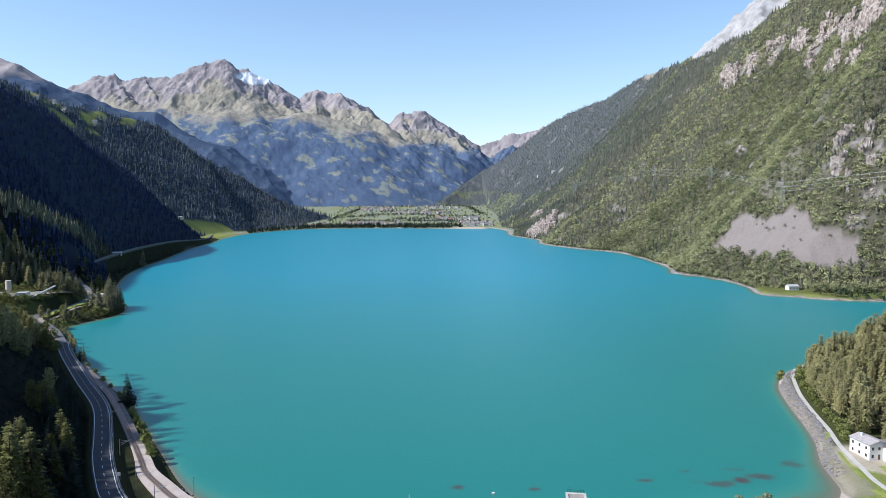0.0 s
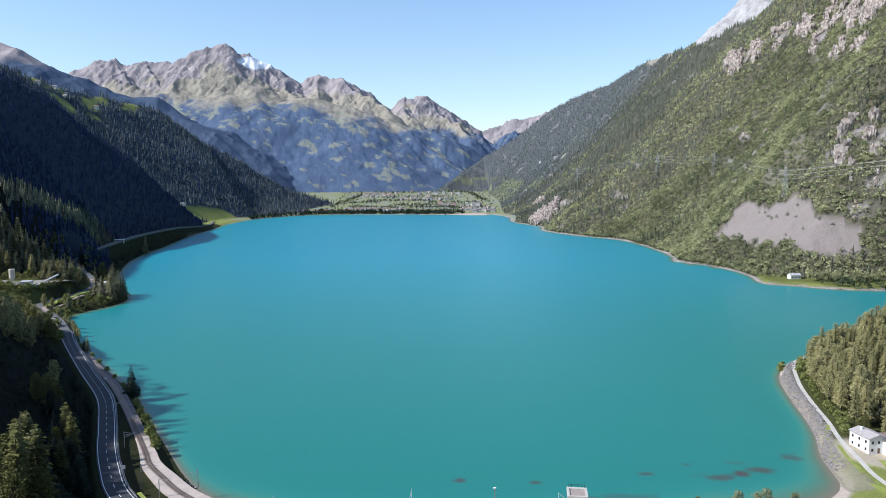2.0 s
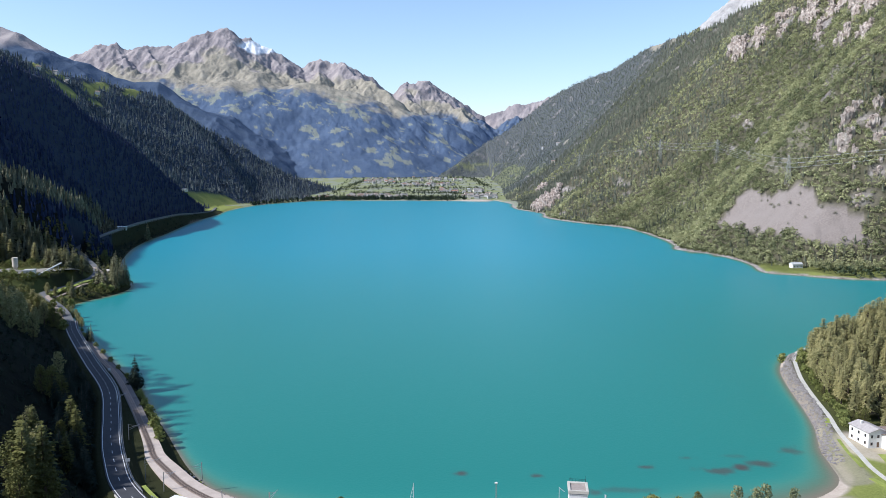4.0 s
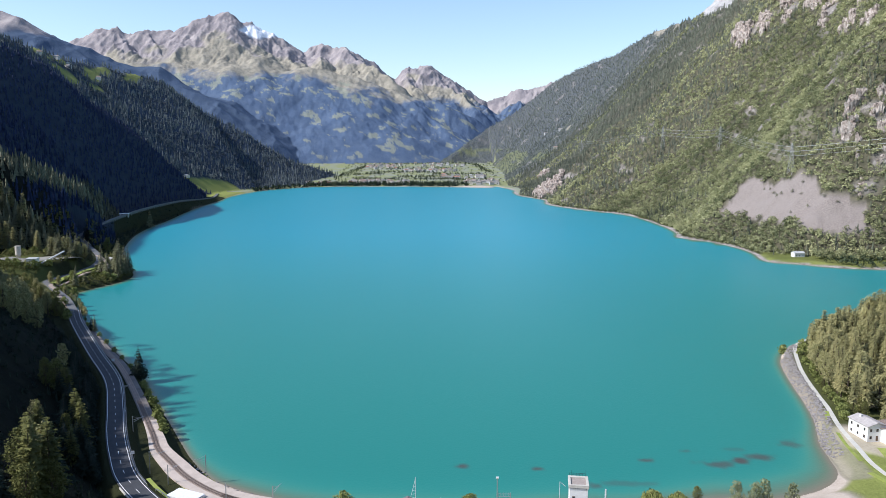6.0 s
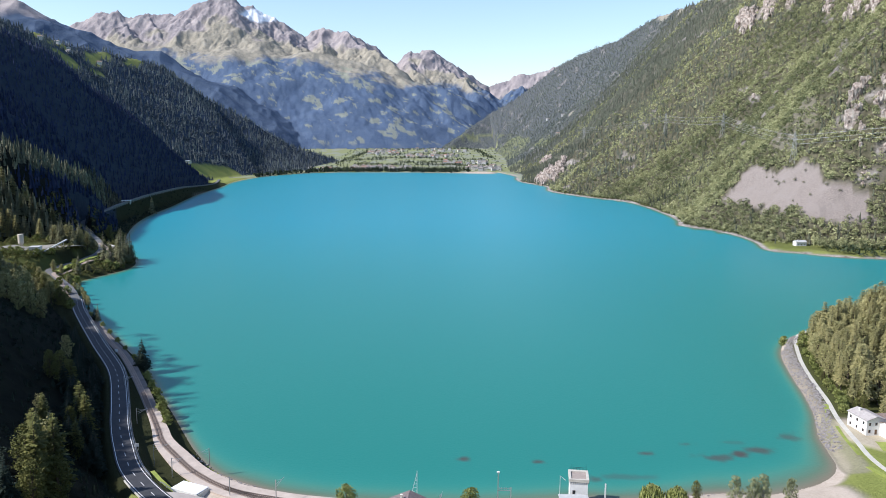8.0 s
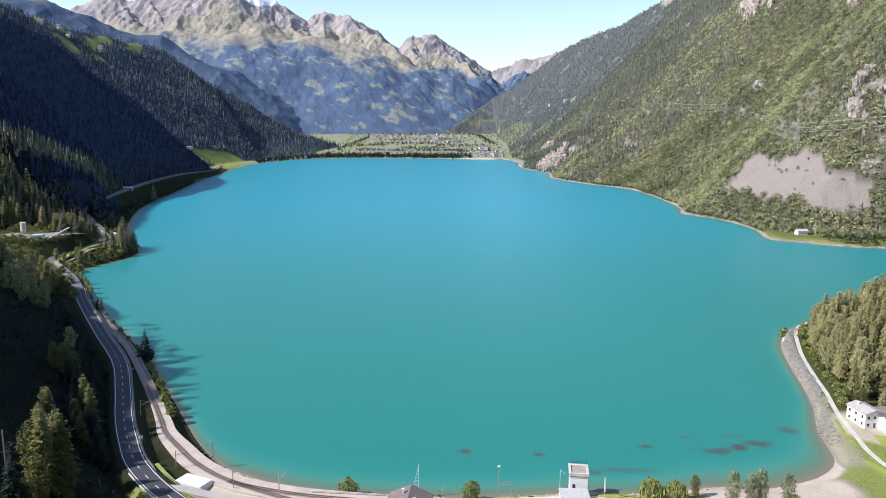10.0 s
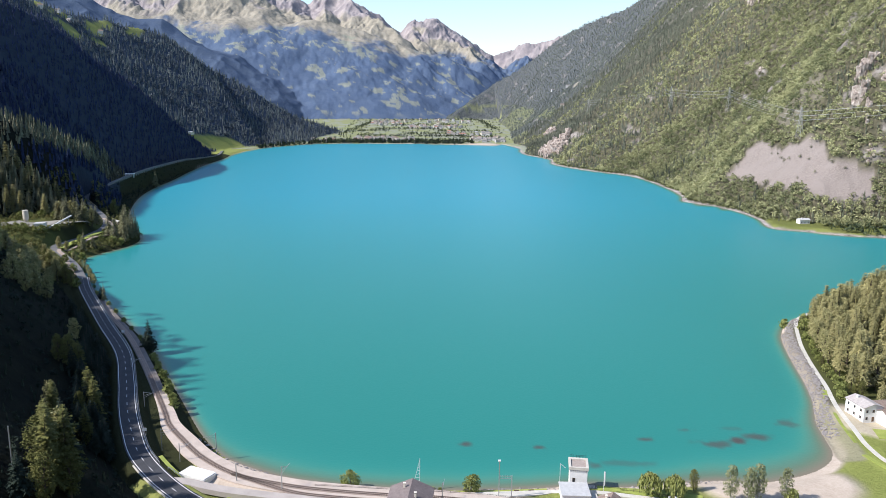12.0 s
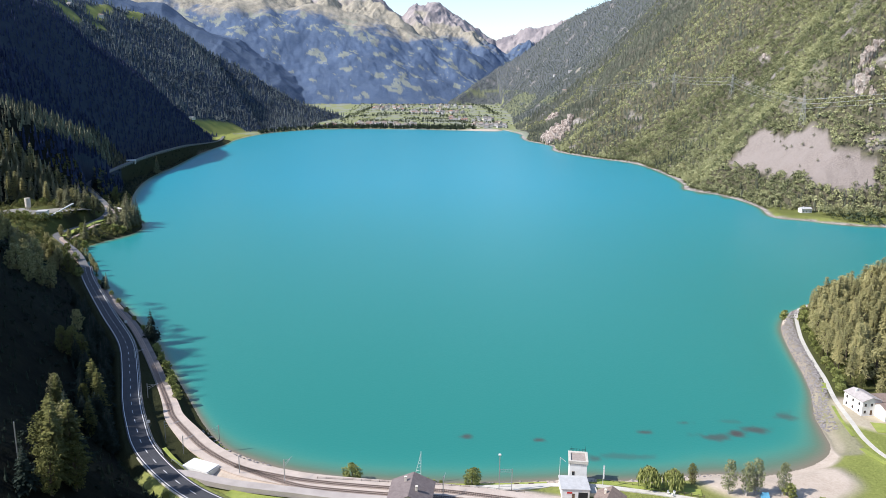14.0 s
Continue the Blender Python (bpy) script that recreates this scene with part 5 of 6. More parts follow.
barrier("galvanised guard rail on the lake side of the road", shifted(near_road[(near_road[:, 1] > 236) & (near_road[:, 1] < 480)], -3.75))
barrier("low steel guard rail beside the shelter", draped([(-98, 235.5), (-90, 231.6), (-82, 228.9), (-72, 227.4)], 0.3, 1.5))
def road_sign(x, y, z, wide, tall):
    """A white board on two steel posts beside the barrier."""
    sign = tagged(new("road_sign"), "white road sign board on grey posts by the guard rail", "sign", "signs along the lake road")
    sign.matrix_world = pose(x, y, z, 0, 0, 12)
    board = bmesh.new()
    slab(board, -wide / 2, wide / 2, -0.04, 0.04, 1.2, 1.2 + tall, 0.02)
    part("board", board, PAINT, sign)
    for dx in (-wide * 0.35, wide * 0.35):
        part("post", beam(bmesh.new(), (dx, 0.08, -0.4), (dx, 0.08, 1.2 + tall * 0.8), 0.08), ZINC, sign)


road_sign(-177.3, 380.8, 8.0, 1.5, 1.3)
road_sign(-116.4, 261.0, 7.9, 1.3, 1.2)
for y0 in (352, 330, 306, 285):
    p = shifted(near_road, -4.0)[np.argmin(np.abs(near_road[:, 1] - y0))]
    marker = tagged(new("marker_post"), "slim white marker post beside the lake road", "post", "marker posts along the lake road")
    marker.location = p
    part("shaft", beam(bmesh.new(), (0, 0, -0.3), (0, 0, 1.3), 0.16), PAINT, marker)
    part("band", beam(bmesh.new(), (0, 0, 0.95), (0, 0, 1.12), 0.172), ASPHALT, marker, "dark reflector band")
kerb = shifted(near_road[(near_road[:, 1] < 240) & (near_road[:, 0] < -60)], 4.0, 0.15)
tagged(ribbon("kerb", kerb, -0.2, 0.2, 0.5, CONCRETE), "pale concrete kerb along the bend", "kerb", kind="structure")

lane = tagged(new("path"), "pale lakeside footpath", "path", kind="structure")
lane_line = evenly(LANE, 3.0)
lane_line[:, 2] = np.maximum(land(lane_line[:, 0], lane_line[:, 1])[0] + 0.12, lane_line[:, 2] - 0.2)
ribbon("paving", lane_line, -1.0, 1.0, 0.6, CONCRETE, lane)
promenade = tagged(new("path"), "pale path between lawn and railway", "path", kind="structure")
ribbon("paving", draped([(-40, 232.5), (-16, 231), (4, 230.2), (22, 230.4), (34, 231.5), (48, 231), (58, 229.3), (70, 227), (84, 223), (100, 221)], 0.35, 1.5), -1.1, 1.1, 0.6, CONCRETE, promenade)
ribbon("paving", draped([(6, 227.5), (18, 227.2), (30, 229.5), (34, 231.5)], 0.33, 1.5), -0.8, 0.8, 0.6, CONCRETE, promenade)
apron = tagged(new("pavement"), "grey asphalt side road to the station forecourt", "pavement", kind="structure")
side_road = evenly(rounded([(-96, 227.5, 7.12), (-89, 227.2, 6.9), (-82, 225.2, 6.5), (-73, 223, 6.2), (-64, 221.6, 6.0), (-52, 219.9, 5.8), (-36, 217.4, 5.6), (-10, 215, 5.5), (20, 212.5, 5.4), (50, 208, 5.4)], 5), 1.5)
ribbon("forecourt", side_road, -2.6, 1.2, 1.8, SIDE_ASPHALT, apron)
tagged(ribbon("lawn", draped([(-74, 219.4), (-64, 216.8), (-50, 214.6), (-36, 212.5), (-20, 210.5)], 0.85, 1.5), -2.7, 3.0, 1.0, LAWN), "bright green verge beside the side road", "grass", kind="structure")
tagged(ribbon("lawn", draped([(-105, 245.5), (-97.5, 237), (-90, 233), (-81, 230)], 0.3, 1.5), -1.1, 1.1, 1.0, LAWN), "bright green strip behind the guard rail", "grass", kind="structure")
tagged(ribbon("lawn", draped([(-48, 236), (-34, 235), (-18, 234.2), (4, 233.6), (24, 234.3), (33, 235)], 0.3, 1.5), -1.4, 1.6, 0.6, LAWN), "sunny lakeside lawn", "grass", kind="structure")
tagged(ribbon("lawn", draped([(50, 234.5), (60, 233), (74, 230), (84, 228)], 0.3, 1.5), -2.2, 2.2, 0.6, LAWN), "sunny lakeside lawn below the willows", "grass", kind="structure")
tagged(ribbon("verge", draped([(155.5, 262), (158.5, 250), (168, 237)], 0.1, 1.5), -0.8, 1.2, 0.5, LAWN), "grassy edge of the lakeside footpath", "grass", kind="structure")
for pts, lo, hi in (([(170, 327), (166.5, 318), (163.5, 311)], -0.5, 2.6), ([(162.5, 301), (160.5, 293), (158.8, 285), (156.5, 272)], -0.3, 1.6)):
    tagged(ribbon("lawn", draped(pts, 0.3, 1.5), -hi, lo, 0.6, LAWN), "small bright lawn beside the footpath", "grass", kind="structure")
tagged(ribbon("lawn", draped([(170, 281), (178, 279), (188, 274)], 0.3, 1.5), -4.5, 4.5, 0.6, LAWN), "lawn in front of the white house", "grass", kind="structure")


def post_fence(label, points, gap=2.2, tall=1.0):
    """A simple rail fence: posts with two thin rails."""
    line = draped(points, 0.2, 1.0)
    fence = tagged(new("fence"), label, "fence")
    for dz in (tall, tall * 0.55):
        ribbon("rail", shifted(line, 0, dz), -0.035, 0.035, 0.07, SLEEPER, fence)
    for k, p in enumerate(evenly(line, gap)):
        ob = part("post", beam(bmesh.new(), (0, 0, -0.3), (0, 0, tall), 0.12), SLEEPER, fence)
        ob.location = p


post_fence("dark timber fence along the lakeside path", [(50, 238), (56, 235.2), (62, 232.6), (72, 228.6), (84, 224.8)])
post_fence("timber fence at the edge of the lawn", [(-46, 229.6), (-30, 228.6), (-10, 227.2), (8, 226.2), (24, 224.6)], 3.0, 0.8)
# ---- buildings and fixtures ----
WHITE = plain("white_render", (0.66, 0.65, 0.62), (0.82, 0.81, 0.79), 0.85, 0.5, 6, 0.2, 0.02)
CREAM = plain("cream_render", (0.55, 0.50, 0.42), (0.72, 0.67, 0.58), 0.85, 0.5, 6, 0.2, 0.02)
STATION_ROOF = plain("old_slates", (0.13, 0.105, 0.10), (0.24, 0.20, 0.19), 0.8, 0.8, 5, 0.8, 0.08)
STONE_ROOF = plain("pale_stone_slabs", (0.32, 0.285, 0.265), (0.50, 0.46, 0.43), 0.8, 0.8, 5, 0.8, 0.08)
SLATE = plain("stone_slates", (0.19, 0.165, 0.15), (0.33, 0.295, 0.27), 0.8, 0.8, 5, 0.8, 0.08)
BROWN_ROOF = plain("brown_tiles", (0.17, 0.125, 0.10), (0.31, 0.24, 0.20), 0.85, 0.8, 5, 0.8, 0.08)
RED_ROOF = plain("red_tiles", (0.26, 0.13, 0.09), (0.40, 0.24, 0.18), 0.85, 0.8, 5, 0.8, 0.08)
PALE_ROOF = plain("pale_sheet_roof", (0.38, 0.38, 0.375), (0.54, 0.54, 0.53), 0.6, 0.6, 4, 0.2, 0.02)
DARK = plain("dark_opening", (0.010, 0.011, 0.013), (0.028, 0.029, 0.032), 0.4, 2, 9, 0.1, 0.01)
TIMBER = plain("weathered_timber", (0.09, 0.055, 0.035), (0.20, 0.13, 0.085), 0.85, 1.2, 9, 0.5, 0.03)
RED_SIGN = plain("red_sign_paint", (0.42, 0.03, 0.03), (0.58, 0.06, 0.05), 0.6, 1, 9, 0.1, 0.01)
PALE_STONE = plain("pale_boulder", (0.19, 0.172, 0.162), (0.37, 0.34, 0.322), 0.9, 0.9, 5, 0.8, 0.1, vary=0.5)
GLASS = bpy.data.materials.new("window_glass")
t, n, b = nodes_of(GLASS)
b.inputs["Base Color"].default_value, b.inputs["Roughness"].default_value = (0.03, 0.035, 0.04, 1), 0.12


def window(parent, x, y, z, w, h, normal):
    """A window with a frame set 3 cm proud and a pane, in a wall that faces normal (x or y, plus or minus)."""
    bm = bmesh.new()
    ax, sign = normal
    d = 0.05 * sign

    def block(bm, u0, u1, z0, z1, deep):
        if ax == "x":
            slab(bm, x - abs(deep), x + abs(deep), y + u0, y + u1, z0, z1)
        else:
            slab(bm, x + u0, x + u1, y - abs(deep), y + abs(deep), z0, z1)

    for u0, u1, z0, z1 in ((-w / 2 - 0.1, -w / 2, z, z + h), (w / 2, w / 2 + 0.1, z, z + h), (-w / 2 - 0.1, w / 2 + 0.1, z - 0.1, z), (-w / 2 - 0.1, w / 2 + 0.1, z + h, z + h + 0.1)):
        block(bm, u0, u1, z0, z1, 0.08)
    frame_made = part("window", bm, TIMBER, parent)
    pane = bmesh.new()
    block(pane, -w / 2, w / 2, z, z + h, 0.03)
    part("pane", pane, GLASS, frame_made)


def gable_house(label, x, y, z, turn, w, d, h, rise, wall, roof, storeys=2, bays=3, over=0.6, chimneys=1, name="house"):
    """A house with its ridge along its depth (local y): walls with gables, a two-sided roof, windows, a door, chimneys."""
    house = tagged(new(name), label, "house")
    house.matrix_world = pose(x, y, z, 0, 0, turn)
    bm = bmesh.new()
    c = [bm.verts.new(p) for p in ((-w / 2, -d / 2, -1.5), (w / 2, -d / 2, -1.5), (w / 2, d / 2, -1.5), (-w / 2, d / 2, -1.5), (-w / 2, -d / 2, h), (w / 2, -d / 2, h), (w / 2, d / 2, h), (-w / 2, d / 2, h), (0, -d / 2, h + rise), (0, d / 2, h + rise))]
    for f in ((0, 1, 5, 8, 4), (2, 3, 7, 9, 6), (1, 2, 6, 5), (3, 0, 4, 7), (0, 3, 2, 1), (4, 8, 9, 7), (5, 6, 9, 8)):
        bm.faces.new([c[i] for i in f])
    part("wall", bm, wall, house)
    bm = bmesh.new()
    fall = rise / (w / 2)
    for s in (-1, 1):
        e = w / 2 + over
        pts = [(0, -d / 2 - over, h + rise + 0.12), (s * e, -d / 2 - over, h - fall * over + 0.12), (s * e, d / 2 + over, h - fall * over + 0.12), (0, d / 2 + over, h + rise + 0.12)]
        top = [bm.verts.new((px_, py_, pz + 0.22)) for px_, py_, pz in pts]
        low = [bm.verts.new(p) for p in pts]
        bm.faces.new(top)
        bm.faces.new(low[::-1])
        for k in range(4):
            bm.faces.new((low[k], low[(k + 1) % 4], top[(k + 1) % 4], top[k]))
    bmesh.ops.recalc_face_normals(bm, faces=bm.faces)
    part("roof", bm, roof, house)
    step = h / storeys
    for s in range(storeys):
        for k in range(bays):
            u = (k + 0.5) / bays - 0.5
            for side in (-1, 1):
                window(house, side * w / 2, u * d, s * step + 1.0, 0.75, 1.0, ("x", side))
            window(house, u * w, -d / 2, s * step + 1.0, 0.75, 1.0, ("y", -1))
    bm = bmesh.new()
    slab(bm, -0.5, 0.5, -d / 2 - 0.07, -d / 2 + 0.05, 0, 2.1, 0.02)
    part("door", bm, TIMBER, house)
    for k in range(chimneys):
        bm = bmesh.new()
        cx, cy = w * 0.16 * (1 if k % 2 else -1), d * (0.22 - 0.4 * k)
        slab(bm, cx - 0.35, cx + 0.35, cy - 0.35, cy + 0.35, h, h + rise + 0.9, 0.03)
        slab(bm, cx - 0.45, cx + 0.45, cy - 0.45, cy + 0.45, h + rise + 0.9, h + rise + 1.05, 0.03)
        part("chimney", bm, wall, house)
    return house


# The station house, of which the slate roof shows.
gable_house("station house with a dark grey-brown slate gable roof", -13.0, 211.2, 5, -4, 12.8, 13.5, 6.2, 2.8, CREAM, STATION_ROOF, 2, 4, 0.7, 2)
gable_house("low house with a brown tiled roof by the railway", 49.5, 214.5, 4.4, -24, 8.5, 13, 2.4, 2.2, CREAM, BROWN_ROOF, 1, 3, 0.6, 1)
# The white house on the point, two blocks and a terrace.
gable_house("white lakeside house with a grey stone roof", 174.0, 298.0, 3.6, 9, 8.6, 11.5, 6.0, 1.4, WHITE, STONE_ROOF, 2, 3, 0.4, 1)
gable_house("lower white wing with a brown-grey roof", 181.0, 290.5, 3.6, 99, 7.0, 8, 4.6, 1.5, WHITE, BROWN_ROOF, 1, 2, 0.5, 1)
gable_house("tan-roofed outbuilding behind the white house", 184.5, 303.0, 3.6, 99, 8, 11, 3.2, 1.4, CREAM, BROWN_ROOF, 1, 2, 0.5, 0)
# The white house across the bay.
gable_house("white cottage on the far meadow of the bay", 389, 826, level(389, 826) + 0.2, 98, 7, 12, 4.0, 1.6, WHITE, PALE_ROOF, 1, 3, 0.5, 1)

# The intake tower on the shore.
tower = tagged(new("tower"), "square white tower with a flat parapet roof and railings", "tower")
tower.matrix_world = pose(43.6, 237.2, 2.0, 0, 0, -7)
bm = bmesh.new()
slab(bm, -3.0, 3.0, -3.4, 3.4, -4.0, 7.6, 0.05)
part("wall", bm, WHITE, tower)
bm = bmesh.new()
slab(bm, -3.35, 3.35, -3.75, 3.75, 8.1, 8.7, 0.05)
part("roof_slab", bm, CONCRETE, tower)
bm = bmesh.new()
for k in range(9):
    for y0 in (-3.6, 3.35):
        slab(bm, -3.1 + 0.72 * k, -2.75 + 0.72 * k, y0, y0 + 0.25, 7.55, 8.15)
for k in range(9):
    for x0 in (-3.25, 3.0):
        slab(bm, x0, x0 + 0.25, -3.2 + 0.75 * k, -2.85 + 0.75 * k, 7.55, 8.15)
tagged(part("corbels", bm, WHITE, tower), kind="stuff")
bm = bmesh.new()
for x0, x1, y0, y1 in ((-3.35, 3.35, -3.75, -3.15), (-3.35, 3.35, 2.6, 3.75), (-3.35, -2.5, -3.15, 2.6), (2.5, 3.35, -3.15, 2.6)):
    slab(bm, x0, x1, y0, y1, 8.7, 9.15, 0.04)
part("parapet", bm, CONCRETE, tower)
bm = bmesh.new()
slab(bm, -2.45, 2.45, -3.1, 2.55, 8.704, 8.78)
part("roof_surface", bm, plain("reddish_roof_felt", (0.27, 0.22, 0.19), (0.40, 0.34, 0.30), 0.9, 0.8, 6, 0.3, 0.02), tower)
bm = bmesh.new()
for k in range(6):
    beam(bm, (-2.8 + 1.1 * k, 3.6, 9.1), (-2.8 + 1.1 * k, 3.6, 10.1), 0.07)
beam(bm, (-2.8, 3.6, 10.05), (2.7, 3.6, 10.05), 0.07)
beam(bm, (-2.8, 3.6, 9.6), (2.7, 3.6, 9.6), 0.05)
beam(bm, (2.6, 3.4, 9.1), (2.6, 3.4, 11.4), 0.06)
beam(bm, (-2.2, 3.4, 9.1), (-2.2, 3.4, 11.2), 0.05)
part("railing", bm, DARK, tower)
window(tower, -1.6, -3.4, 3.6, 0.7, 1.4, ("y", -1))
# The flat-roofed annex before it.
annex = tagged(new("building"), "flat-roofed white annex with a red sign and dark doorway", "building")
annex.matrix_world = pose(40.9, 227.3, 3.0, 0, 0, -1)
bm = bmesh.new()
slab(bm, -4.6, 4.6, -4.2, 4.4, -2, 3.4, 0.04)
part("wall", bm, WHITE, annex)
bm = bmesh.new()
slab(bm, -4.85, 4.85, -4.45, 4.65, 3.4, 3.75, 0.04)
part("roof", bm, PALE_ROOF, annex)
bm = bmesh.new()
slab(bm, 0.9, 4.0, -4.26, -4.1, 0.0, 2.5)
part("doorway", bm, DARK, annex)
bm = bmesh.new()
slab(bm, -2.9, -1.2, -4.28, -4.15, 2.0, 2.6, 0.02)
part("sign", bm, RED_SIGN, annex, "red wall sign")
bm = bmesh.new()
slab(bm, -1.2, -0.3, -4.25, -4.15, 0, 2.0, 0.02)
part("door", bm, TIMBER, annex)
bm = bmesh.new()
slab(bm, 4.9, 7.6, -3.0, 1.0, -1.0, 1.6, 0.05)
tagged(part("shed", bm, CONCRETE, None), "low concrete store beside the annex", "shed").matrix_world = pose(40.9, 227.3, 3.0)

# The bus shelter by the bend: a long white sloping roof on dark walls.
shelter = tagged(new("shelter"), "roadside shelter with a long white roof", "shelter")
shelter.matrix_world = pose(-88.0, 235.6, 2.9, 0, 0, -24)
bm = bmesh.new()
slab(bm, -5.6, 5.6, -3.0, 3.0, 2.75, 3.05, 0.06)
part("roof", bm, PAINT, shelter, "white sheet roof")
bm = bmesh.new()
slab(bm, -5.8, 5.8, -3.0, -2.8, -1.5, 2.75)
part("back_wall", bm, WHITE, shelter)
for x0 in (-5.9, 5.7):
    bm = bmesh.new()
    slab(bm, x0, x0 + 0.2, -2.8, 2.9, -1.5, 2.75)
    part("side_wall", bm, WHITE, shelter)
for k in range(4):
    bm = bmesh.new()
    slab(bm, -5.0 + 3.3 * k, -4.85 + 3.3 * k, 2.7, 2.85, -1.5, 2.75)
    part("post", bm, ZINC, shelter)


def mast(label, x, y, z, height, arm, turn, name="catenary_mast"):
    """A railway mast with a cantilever arm and its strut."""
    m = tagged(new(name), label, "mast")
    m.matrix_world = pose(x, y, z, 0, 0, turn)
    bm = bmesh.new()
    beam(bm, (0, 0, -0.6), (0, 0, height), 0.24)
    part("pole", bm, ZINC, m)
    if arm:
        bm = bmesh.new()
        beam(bm, (0, 0, height - 1.6), (arm, 0, height - 0.8), 0.1)
        beam(bm, (0, 0, height - 0.2), (arm * 0.6, 0, height - 1.0), 0.07)
        beam(bm, (0, 0, height - 2.6), (arm * 0.75, 0, height - 1.2), 0.07)
        part("arm", bm, ZINC, m)
    return m


for x, y, arm, turn, tall in ((-107.7, 254.8, 6.0, 24, 8.0), (-98, 246.5, 4.5, 38, 6.5), (-73.4, 232.2, 0, 0, 6.5), (-56.7, 227.2, 4.2, 62, 8.2), (-129, 291, 4.5, 30, 7.5), (-152, 332, 4.5, 35, 7.5), (-88, 256.5, -4.0, 30, 6.0), (-3, 219.5, 4, 80, 7.5)):
    mast("galvanised railway mast with a wire arm", x, y, 4.9, tall, arm, turn)
frame_mast = tagged(new("signal_gantry"), "lattice steel gantry with a tall lamp pole", "gantry")
frame_mast.matrix_world = pose(15.6, 225.4, 4.7)
for dx, tall in ((0, 12.5), (4.2, 7.6)):
    bm = bmesh.new()
    beam(bm, (dx, 0, -0.6), (dx, 0, tall), 0.26)
    part("pole", bm, ZINC, frame_mast)
bm = bmesh.new()
for z0 in (1.2, 2.6, 6.4, 7.2):
    beam(bm, (0, 0, z0), (4.2, 0, z0), 0.12)
for k in range(5):
    beam(bm, (0.4 + 0.8 * k, 0, 6.4), (0.4 + 0.8 * k, 0, 7.6), 0.1)
part("crossbeam", bm, ZINC, frame_mast)
bm = bmesh.new()
slab(bm, -0.45, 0.45, -0.3, 0.3, 12.4, 12.9, 0.05)
part("lamp", bm, PAINT, frame_mast)
# The guyed mast at the water's edge, the flagpoles and the shaded post.
tri = tagged(new("steel_mast"), "pale lattice mast with a guy at the water's edge", "mast")
tri.matrix_world = pose(-11, 235.8, 2.4)
bm = bmesh.new()
beam(bm, (0, 0, -0.6), (0, 0, 10.2), 0.16)
part("pole", bm, PAINT, tri)
bm = bmesh.new()
beam(bm, (-2.4, 0.4, -0.6), (0, 0, 9.6), 0.1)
for k in range(7):
    beam(bm, (-2.4 + 0.33 * k, 0.3 - 0.04 * k, 1.3 * k), (0, 0, 1.3 * k + 0.5), 0.06)
part("stay", bm, PAINT, tri)
for x, y, z, tall, words in ((51.4, 231.5, 3, 8.0, "white flagpole with a furled white flag"), (37.3, 236.5, 1.5, 9.5, "thin white lamp post by the water")):
    m = tagged(new("flagpole"), words, "pole")
    m.matrix_world = pose(x, y, z)
    part("pole", beam(bmesh.new(), (0, 0, -0.6), (0, 0, tall), 0.13), PAINT, m)
    bm = bmesh.new()
    if tall > 9:
        beam(bm, (0, 0, tall), (1.9, 0, tall - 1.6), 0.12)
        part("arm", bm, PAINT, m)
    else:
        slab(bm, 0.05, 0.45, -0.12, 0.12, tall - 5.2, tall - 0.2, 0.05)
        part("flag", bm, PAINT, m)
mast("dark post on the shaded bank", -114.4, 176.4, level(-114.4, 176.4), 14, 0, 0, "wooden_post")

# The works yard on the spit: a silo, a site hut and a conveyor.
silo = tagged(new("silo"), "cream cylindrical silo on steel legs", "silo")
silo.matrix_world = pose(-384, 655, level(-384, 655))
bm = bmesh.new()
bmesh.ops.create_cone(bm, cap_ends=True, segments=20, radius1=2.4, radius2=2.4, depth=8, matrix=Matrix.Translation((0, 0, 9)))
bmesh.ops.create_cone(bm, cap_ends=True, segments=20, radius1=0.6, radius2=2.4, depth=2.6, matrix=Matrix.Translation((0, 0, 3.7)))
part("tank", bm, CREAM, silo)
for k in range(4):
    part("leg", beam(bmesh.new(), (1.7 * math.cos(0.8 + k * 1.57), 1.7 * math.sin(0.8 + k * 1.57), -0.5), (1.7 * math.cos(0.8 + k * 1.57), 1.7 * math.sin(0.8 + k * 1.57), 5.4), 0.25), ZINC, silo)
hut = tagged(new("building"), "white box-shaped site building with a pale flat roof", "building")
hut.matrix_world = pose(-361, 636.5, level(-361, 640), 0, 0, 14)
bm = bmesh.new()
slab(bm, -4, 4, -4.5, 4.5, -1, 5.0, 0.05)
part("wall", bm, WHITE, hut)
bm = bmesh.new()
slab(bm, -4.3, 4.3, -4.8, 4.8, 5.0, 5.4, 0.05)
part("roof", bm, PALE_ROOF, hut)
conveyor = tagged(new("conveyor"), "sloping pale steel conveyor belt on trestles", "conveyor")
conveyor.matrix_world = pose(-356, 641, level(-356, 645))
part("belt", beam(bmesh.new(), (0, 0, 1.0), (7, 26, 8.0), 1.6, 0.9), PALE_ROOF, conveyor)
for f in (0.4, 0.85):
    part("trestle", beam(bmesh.new(), (7 * f, 26 * f, -0.5), (7 * f, 26 * f, 1 + 7 * f), 0.35), ZINC, conveyor)
gal = tagged(new("gallery"), "pale concrete portal beside the western road", "portal")
gal.matrix_world = pose(-466, 1062, 24.5, 0, 0, 14) @ Matrix.Diagonal((0.8, 0.8, 0.8, 1))
bm = bmesh.new()
slab(bm, -7, 9, -4, 4, 2.2, 3.6, 0.1)
part("roof", bm, PAINT, gal)
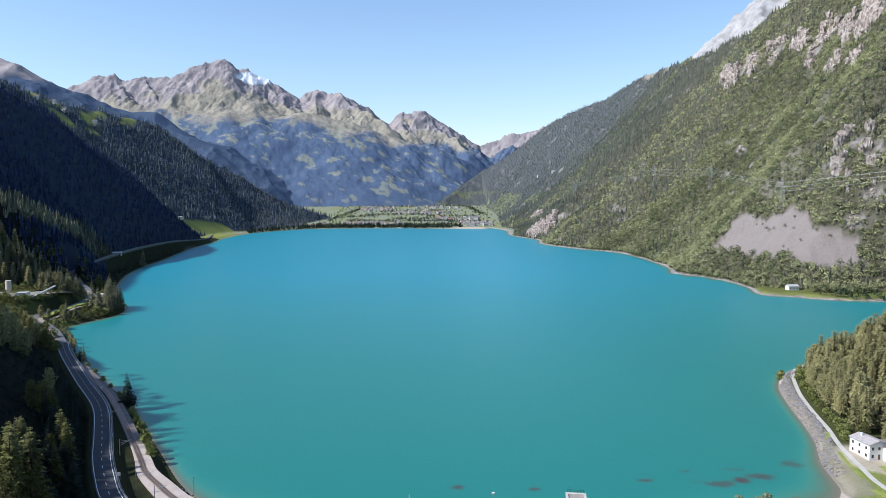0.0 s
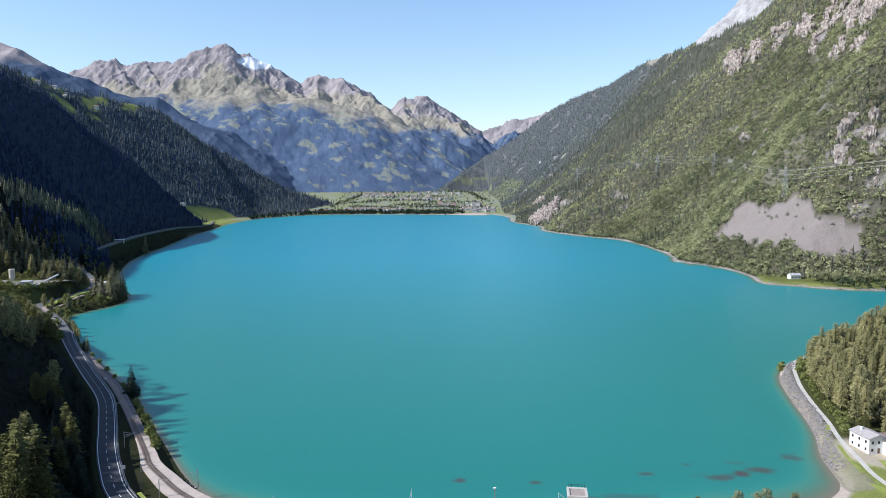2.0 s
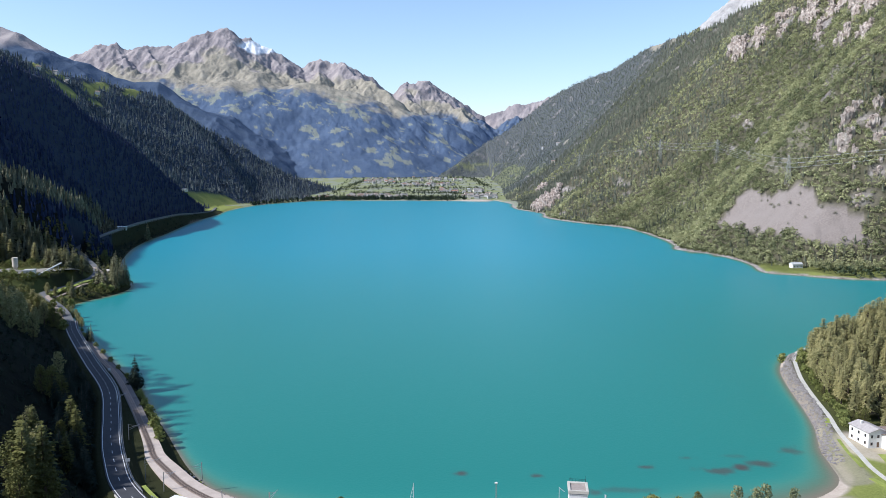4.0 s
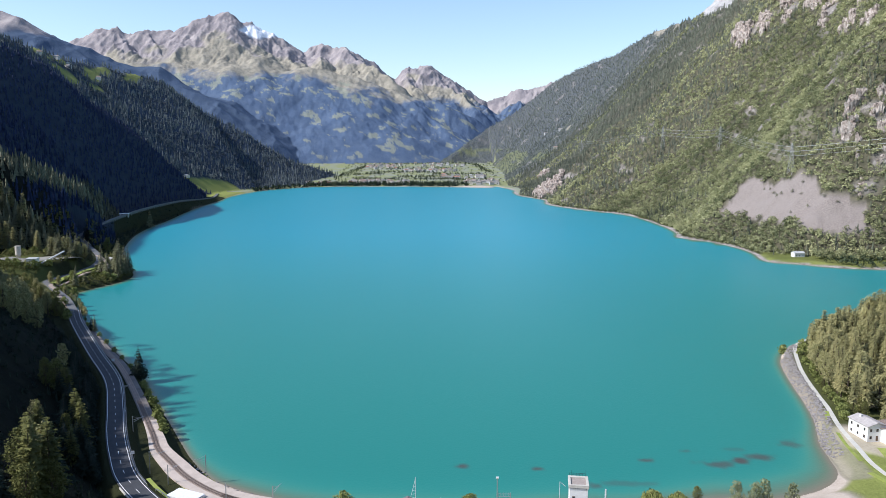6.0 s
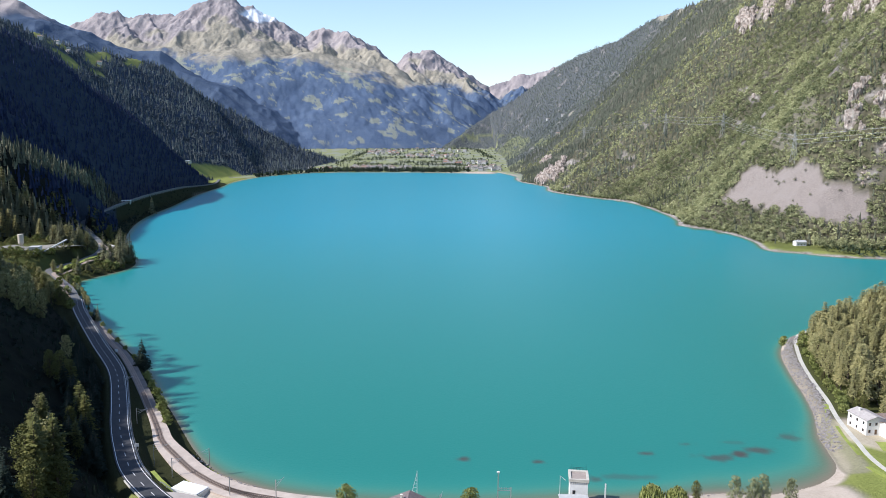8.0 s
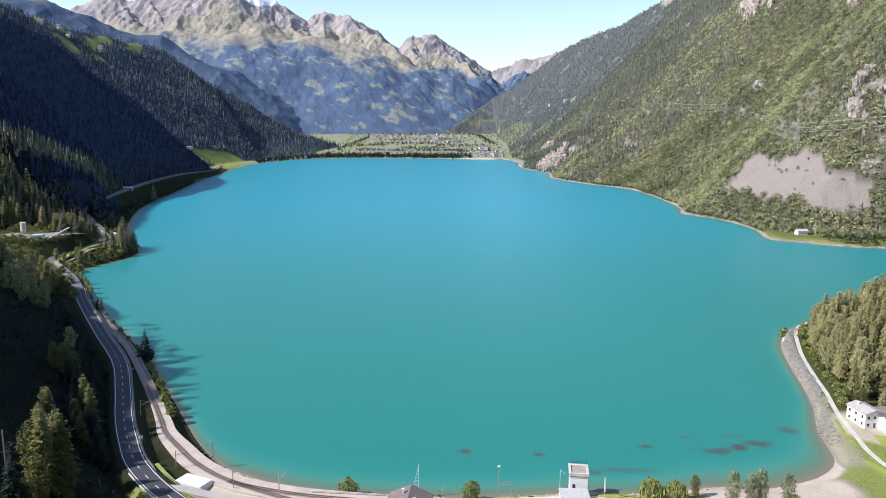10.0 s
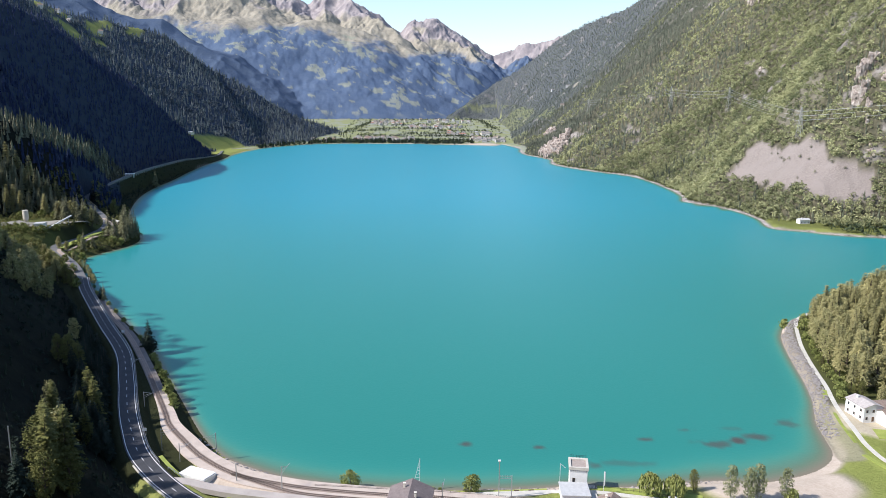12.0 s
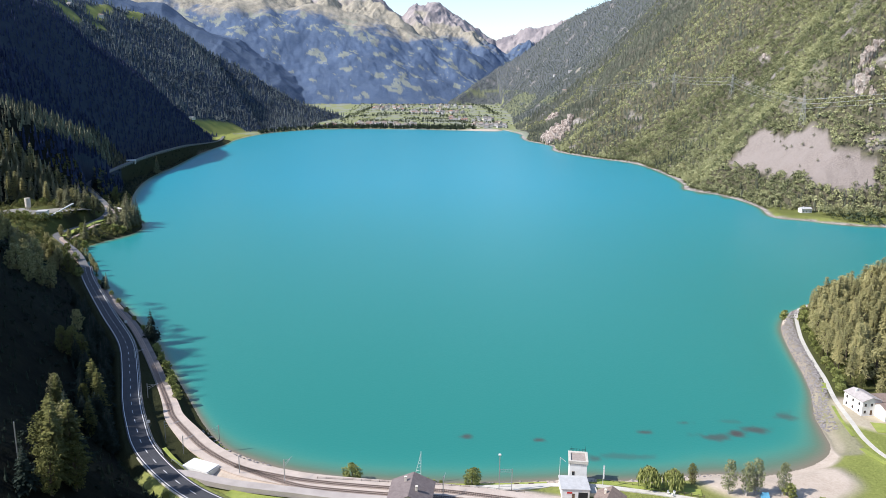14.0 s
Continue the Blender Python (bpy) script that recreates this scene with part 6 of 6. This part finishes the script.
for x0 in (-6, 0, 7):
    bm = bmesh.new()
    slab(bm, x0, x0 + 0.8, -3.5, 3.5, -4, 2.2)
    part("pier", bm, CONCRETE, gal)

# Small things in the park: white chairs, a blue tarpaulin, benches.
for x, y, turn in ((72.5, 226.8, 20), (74.3, 226.6, -30), (73.6, 225.2, 100)):
    chair = tagged(new("garden_chair"), "white plastic garden chair under the willow", "chair", "white garden chairs")
    chair.matrix_world = pose(x, y, level(x, y) + 0.35, 0, 0, turn) @ Matrix.Diagonal((1.3, 1.3, 1.3, 1))
    bm = bmesh.new()
    slab(bm, -0.28, 0.28, -0.28, 0.28, 0.42, 0.47, 0.01)
    part("seat", bm, PAINT, chair)
    bm = bmesh.new()
    slab(bm, -0.28, 0.28, 0.24, 0.30, 0.47, 0.95, 0.01)
    part("backrest", bm, PAINT, chair)
    for dx, dy in ((-0.24, -0.24), (0.24, -0.24), (-0.24, 0.24), (0.24, 0.24)):
        bm = bmesh.new()
        slab(bm, dx - 0.03, dx + 0.03, dy - 0.03, dy + 0.03, -0.05, 0.42)
        part("leg", bm, PAINT, chair)
BLUE = plain("blue_tarpaulin", (0.08, 0.30, 0.48), (0.16, 0.42, 0.60), 0.6, 1, 6, 0.3, 0.03)
tarp = tagged(new("tent"), "small blue tarpaulin tent by the beach", "tent")
tarp.matrix_world = pose(104.5, 226.4, level(104.5, 226.4))
bm = bmesh.new()
c = [bm.verts.new(p) for p in ((-1.4, -1.1, 0), (1.4, -1.1, 0), (1.4, 1.1, 0), (-1.4, 1.1, 0), (-1.1, 0, 1.7), (1.1, 0, 1.7))]
for f in ((0, 1, 5, 4), (2, 3, 4, 5), (1, 2, 5), (3, 0, 4), (0, 3, 2, 1)):
    bm.faces.new([c[i] for i in f])
part("canvas", bm, BLUE, tarp)
for x, y, turn in ((22, 231.8, 5), (27, 232.2, 8), (-26, 233.4, 0), (60, 236, -15)):
    bench = tagged(new("bench"), "dark timber park bench facing the lake", "bench", "benches by the lake")
    bench.matrix_world = pose(x, y, level(x, y) + 0.3, 0, 0, turn)
    bm = bmesh.new()
    slab(bm, -0.9, 0.9, -0.22, 0.22, 0.42, 0.48, 0.01)
    part("seat", bm, TIMBER, bench)
    bm = bmesh.new()
    slab(bm, -0.9, 0.9, -0.3, -0.24, 0.5, 0.95, 0.01)
    part("backrest", bm, TIMBER, bench)
    for dx in (-0.7, 0.7):
        bm = bmesh.new()
        slab(bm, dx - 0.05, dx + 0.05, -0.25, 0.2, -0.1, 0.42)
        part("leg", bm, CONCRETE, bench)

# Boulders along the water's edge.
stones = []
for seed in range(4):
    bm = bmesh.new()
    bmesh.ops.create_icosphere(bm, subdivisions=1, radius=1)
    rr = random.Random(seed)
    for v in bm.verts:
        v.co *= rr.uniform(0.7, 1.15)
        v.co.z *= 0.6
    me = bpy.data.meshes.new("boulder")
    bm.to_mesh(me)
    bm.free()
    me.materials.append(PALE_STONE)
    stones.append(me)
rr = random.Random(3)


pebbles = bmesh.new()


def boulders(line, count, spread, lo, hi, single=True):
    line = evenly(line, 1.0)
    side = sideways(line)
    spots = []
    for k in range(count):
        i = rr.randrange(len(line))
        o = rr.uniform(*spread)
        spots.append((line[i, 0] + side[i, 0] * o, line[i, 1] + side[i, 1] * o))
    zs = land(np.array([s[0] for s in spots]), np.array([s[1] for s in spots]))[0]
    for (x, y), z in zip(spots, zs):
        s = rr.uniform(lo, hi) * (0.6 + 0.4 * rr.random())
        m = pose(x, y, max(z, -0.1) + 0.1 * s, rr.uniform(-15, 15), rr.uniform(-15, 15), rr.uniform(0, 360)) @ Matrix.Diagonal((s, s * rr.uniform(0.7, 1.3), s, 1))
        if single:
            ob = tagged(new("boulder", rr.choice(stones)), "pale grey boulder on the lake shore", "boulder", "boulders along the shore")
            ob.matrix_world = m
        else:
            made = bmesh.ops.create_icosphere(pebbles, subdivisions=1, radius=1, matrix=m @ Matrix.Diagonal((1, 1, 0.6, 1)))
            for v in made["verts"]:
                v.co += Vector((rr.uniform(-1, 1), rr.uniform(-1, 1), rr.uniform(-1, 1))) * s * 0.15


edge = np.array([(x, y, 0.0) for x, y in SHORE_SOUTH])
boulders(edge[0:5], 80, (0.2, 3.0), 0.35, 0.9)
boulders(edge[4:10], 90, (0.0, 1.6), 0.3, 0.75)
boulders(edge[9:13], 50, (0.2, 2.0), 0.3, 0.7)
boulders(edge[17:24], 75, (0.3, 5.5), 0.6, 1.2)
boulders(edge[17:24], 1000, (0.2, 5.6), 0.35, 0.95, False)
boulders(edge[0:14], 160, (0.0, 2.4), 0.2, 0.5, False)
ob = part("shore_stones", pebbles, PALE_STONE, None)
tagged(ob, "grey rubble stones along the shore", "stones", kind="stuff")
# ---- the village and the plain at the far end ----
def far_house(label, w, d, h, rise, wall, roof):
    house = tagged(new("house"), label, "house", "houses of the village")
    bm = bmesh.new()
    c = [bm.verts.new(p) for p in ((-w / 2, -d / 2, -2), (w / 2, -d / 2, -2), (w / 2, d / 2, -2), (-w / 2, d / 2, -2), (-w / 2, -d / 2, h), (w / 2, -d / 2, h), (w / 2, d / 2, h), (-w / 2, d / 2, h), (0, -d / 2, h + rise), (0, d / 2, h + rise))]
    for f in ((0, 1, 5, 8, 4), (2, 3, 7, 9, 6), (1, 2, 6, 5), (3, 0, 4, 7), (0, 3, 2, 1), (4, 8, 9, 7), (5, 6, 9, 8)):
        bm.faces.new([c[i] for i in f])
    part("wall", bm, wall, house)
    bm = bmesh.new()
    for s in (-1, 1):
        beam(bm, (s * (w / 4 + 0.15), -d / 2 - 0.6, h + rise / 2 + 0.2), (s * (w / 4 + 0.15), d / 2 + 0.6, h + rise / 2 + 0.2), 0.3)
        pts = [(0, -d / 2 - 0.6, h + rise + 0.1), (s * (w / 2 + 0.6), -d / 2 - 0.6, h - 0.15), (s * (w / 2 + 0.6), d / 2 + 0.6, h - 0.15), (0, d / 2 + 0.6, h + rise + 0.1)]
        top, low = [bm.verts.new((a, b, q + 0.3)) for a, b, q in pts], [bm.verts.new(p) for p in pts]
        bm.faces.new(top)
        bm.faces.new(low[::-1])
        for k in range(4):
            bm.faces.new((low[k], low[(k + 1) % 4], top[(k + 1) % 4], top[k]))
    bmesh.ops.recalc_face_normals(bm, faces=bm.faces)
    part("roof", bm, roof, house)
    for k in range(3):
        bm = bmesh.new()
        slab(bm, (k - 1) * w / 3.4 - 0.6, (k - 1) * w / 3.4 + 0.6, -d / 2 - 0.04, -d / 2 + 0.04, h * 0.5, h * 0.5 + 1.5)
        part("window", bm, GLASS, house)
    return house


VILLAGE_WHITE = plain("village_render", (0.40, 0.39, 0.385), (0.56, 0.55, 0.54), 0.85, 0.5, 6, 0.2, 0.02)
HOUSES = [far_house("white village house with a grey roof", 11, 14, 7, 2.6, VILLAGE_WHITE, SLATE), far_house("cream village house with a brown roof", 10, 12, 8, 2.8, CREAM, BROWN_ROOF),
          far_house("white village house with a red tiled roof", 12, 12, 6.5, 2.6, VILLAGE_WHITE, RED_ROOF), far_house("tall white lakeside hotel with a flat grey roof", 26, 14, 13, 1.2, VILLAGE_WHITE, SLATE),
          far_house("low pale shed with a light roof", 22, 10, 4.5, 1.4, CREAM, PALE_ROOF)]
r = random.Random(11)
spots = []


def settle(count, x0, x1, y0, y1, sorts, gap=17):
    tries = 0
    while count and tries < 4000:
        tries += 1
        x, y = r.uniform(x0, x1), r.uniform(y0, y1)
        if all(math.hypot(x - a, y - b) > gap for a, b, s in spots):
            spots.append((x, y, r.choice(sorts)))
            count -= 1


settle(34, -330, -130, 2435, 2540, (0, 1, 2, 0))
settle(3, -290, -170, 2430, 2470, (3,), 26)
settle(8, -470, -380, 2360, 2480, (0, 1, 2))
settle(24, 55, 170, 2445, 2560, (0, 0, 1, 4))
settle(22, -30, 130, 2640, 2760, (0, 0, 2, 4))
settle(26, -190, 40, 2900, 3010, (0, 1, 0, 2))
settle(30, -340, -200, 3020, 3240, (0, 1, 2), 15)
settle(14, -150, 60, 3080, 3300, (0, 1))
settle(3, 330, 480, 2400, 3000, (0, 1), 60)
settle(5, -1080, -1000, 1990, 2180, (0, 1), 24)
spots += [(-668, 1900, 4)]
heights = land(np.array([s[0] for s in spots]), np.array([s[1] for s in spots]))[0]
for (x, y, k), z in zip(spots, heights):
    copy_thing(HOUSES[k], pose(x, y, z, 0, 0, r.choice((0, 90, 20, 70, -15, 110))))
for house in HOUSES:
    for ob in (*house.children_recursive, house):
        bpy.data.objects.remove(ob)


def tree_row(points, gap, wide, tall, broad, words):
    line = evenly([(x, y, 0) for x, y in points], gap)
    k = len(line)
    x, y = line[:, 0] + rng.normal(0, wide, k), line[:, 1] + rng.normal(0, wide, k)
    z, kk, s, f = land(x, y)
    ok = s > 2
    h = tall * rng.uniform(0.6, 1.25, k)
    tint = np.clip(rng.normal(0.4, 0.2, k), 0, 1)
    cone_here = rng.uniform(0, 1, k) > broad
    for flag, templates, material, w, name in ((cone_here & ok, SMALL_CONE, NEEDLE, 0.45, "conifer_row"), (~cone_here & ok, SMALL_BROAD, PLAIN_LEAF, 0.95, "tree_row")):
        if flag.any():
            grove(name, words, np.stack([x, y, z - 0.5], 1)[flag], h[flag], h[flag] * w, tint[flag], templates, material, "tree row")


PLAIN_LEAF = foliage("lowland_leaves", (0.020, 0.032, 0.020), (0.075, 0.092, 0.048))
tree_row([(-545, 2080), (-505, 2210), (-432, 2335), (-330, 2378), (-153, 2402), (-60, 2388), (20, 2378)], 1.5, 6, 11, 0.5, "trees along the village shore")
tree_row([(-440, 2350), (-330, 2392), (-153, 2416), (-40, 2405), (60, 2400)], 2.2, 8, 15, 0.7, "trees behind the village shore")
tree_row([(-400, 2620), (-385, 2800), (-352, 3130), (-215, 3290), (-20, 3335), (60, 3430), (112, 3290), (150, 2900)], 5.0, 9, 9, 0.7, "trees along the foot of the mountains")
for a, b, c, d, n_gap in ((-120, 2600, 40, 2610, 5), (-180, 2680, 10, 2700, 6), (-60, 2790, 130, 2800, 6), (-330, 2600, -160, 2590, 7), (-300, 2860, -60, 2880, 7), (-360, 2760, -250, 2800, 6), (20, 2570, 140, 2590, 7), (-250, 3020, 20, 3060, 9), (-20, 2470, 60, 2480, 6)):
    tree_row([(a, b), ((a + c) / 2, (b + d) / 2 + 8), (c, d)], n_gap * 0.6, 4, 10, 0.8, "row of trees across the plain")
x, y, z, k, s, f, q = scatter(-420, 180, 2420, 3330, 22)
ok = (k == 0) & (rng.uniform(0, 1, x.shape) < 0.45) & (s > 6)
grove("plain_trees", "scattered trees among the village houses", np.stack([x, y, z - 0.4], 1)[ok], rng.uniform(5, 11, ok.sum()), rng.uniform(5, 9, ok.sum()), rng.uniform(0.2, 0.8, ok.sum()), SMALL_BROAD, PLAIN_LEAF, "trees")
# Scrub on the near edges of the eastern shore, and the wood behind the bay cottage.
x, y, z, k, s, f, q = scatter(330, 620, 740, 1000, 6.0)
ok = (k == 0) & (s > 26) & (y > 800 - (x - 400) * 0.1) & (np.hypot(x - 389, y - 822) > 15)
grove("bay_wood", "dense green trees behind the bay meadow", np.stack([x, y, z - 0.4], 1)[ok], rng.uniform(9, 15, ok.sum()), rng.uniform(8, 12, ok.sum()), rng.uniform(0.0, 0.6, ok.sum()), BROAD_KINDS, WOODS, "trees")
tree_row([(402, 776), (436, 768), (470, 760), (500, 744), (528, 700)], 3.5, 4, 10, 0.8, "dark trees along the bay meadow")
x, y, z, k, s, f, q = scatter(384, 520, 820, 1110, 15)
ok = (q["scree"] > 0.6) & (rng.uniform(0, 1, x.shape) < 0.3)
grove("scree_bushes", "scattered dark bushes on the grey scree", np.stack([x, y, z - 0.4], 1)[ok], rng.uniform(2.5, 7, ok.sum()), rng.uniform(3, 7, ok.sum()), rng.uniform(0.0, 0.4, ok.sum()), BROAD_KINDS, SPUR_DIM, "bushes")

# ---- the power line across the sunny side ----
PYLON_STEEL = plain("pylon_steel", (0.34, 0.33, 0.31), (0.48, 0.47, 0.44), 0.6, 1, 6, 0.1, 0.01, 0.1)


def pylon(x, y, height, turn):
    p = tagged(new("pylon"), "grey lattice pylon of a high-voltage line", "pylon", "pylons on the mountainside")
    z = level(x, y)
    p.matrix_world = pose(x, y, z, 0, 0, turn)
    bm = bmesh.new()
    corner = [(-1, -1), (1, -1), (1, 1), (-1, 1)]
    levels_up = [0, 0.2, 0.4, 0.58, 0.74, 0.88, 1.0]
    span = [3.4 - 2.9 * f for f in levels_up]
    for k, (a, b) in enumerate(corner):
        for i in range(6):
            f, g = levels_up[i] * height, levels_up[i + 1] * height
            beam(bm, (a * span[i], b * span[i], f - (1 if i == 0 else 0)), (a * span[i + 1], b * span[i + 1], g), 0.26)
            c, d = corner[(k + 1) % 4]
            beam(bm, (a * span[i], b * span[i], f), (c * span[i + 1], d * span[i + 1], g), 0.1)
            beam(bm, (c * span[i], d * span[i], f), (a * span[i + 1], b * span[i + 1], g), 0.1)
    part("lattice", bm, PYLON_STEEL, p)
    tips = []
    for f, reach_out in ((0.62, 8.5), (0.76, 7.0), (0.9, 5.5)):
        bm = bmesh.new()
        for s in (-1, 1):
            beam(bm, (0, 0, f * height), (s * reach_out, 0, f * height + 0.4), 0.3)
            beam(bm, (0, 0, f * height + 2.2), (s * reach_out, 0, f * height + 0.4), 0.2)
            tips.append(p.matrix_world @ Vector((s * reach_out, 0, f * height - 1.2)))
        part("crossarm", bm, PYLON_STEEL, p)
    return tips


lines_up = [pylon(620, 740, 40, 60), pylon(443, 976, 40, 40), pylon(488, 1363, 44, 20), pylon(437, 1547, 42, 10), pylon(360, 2050, 42, 10)]
wire_steel = plain("cable", (0.5, 0.5, 0.5), (0.66, 0.66, 0.66), 0.45, 1, 6, 0.0, 0.01, 0.3)
for a, b in zip(lines_up, lines_up[1:]):
    for p, q in zip(a, b):
        pts = [p.lerp(q, k / 12) - Vector((0, 0, 14 * (k / 12) * (1 - k / 12))) for k in range(13)]
        tagged(part("power_cable", tube(bmesh.new(), pts, [0.085] * 13, 4), wire_steel, None), "thin grey power cable between the pylons", "cable", "cables of the power line")
# ---- crags standing out of the sunny woods ----
CRAG_STONE = bpy.data.materials.new("crag_stone")
t, n, b = nodes_of(CRAG_STONE)
crack = noise_tex(t, 0.22, 10, 0.75, None, (1, 1, 0.5))
col = ramp(t, crack, (0.37, (0.06, 0.048, 0.04)), (0.44, (0.28, 0.225, 0.19)), (0.55, (0.46, 0.39, 0.335)), (0.68, (0.64, 0.565, 0.495)))
link(t, col, b.inputs["Base Color"])
b.inputs["Roughness"].default_value, b.inputs["Specular IOR Level"].default_value = 0.9, 0.2
bumped(t, b, noise_tex(t, 0.5, 8, 0.7), 0.9, 1.2)


def crag(x, y, long, tall, seed):
    """Broken blocks standing one above the other out of the slope."""
    r = random.Random(seed)
    rock = tagged(new("crag"), "broken pinkish-grey rock outcrop among the trees", "rock", "crags on the mountainside")
    rock.matrix_world = pose(x, y, level(x, y))
    count = max(5, int(long / 2.6))
    up = [r.uniform(-1, 1) * tall for k in range(count)]
    xs = np.array([0.75 * u + r.uniform(-0.2, 0.2) * long for u in up])
    ys = np.array([1.1 * u + r.uniform(-0.6, 0.6) * long for u in up])
    zs = land(xs + x, ys + y)[0] - level(x, y)
    for cx, cy, cz in zip(xs, ys, zs):
        size = Vector((r.uniform(0.26, 0.42) * tall, r.uniform(0.2, 0.36) * long, r.uniform(0.45, 0.8) * tall))
        bm = bmesh.new()
        made = bmesh.ops.create_icosphere(bm, subdivisions=3, radius=1)
        shift = Vector((r.uniform(0, 99), r.uniform(0, 99), r.uniform(0, 99)))
        for v in made["verts"]:
            p = v.co.copy()
            p = p / max(abs(p.x), abs(p.y), abs(p.z)) ** 0.6
            q = noise.cell_vector(p * 2.6 + shift)
            w = noise.fractal(p * 2.2 + shift, 0.7, 2.1, 5)
            p = p * (0.85 + 0.26 * w) + (q - Vector((0.5, 0.5, 0.5))) * 0.34
            v.co = Vector((p.x * size.x, p.y * size.y, p.z * size.z))
        block = part("block", bm, CRAG_STONE, rock)
        block.location = (cx - 0.1 * tall, cy, cz)
        block.rotation_euler = (r.uniform(-0.2, 0.2), r.uniform(-0.25, 0.1), r.uniform(-0.5, 0.5))


for k, (x, y, z, long, tall) in enumerate([(621, 1644, 359, 40, 14), (652, 1602, 388, 28, 11), (678, 1554, 402, 30, 11), (681, 1439, 402, 30, 12), (667, 1366, 362, 18, 11), (701, 1374, 399, 30, 11), (681, 1280, 388, 26, 15), (682, 1215, 392, 34, 17)]
        + [(637, 1227, 323, 18, 12), (618, 1127, 314, 20, 12), (505, 945, 165, 17, 24), (523, 917, 157, 16, 17), (494, 914, 133, 8, 7), (509, 886, 112, 9, 7), (483, 878, 79, 11, 5), (544, 1376, 191, 11, 6), (554, 1302, 196, 10, 5)]
        + [(285, 2268, 39, 40, 14), (232, 1895, 22, 40, 20), (252, 1876, 34, 46, 26), (236, 1850, 24, 34, 18), (272, 1866, 52, 34, 20), (262, 1830, 30, 26, 14), (368, 1537, 56, 8, 4), (370, 1652, 102, 9, 4)]):
    crag(x, y, long * (1.25 if z > 300 else 1), tall * (1.35 if z > 300 else 1), k)
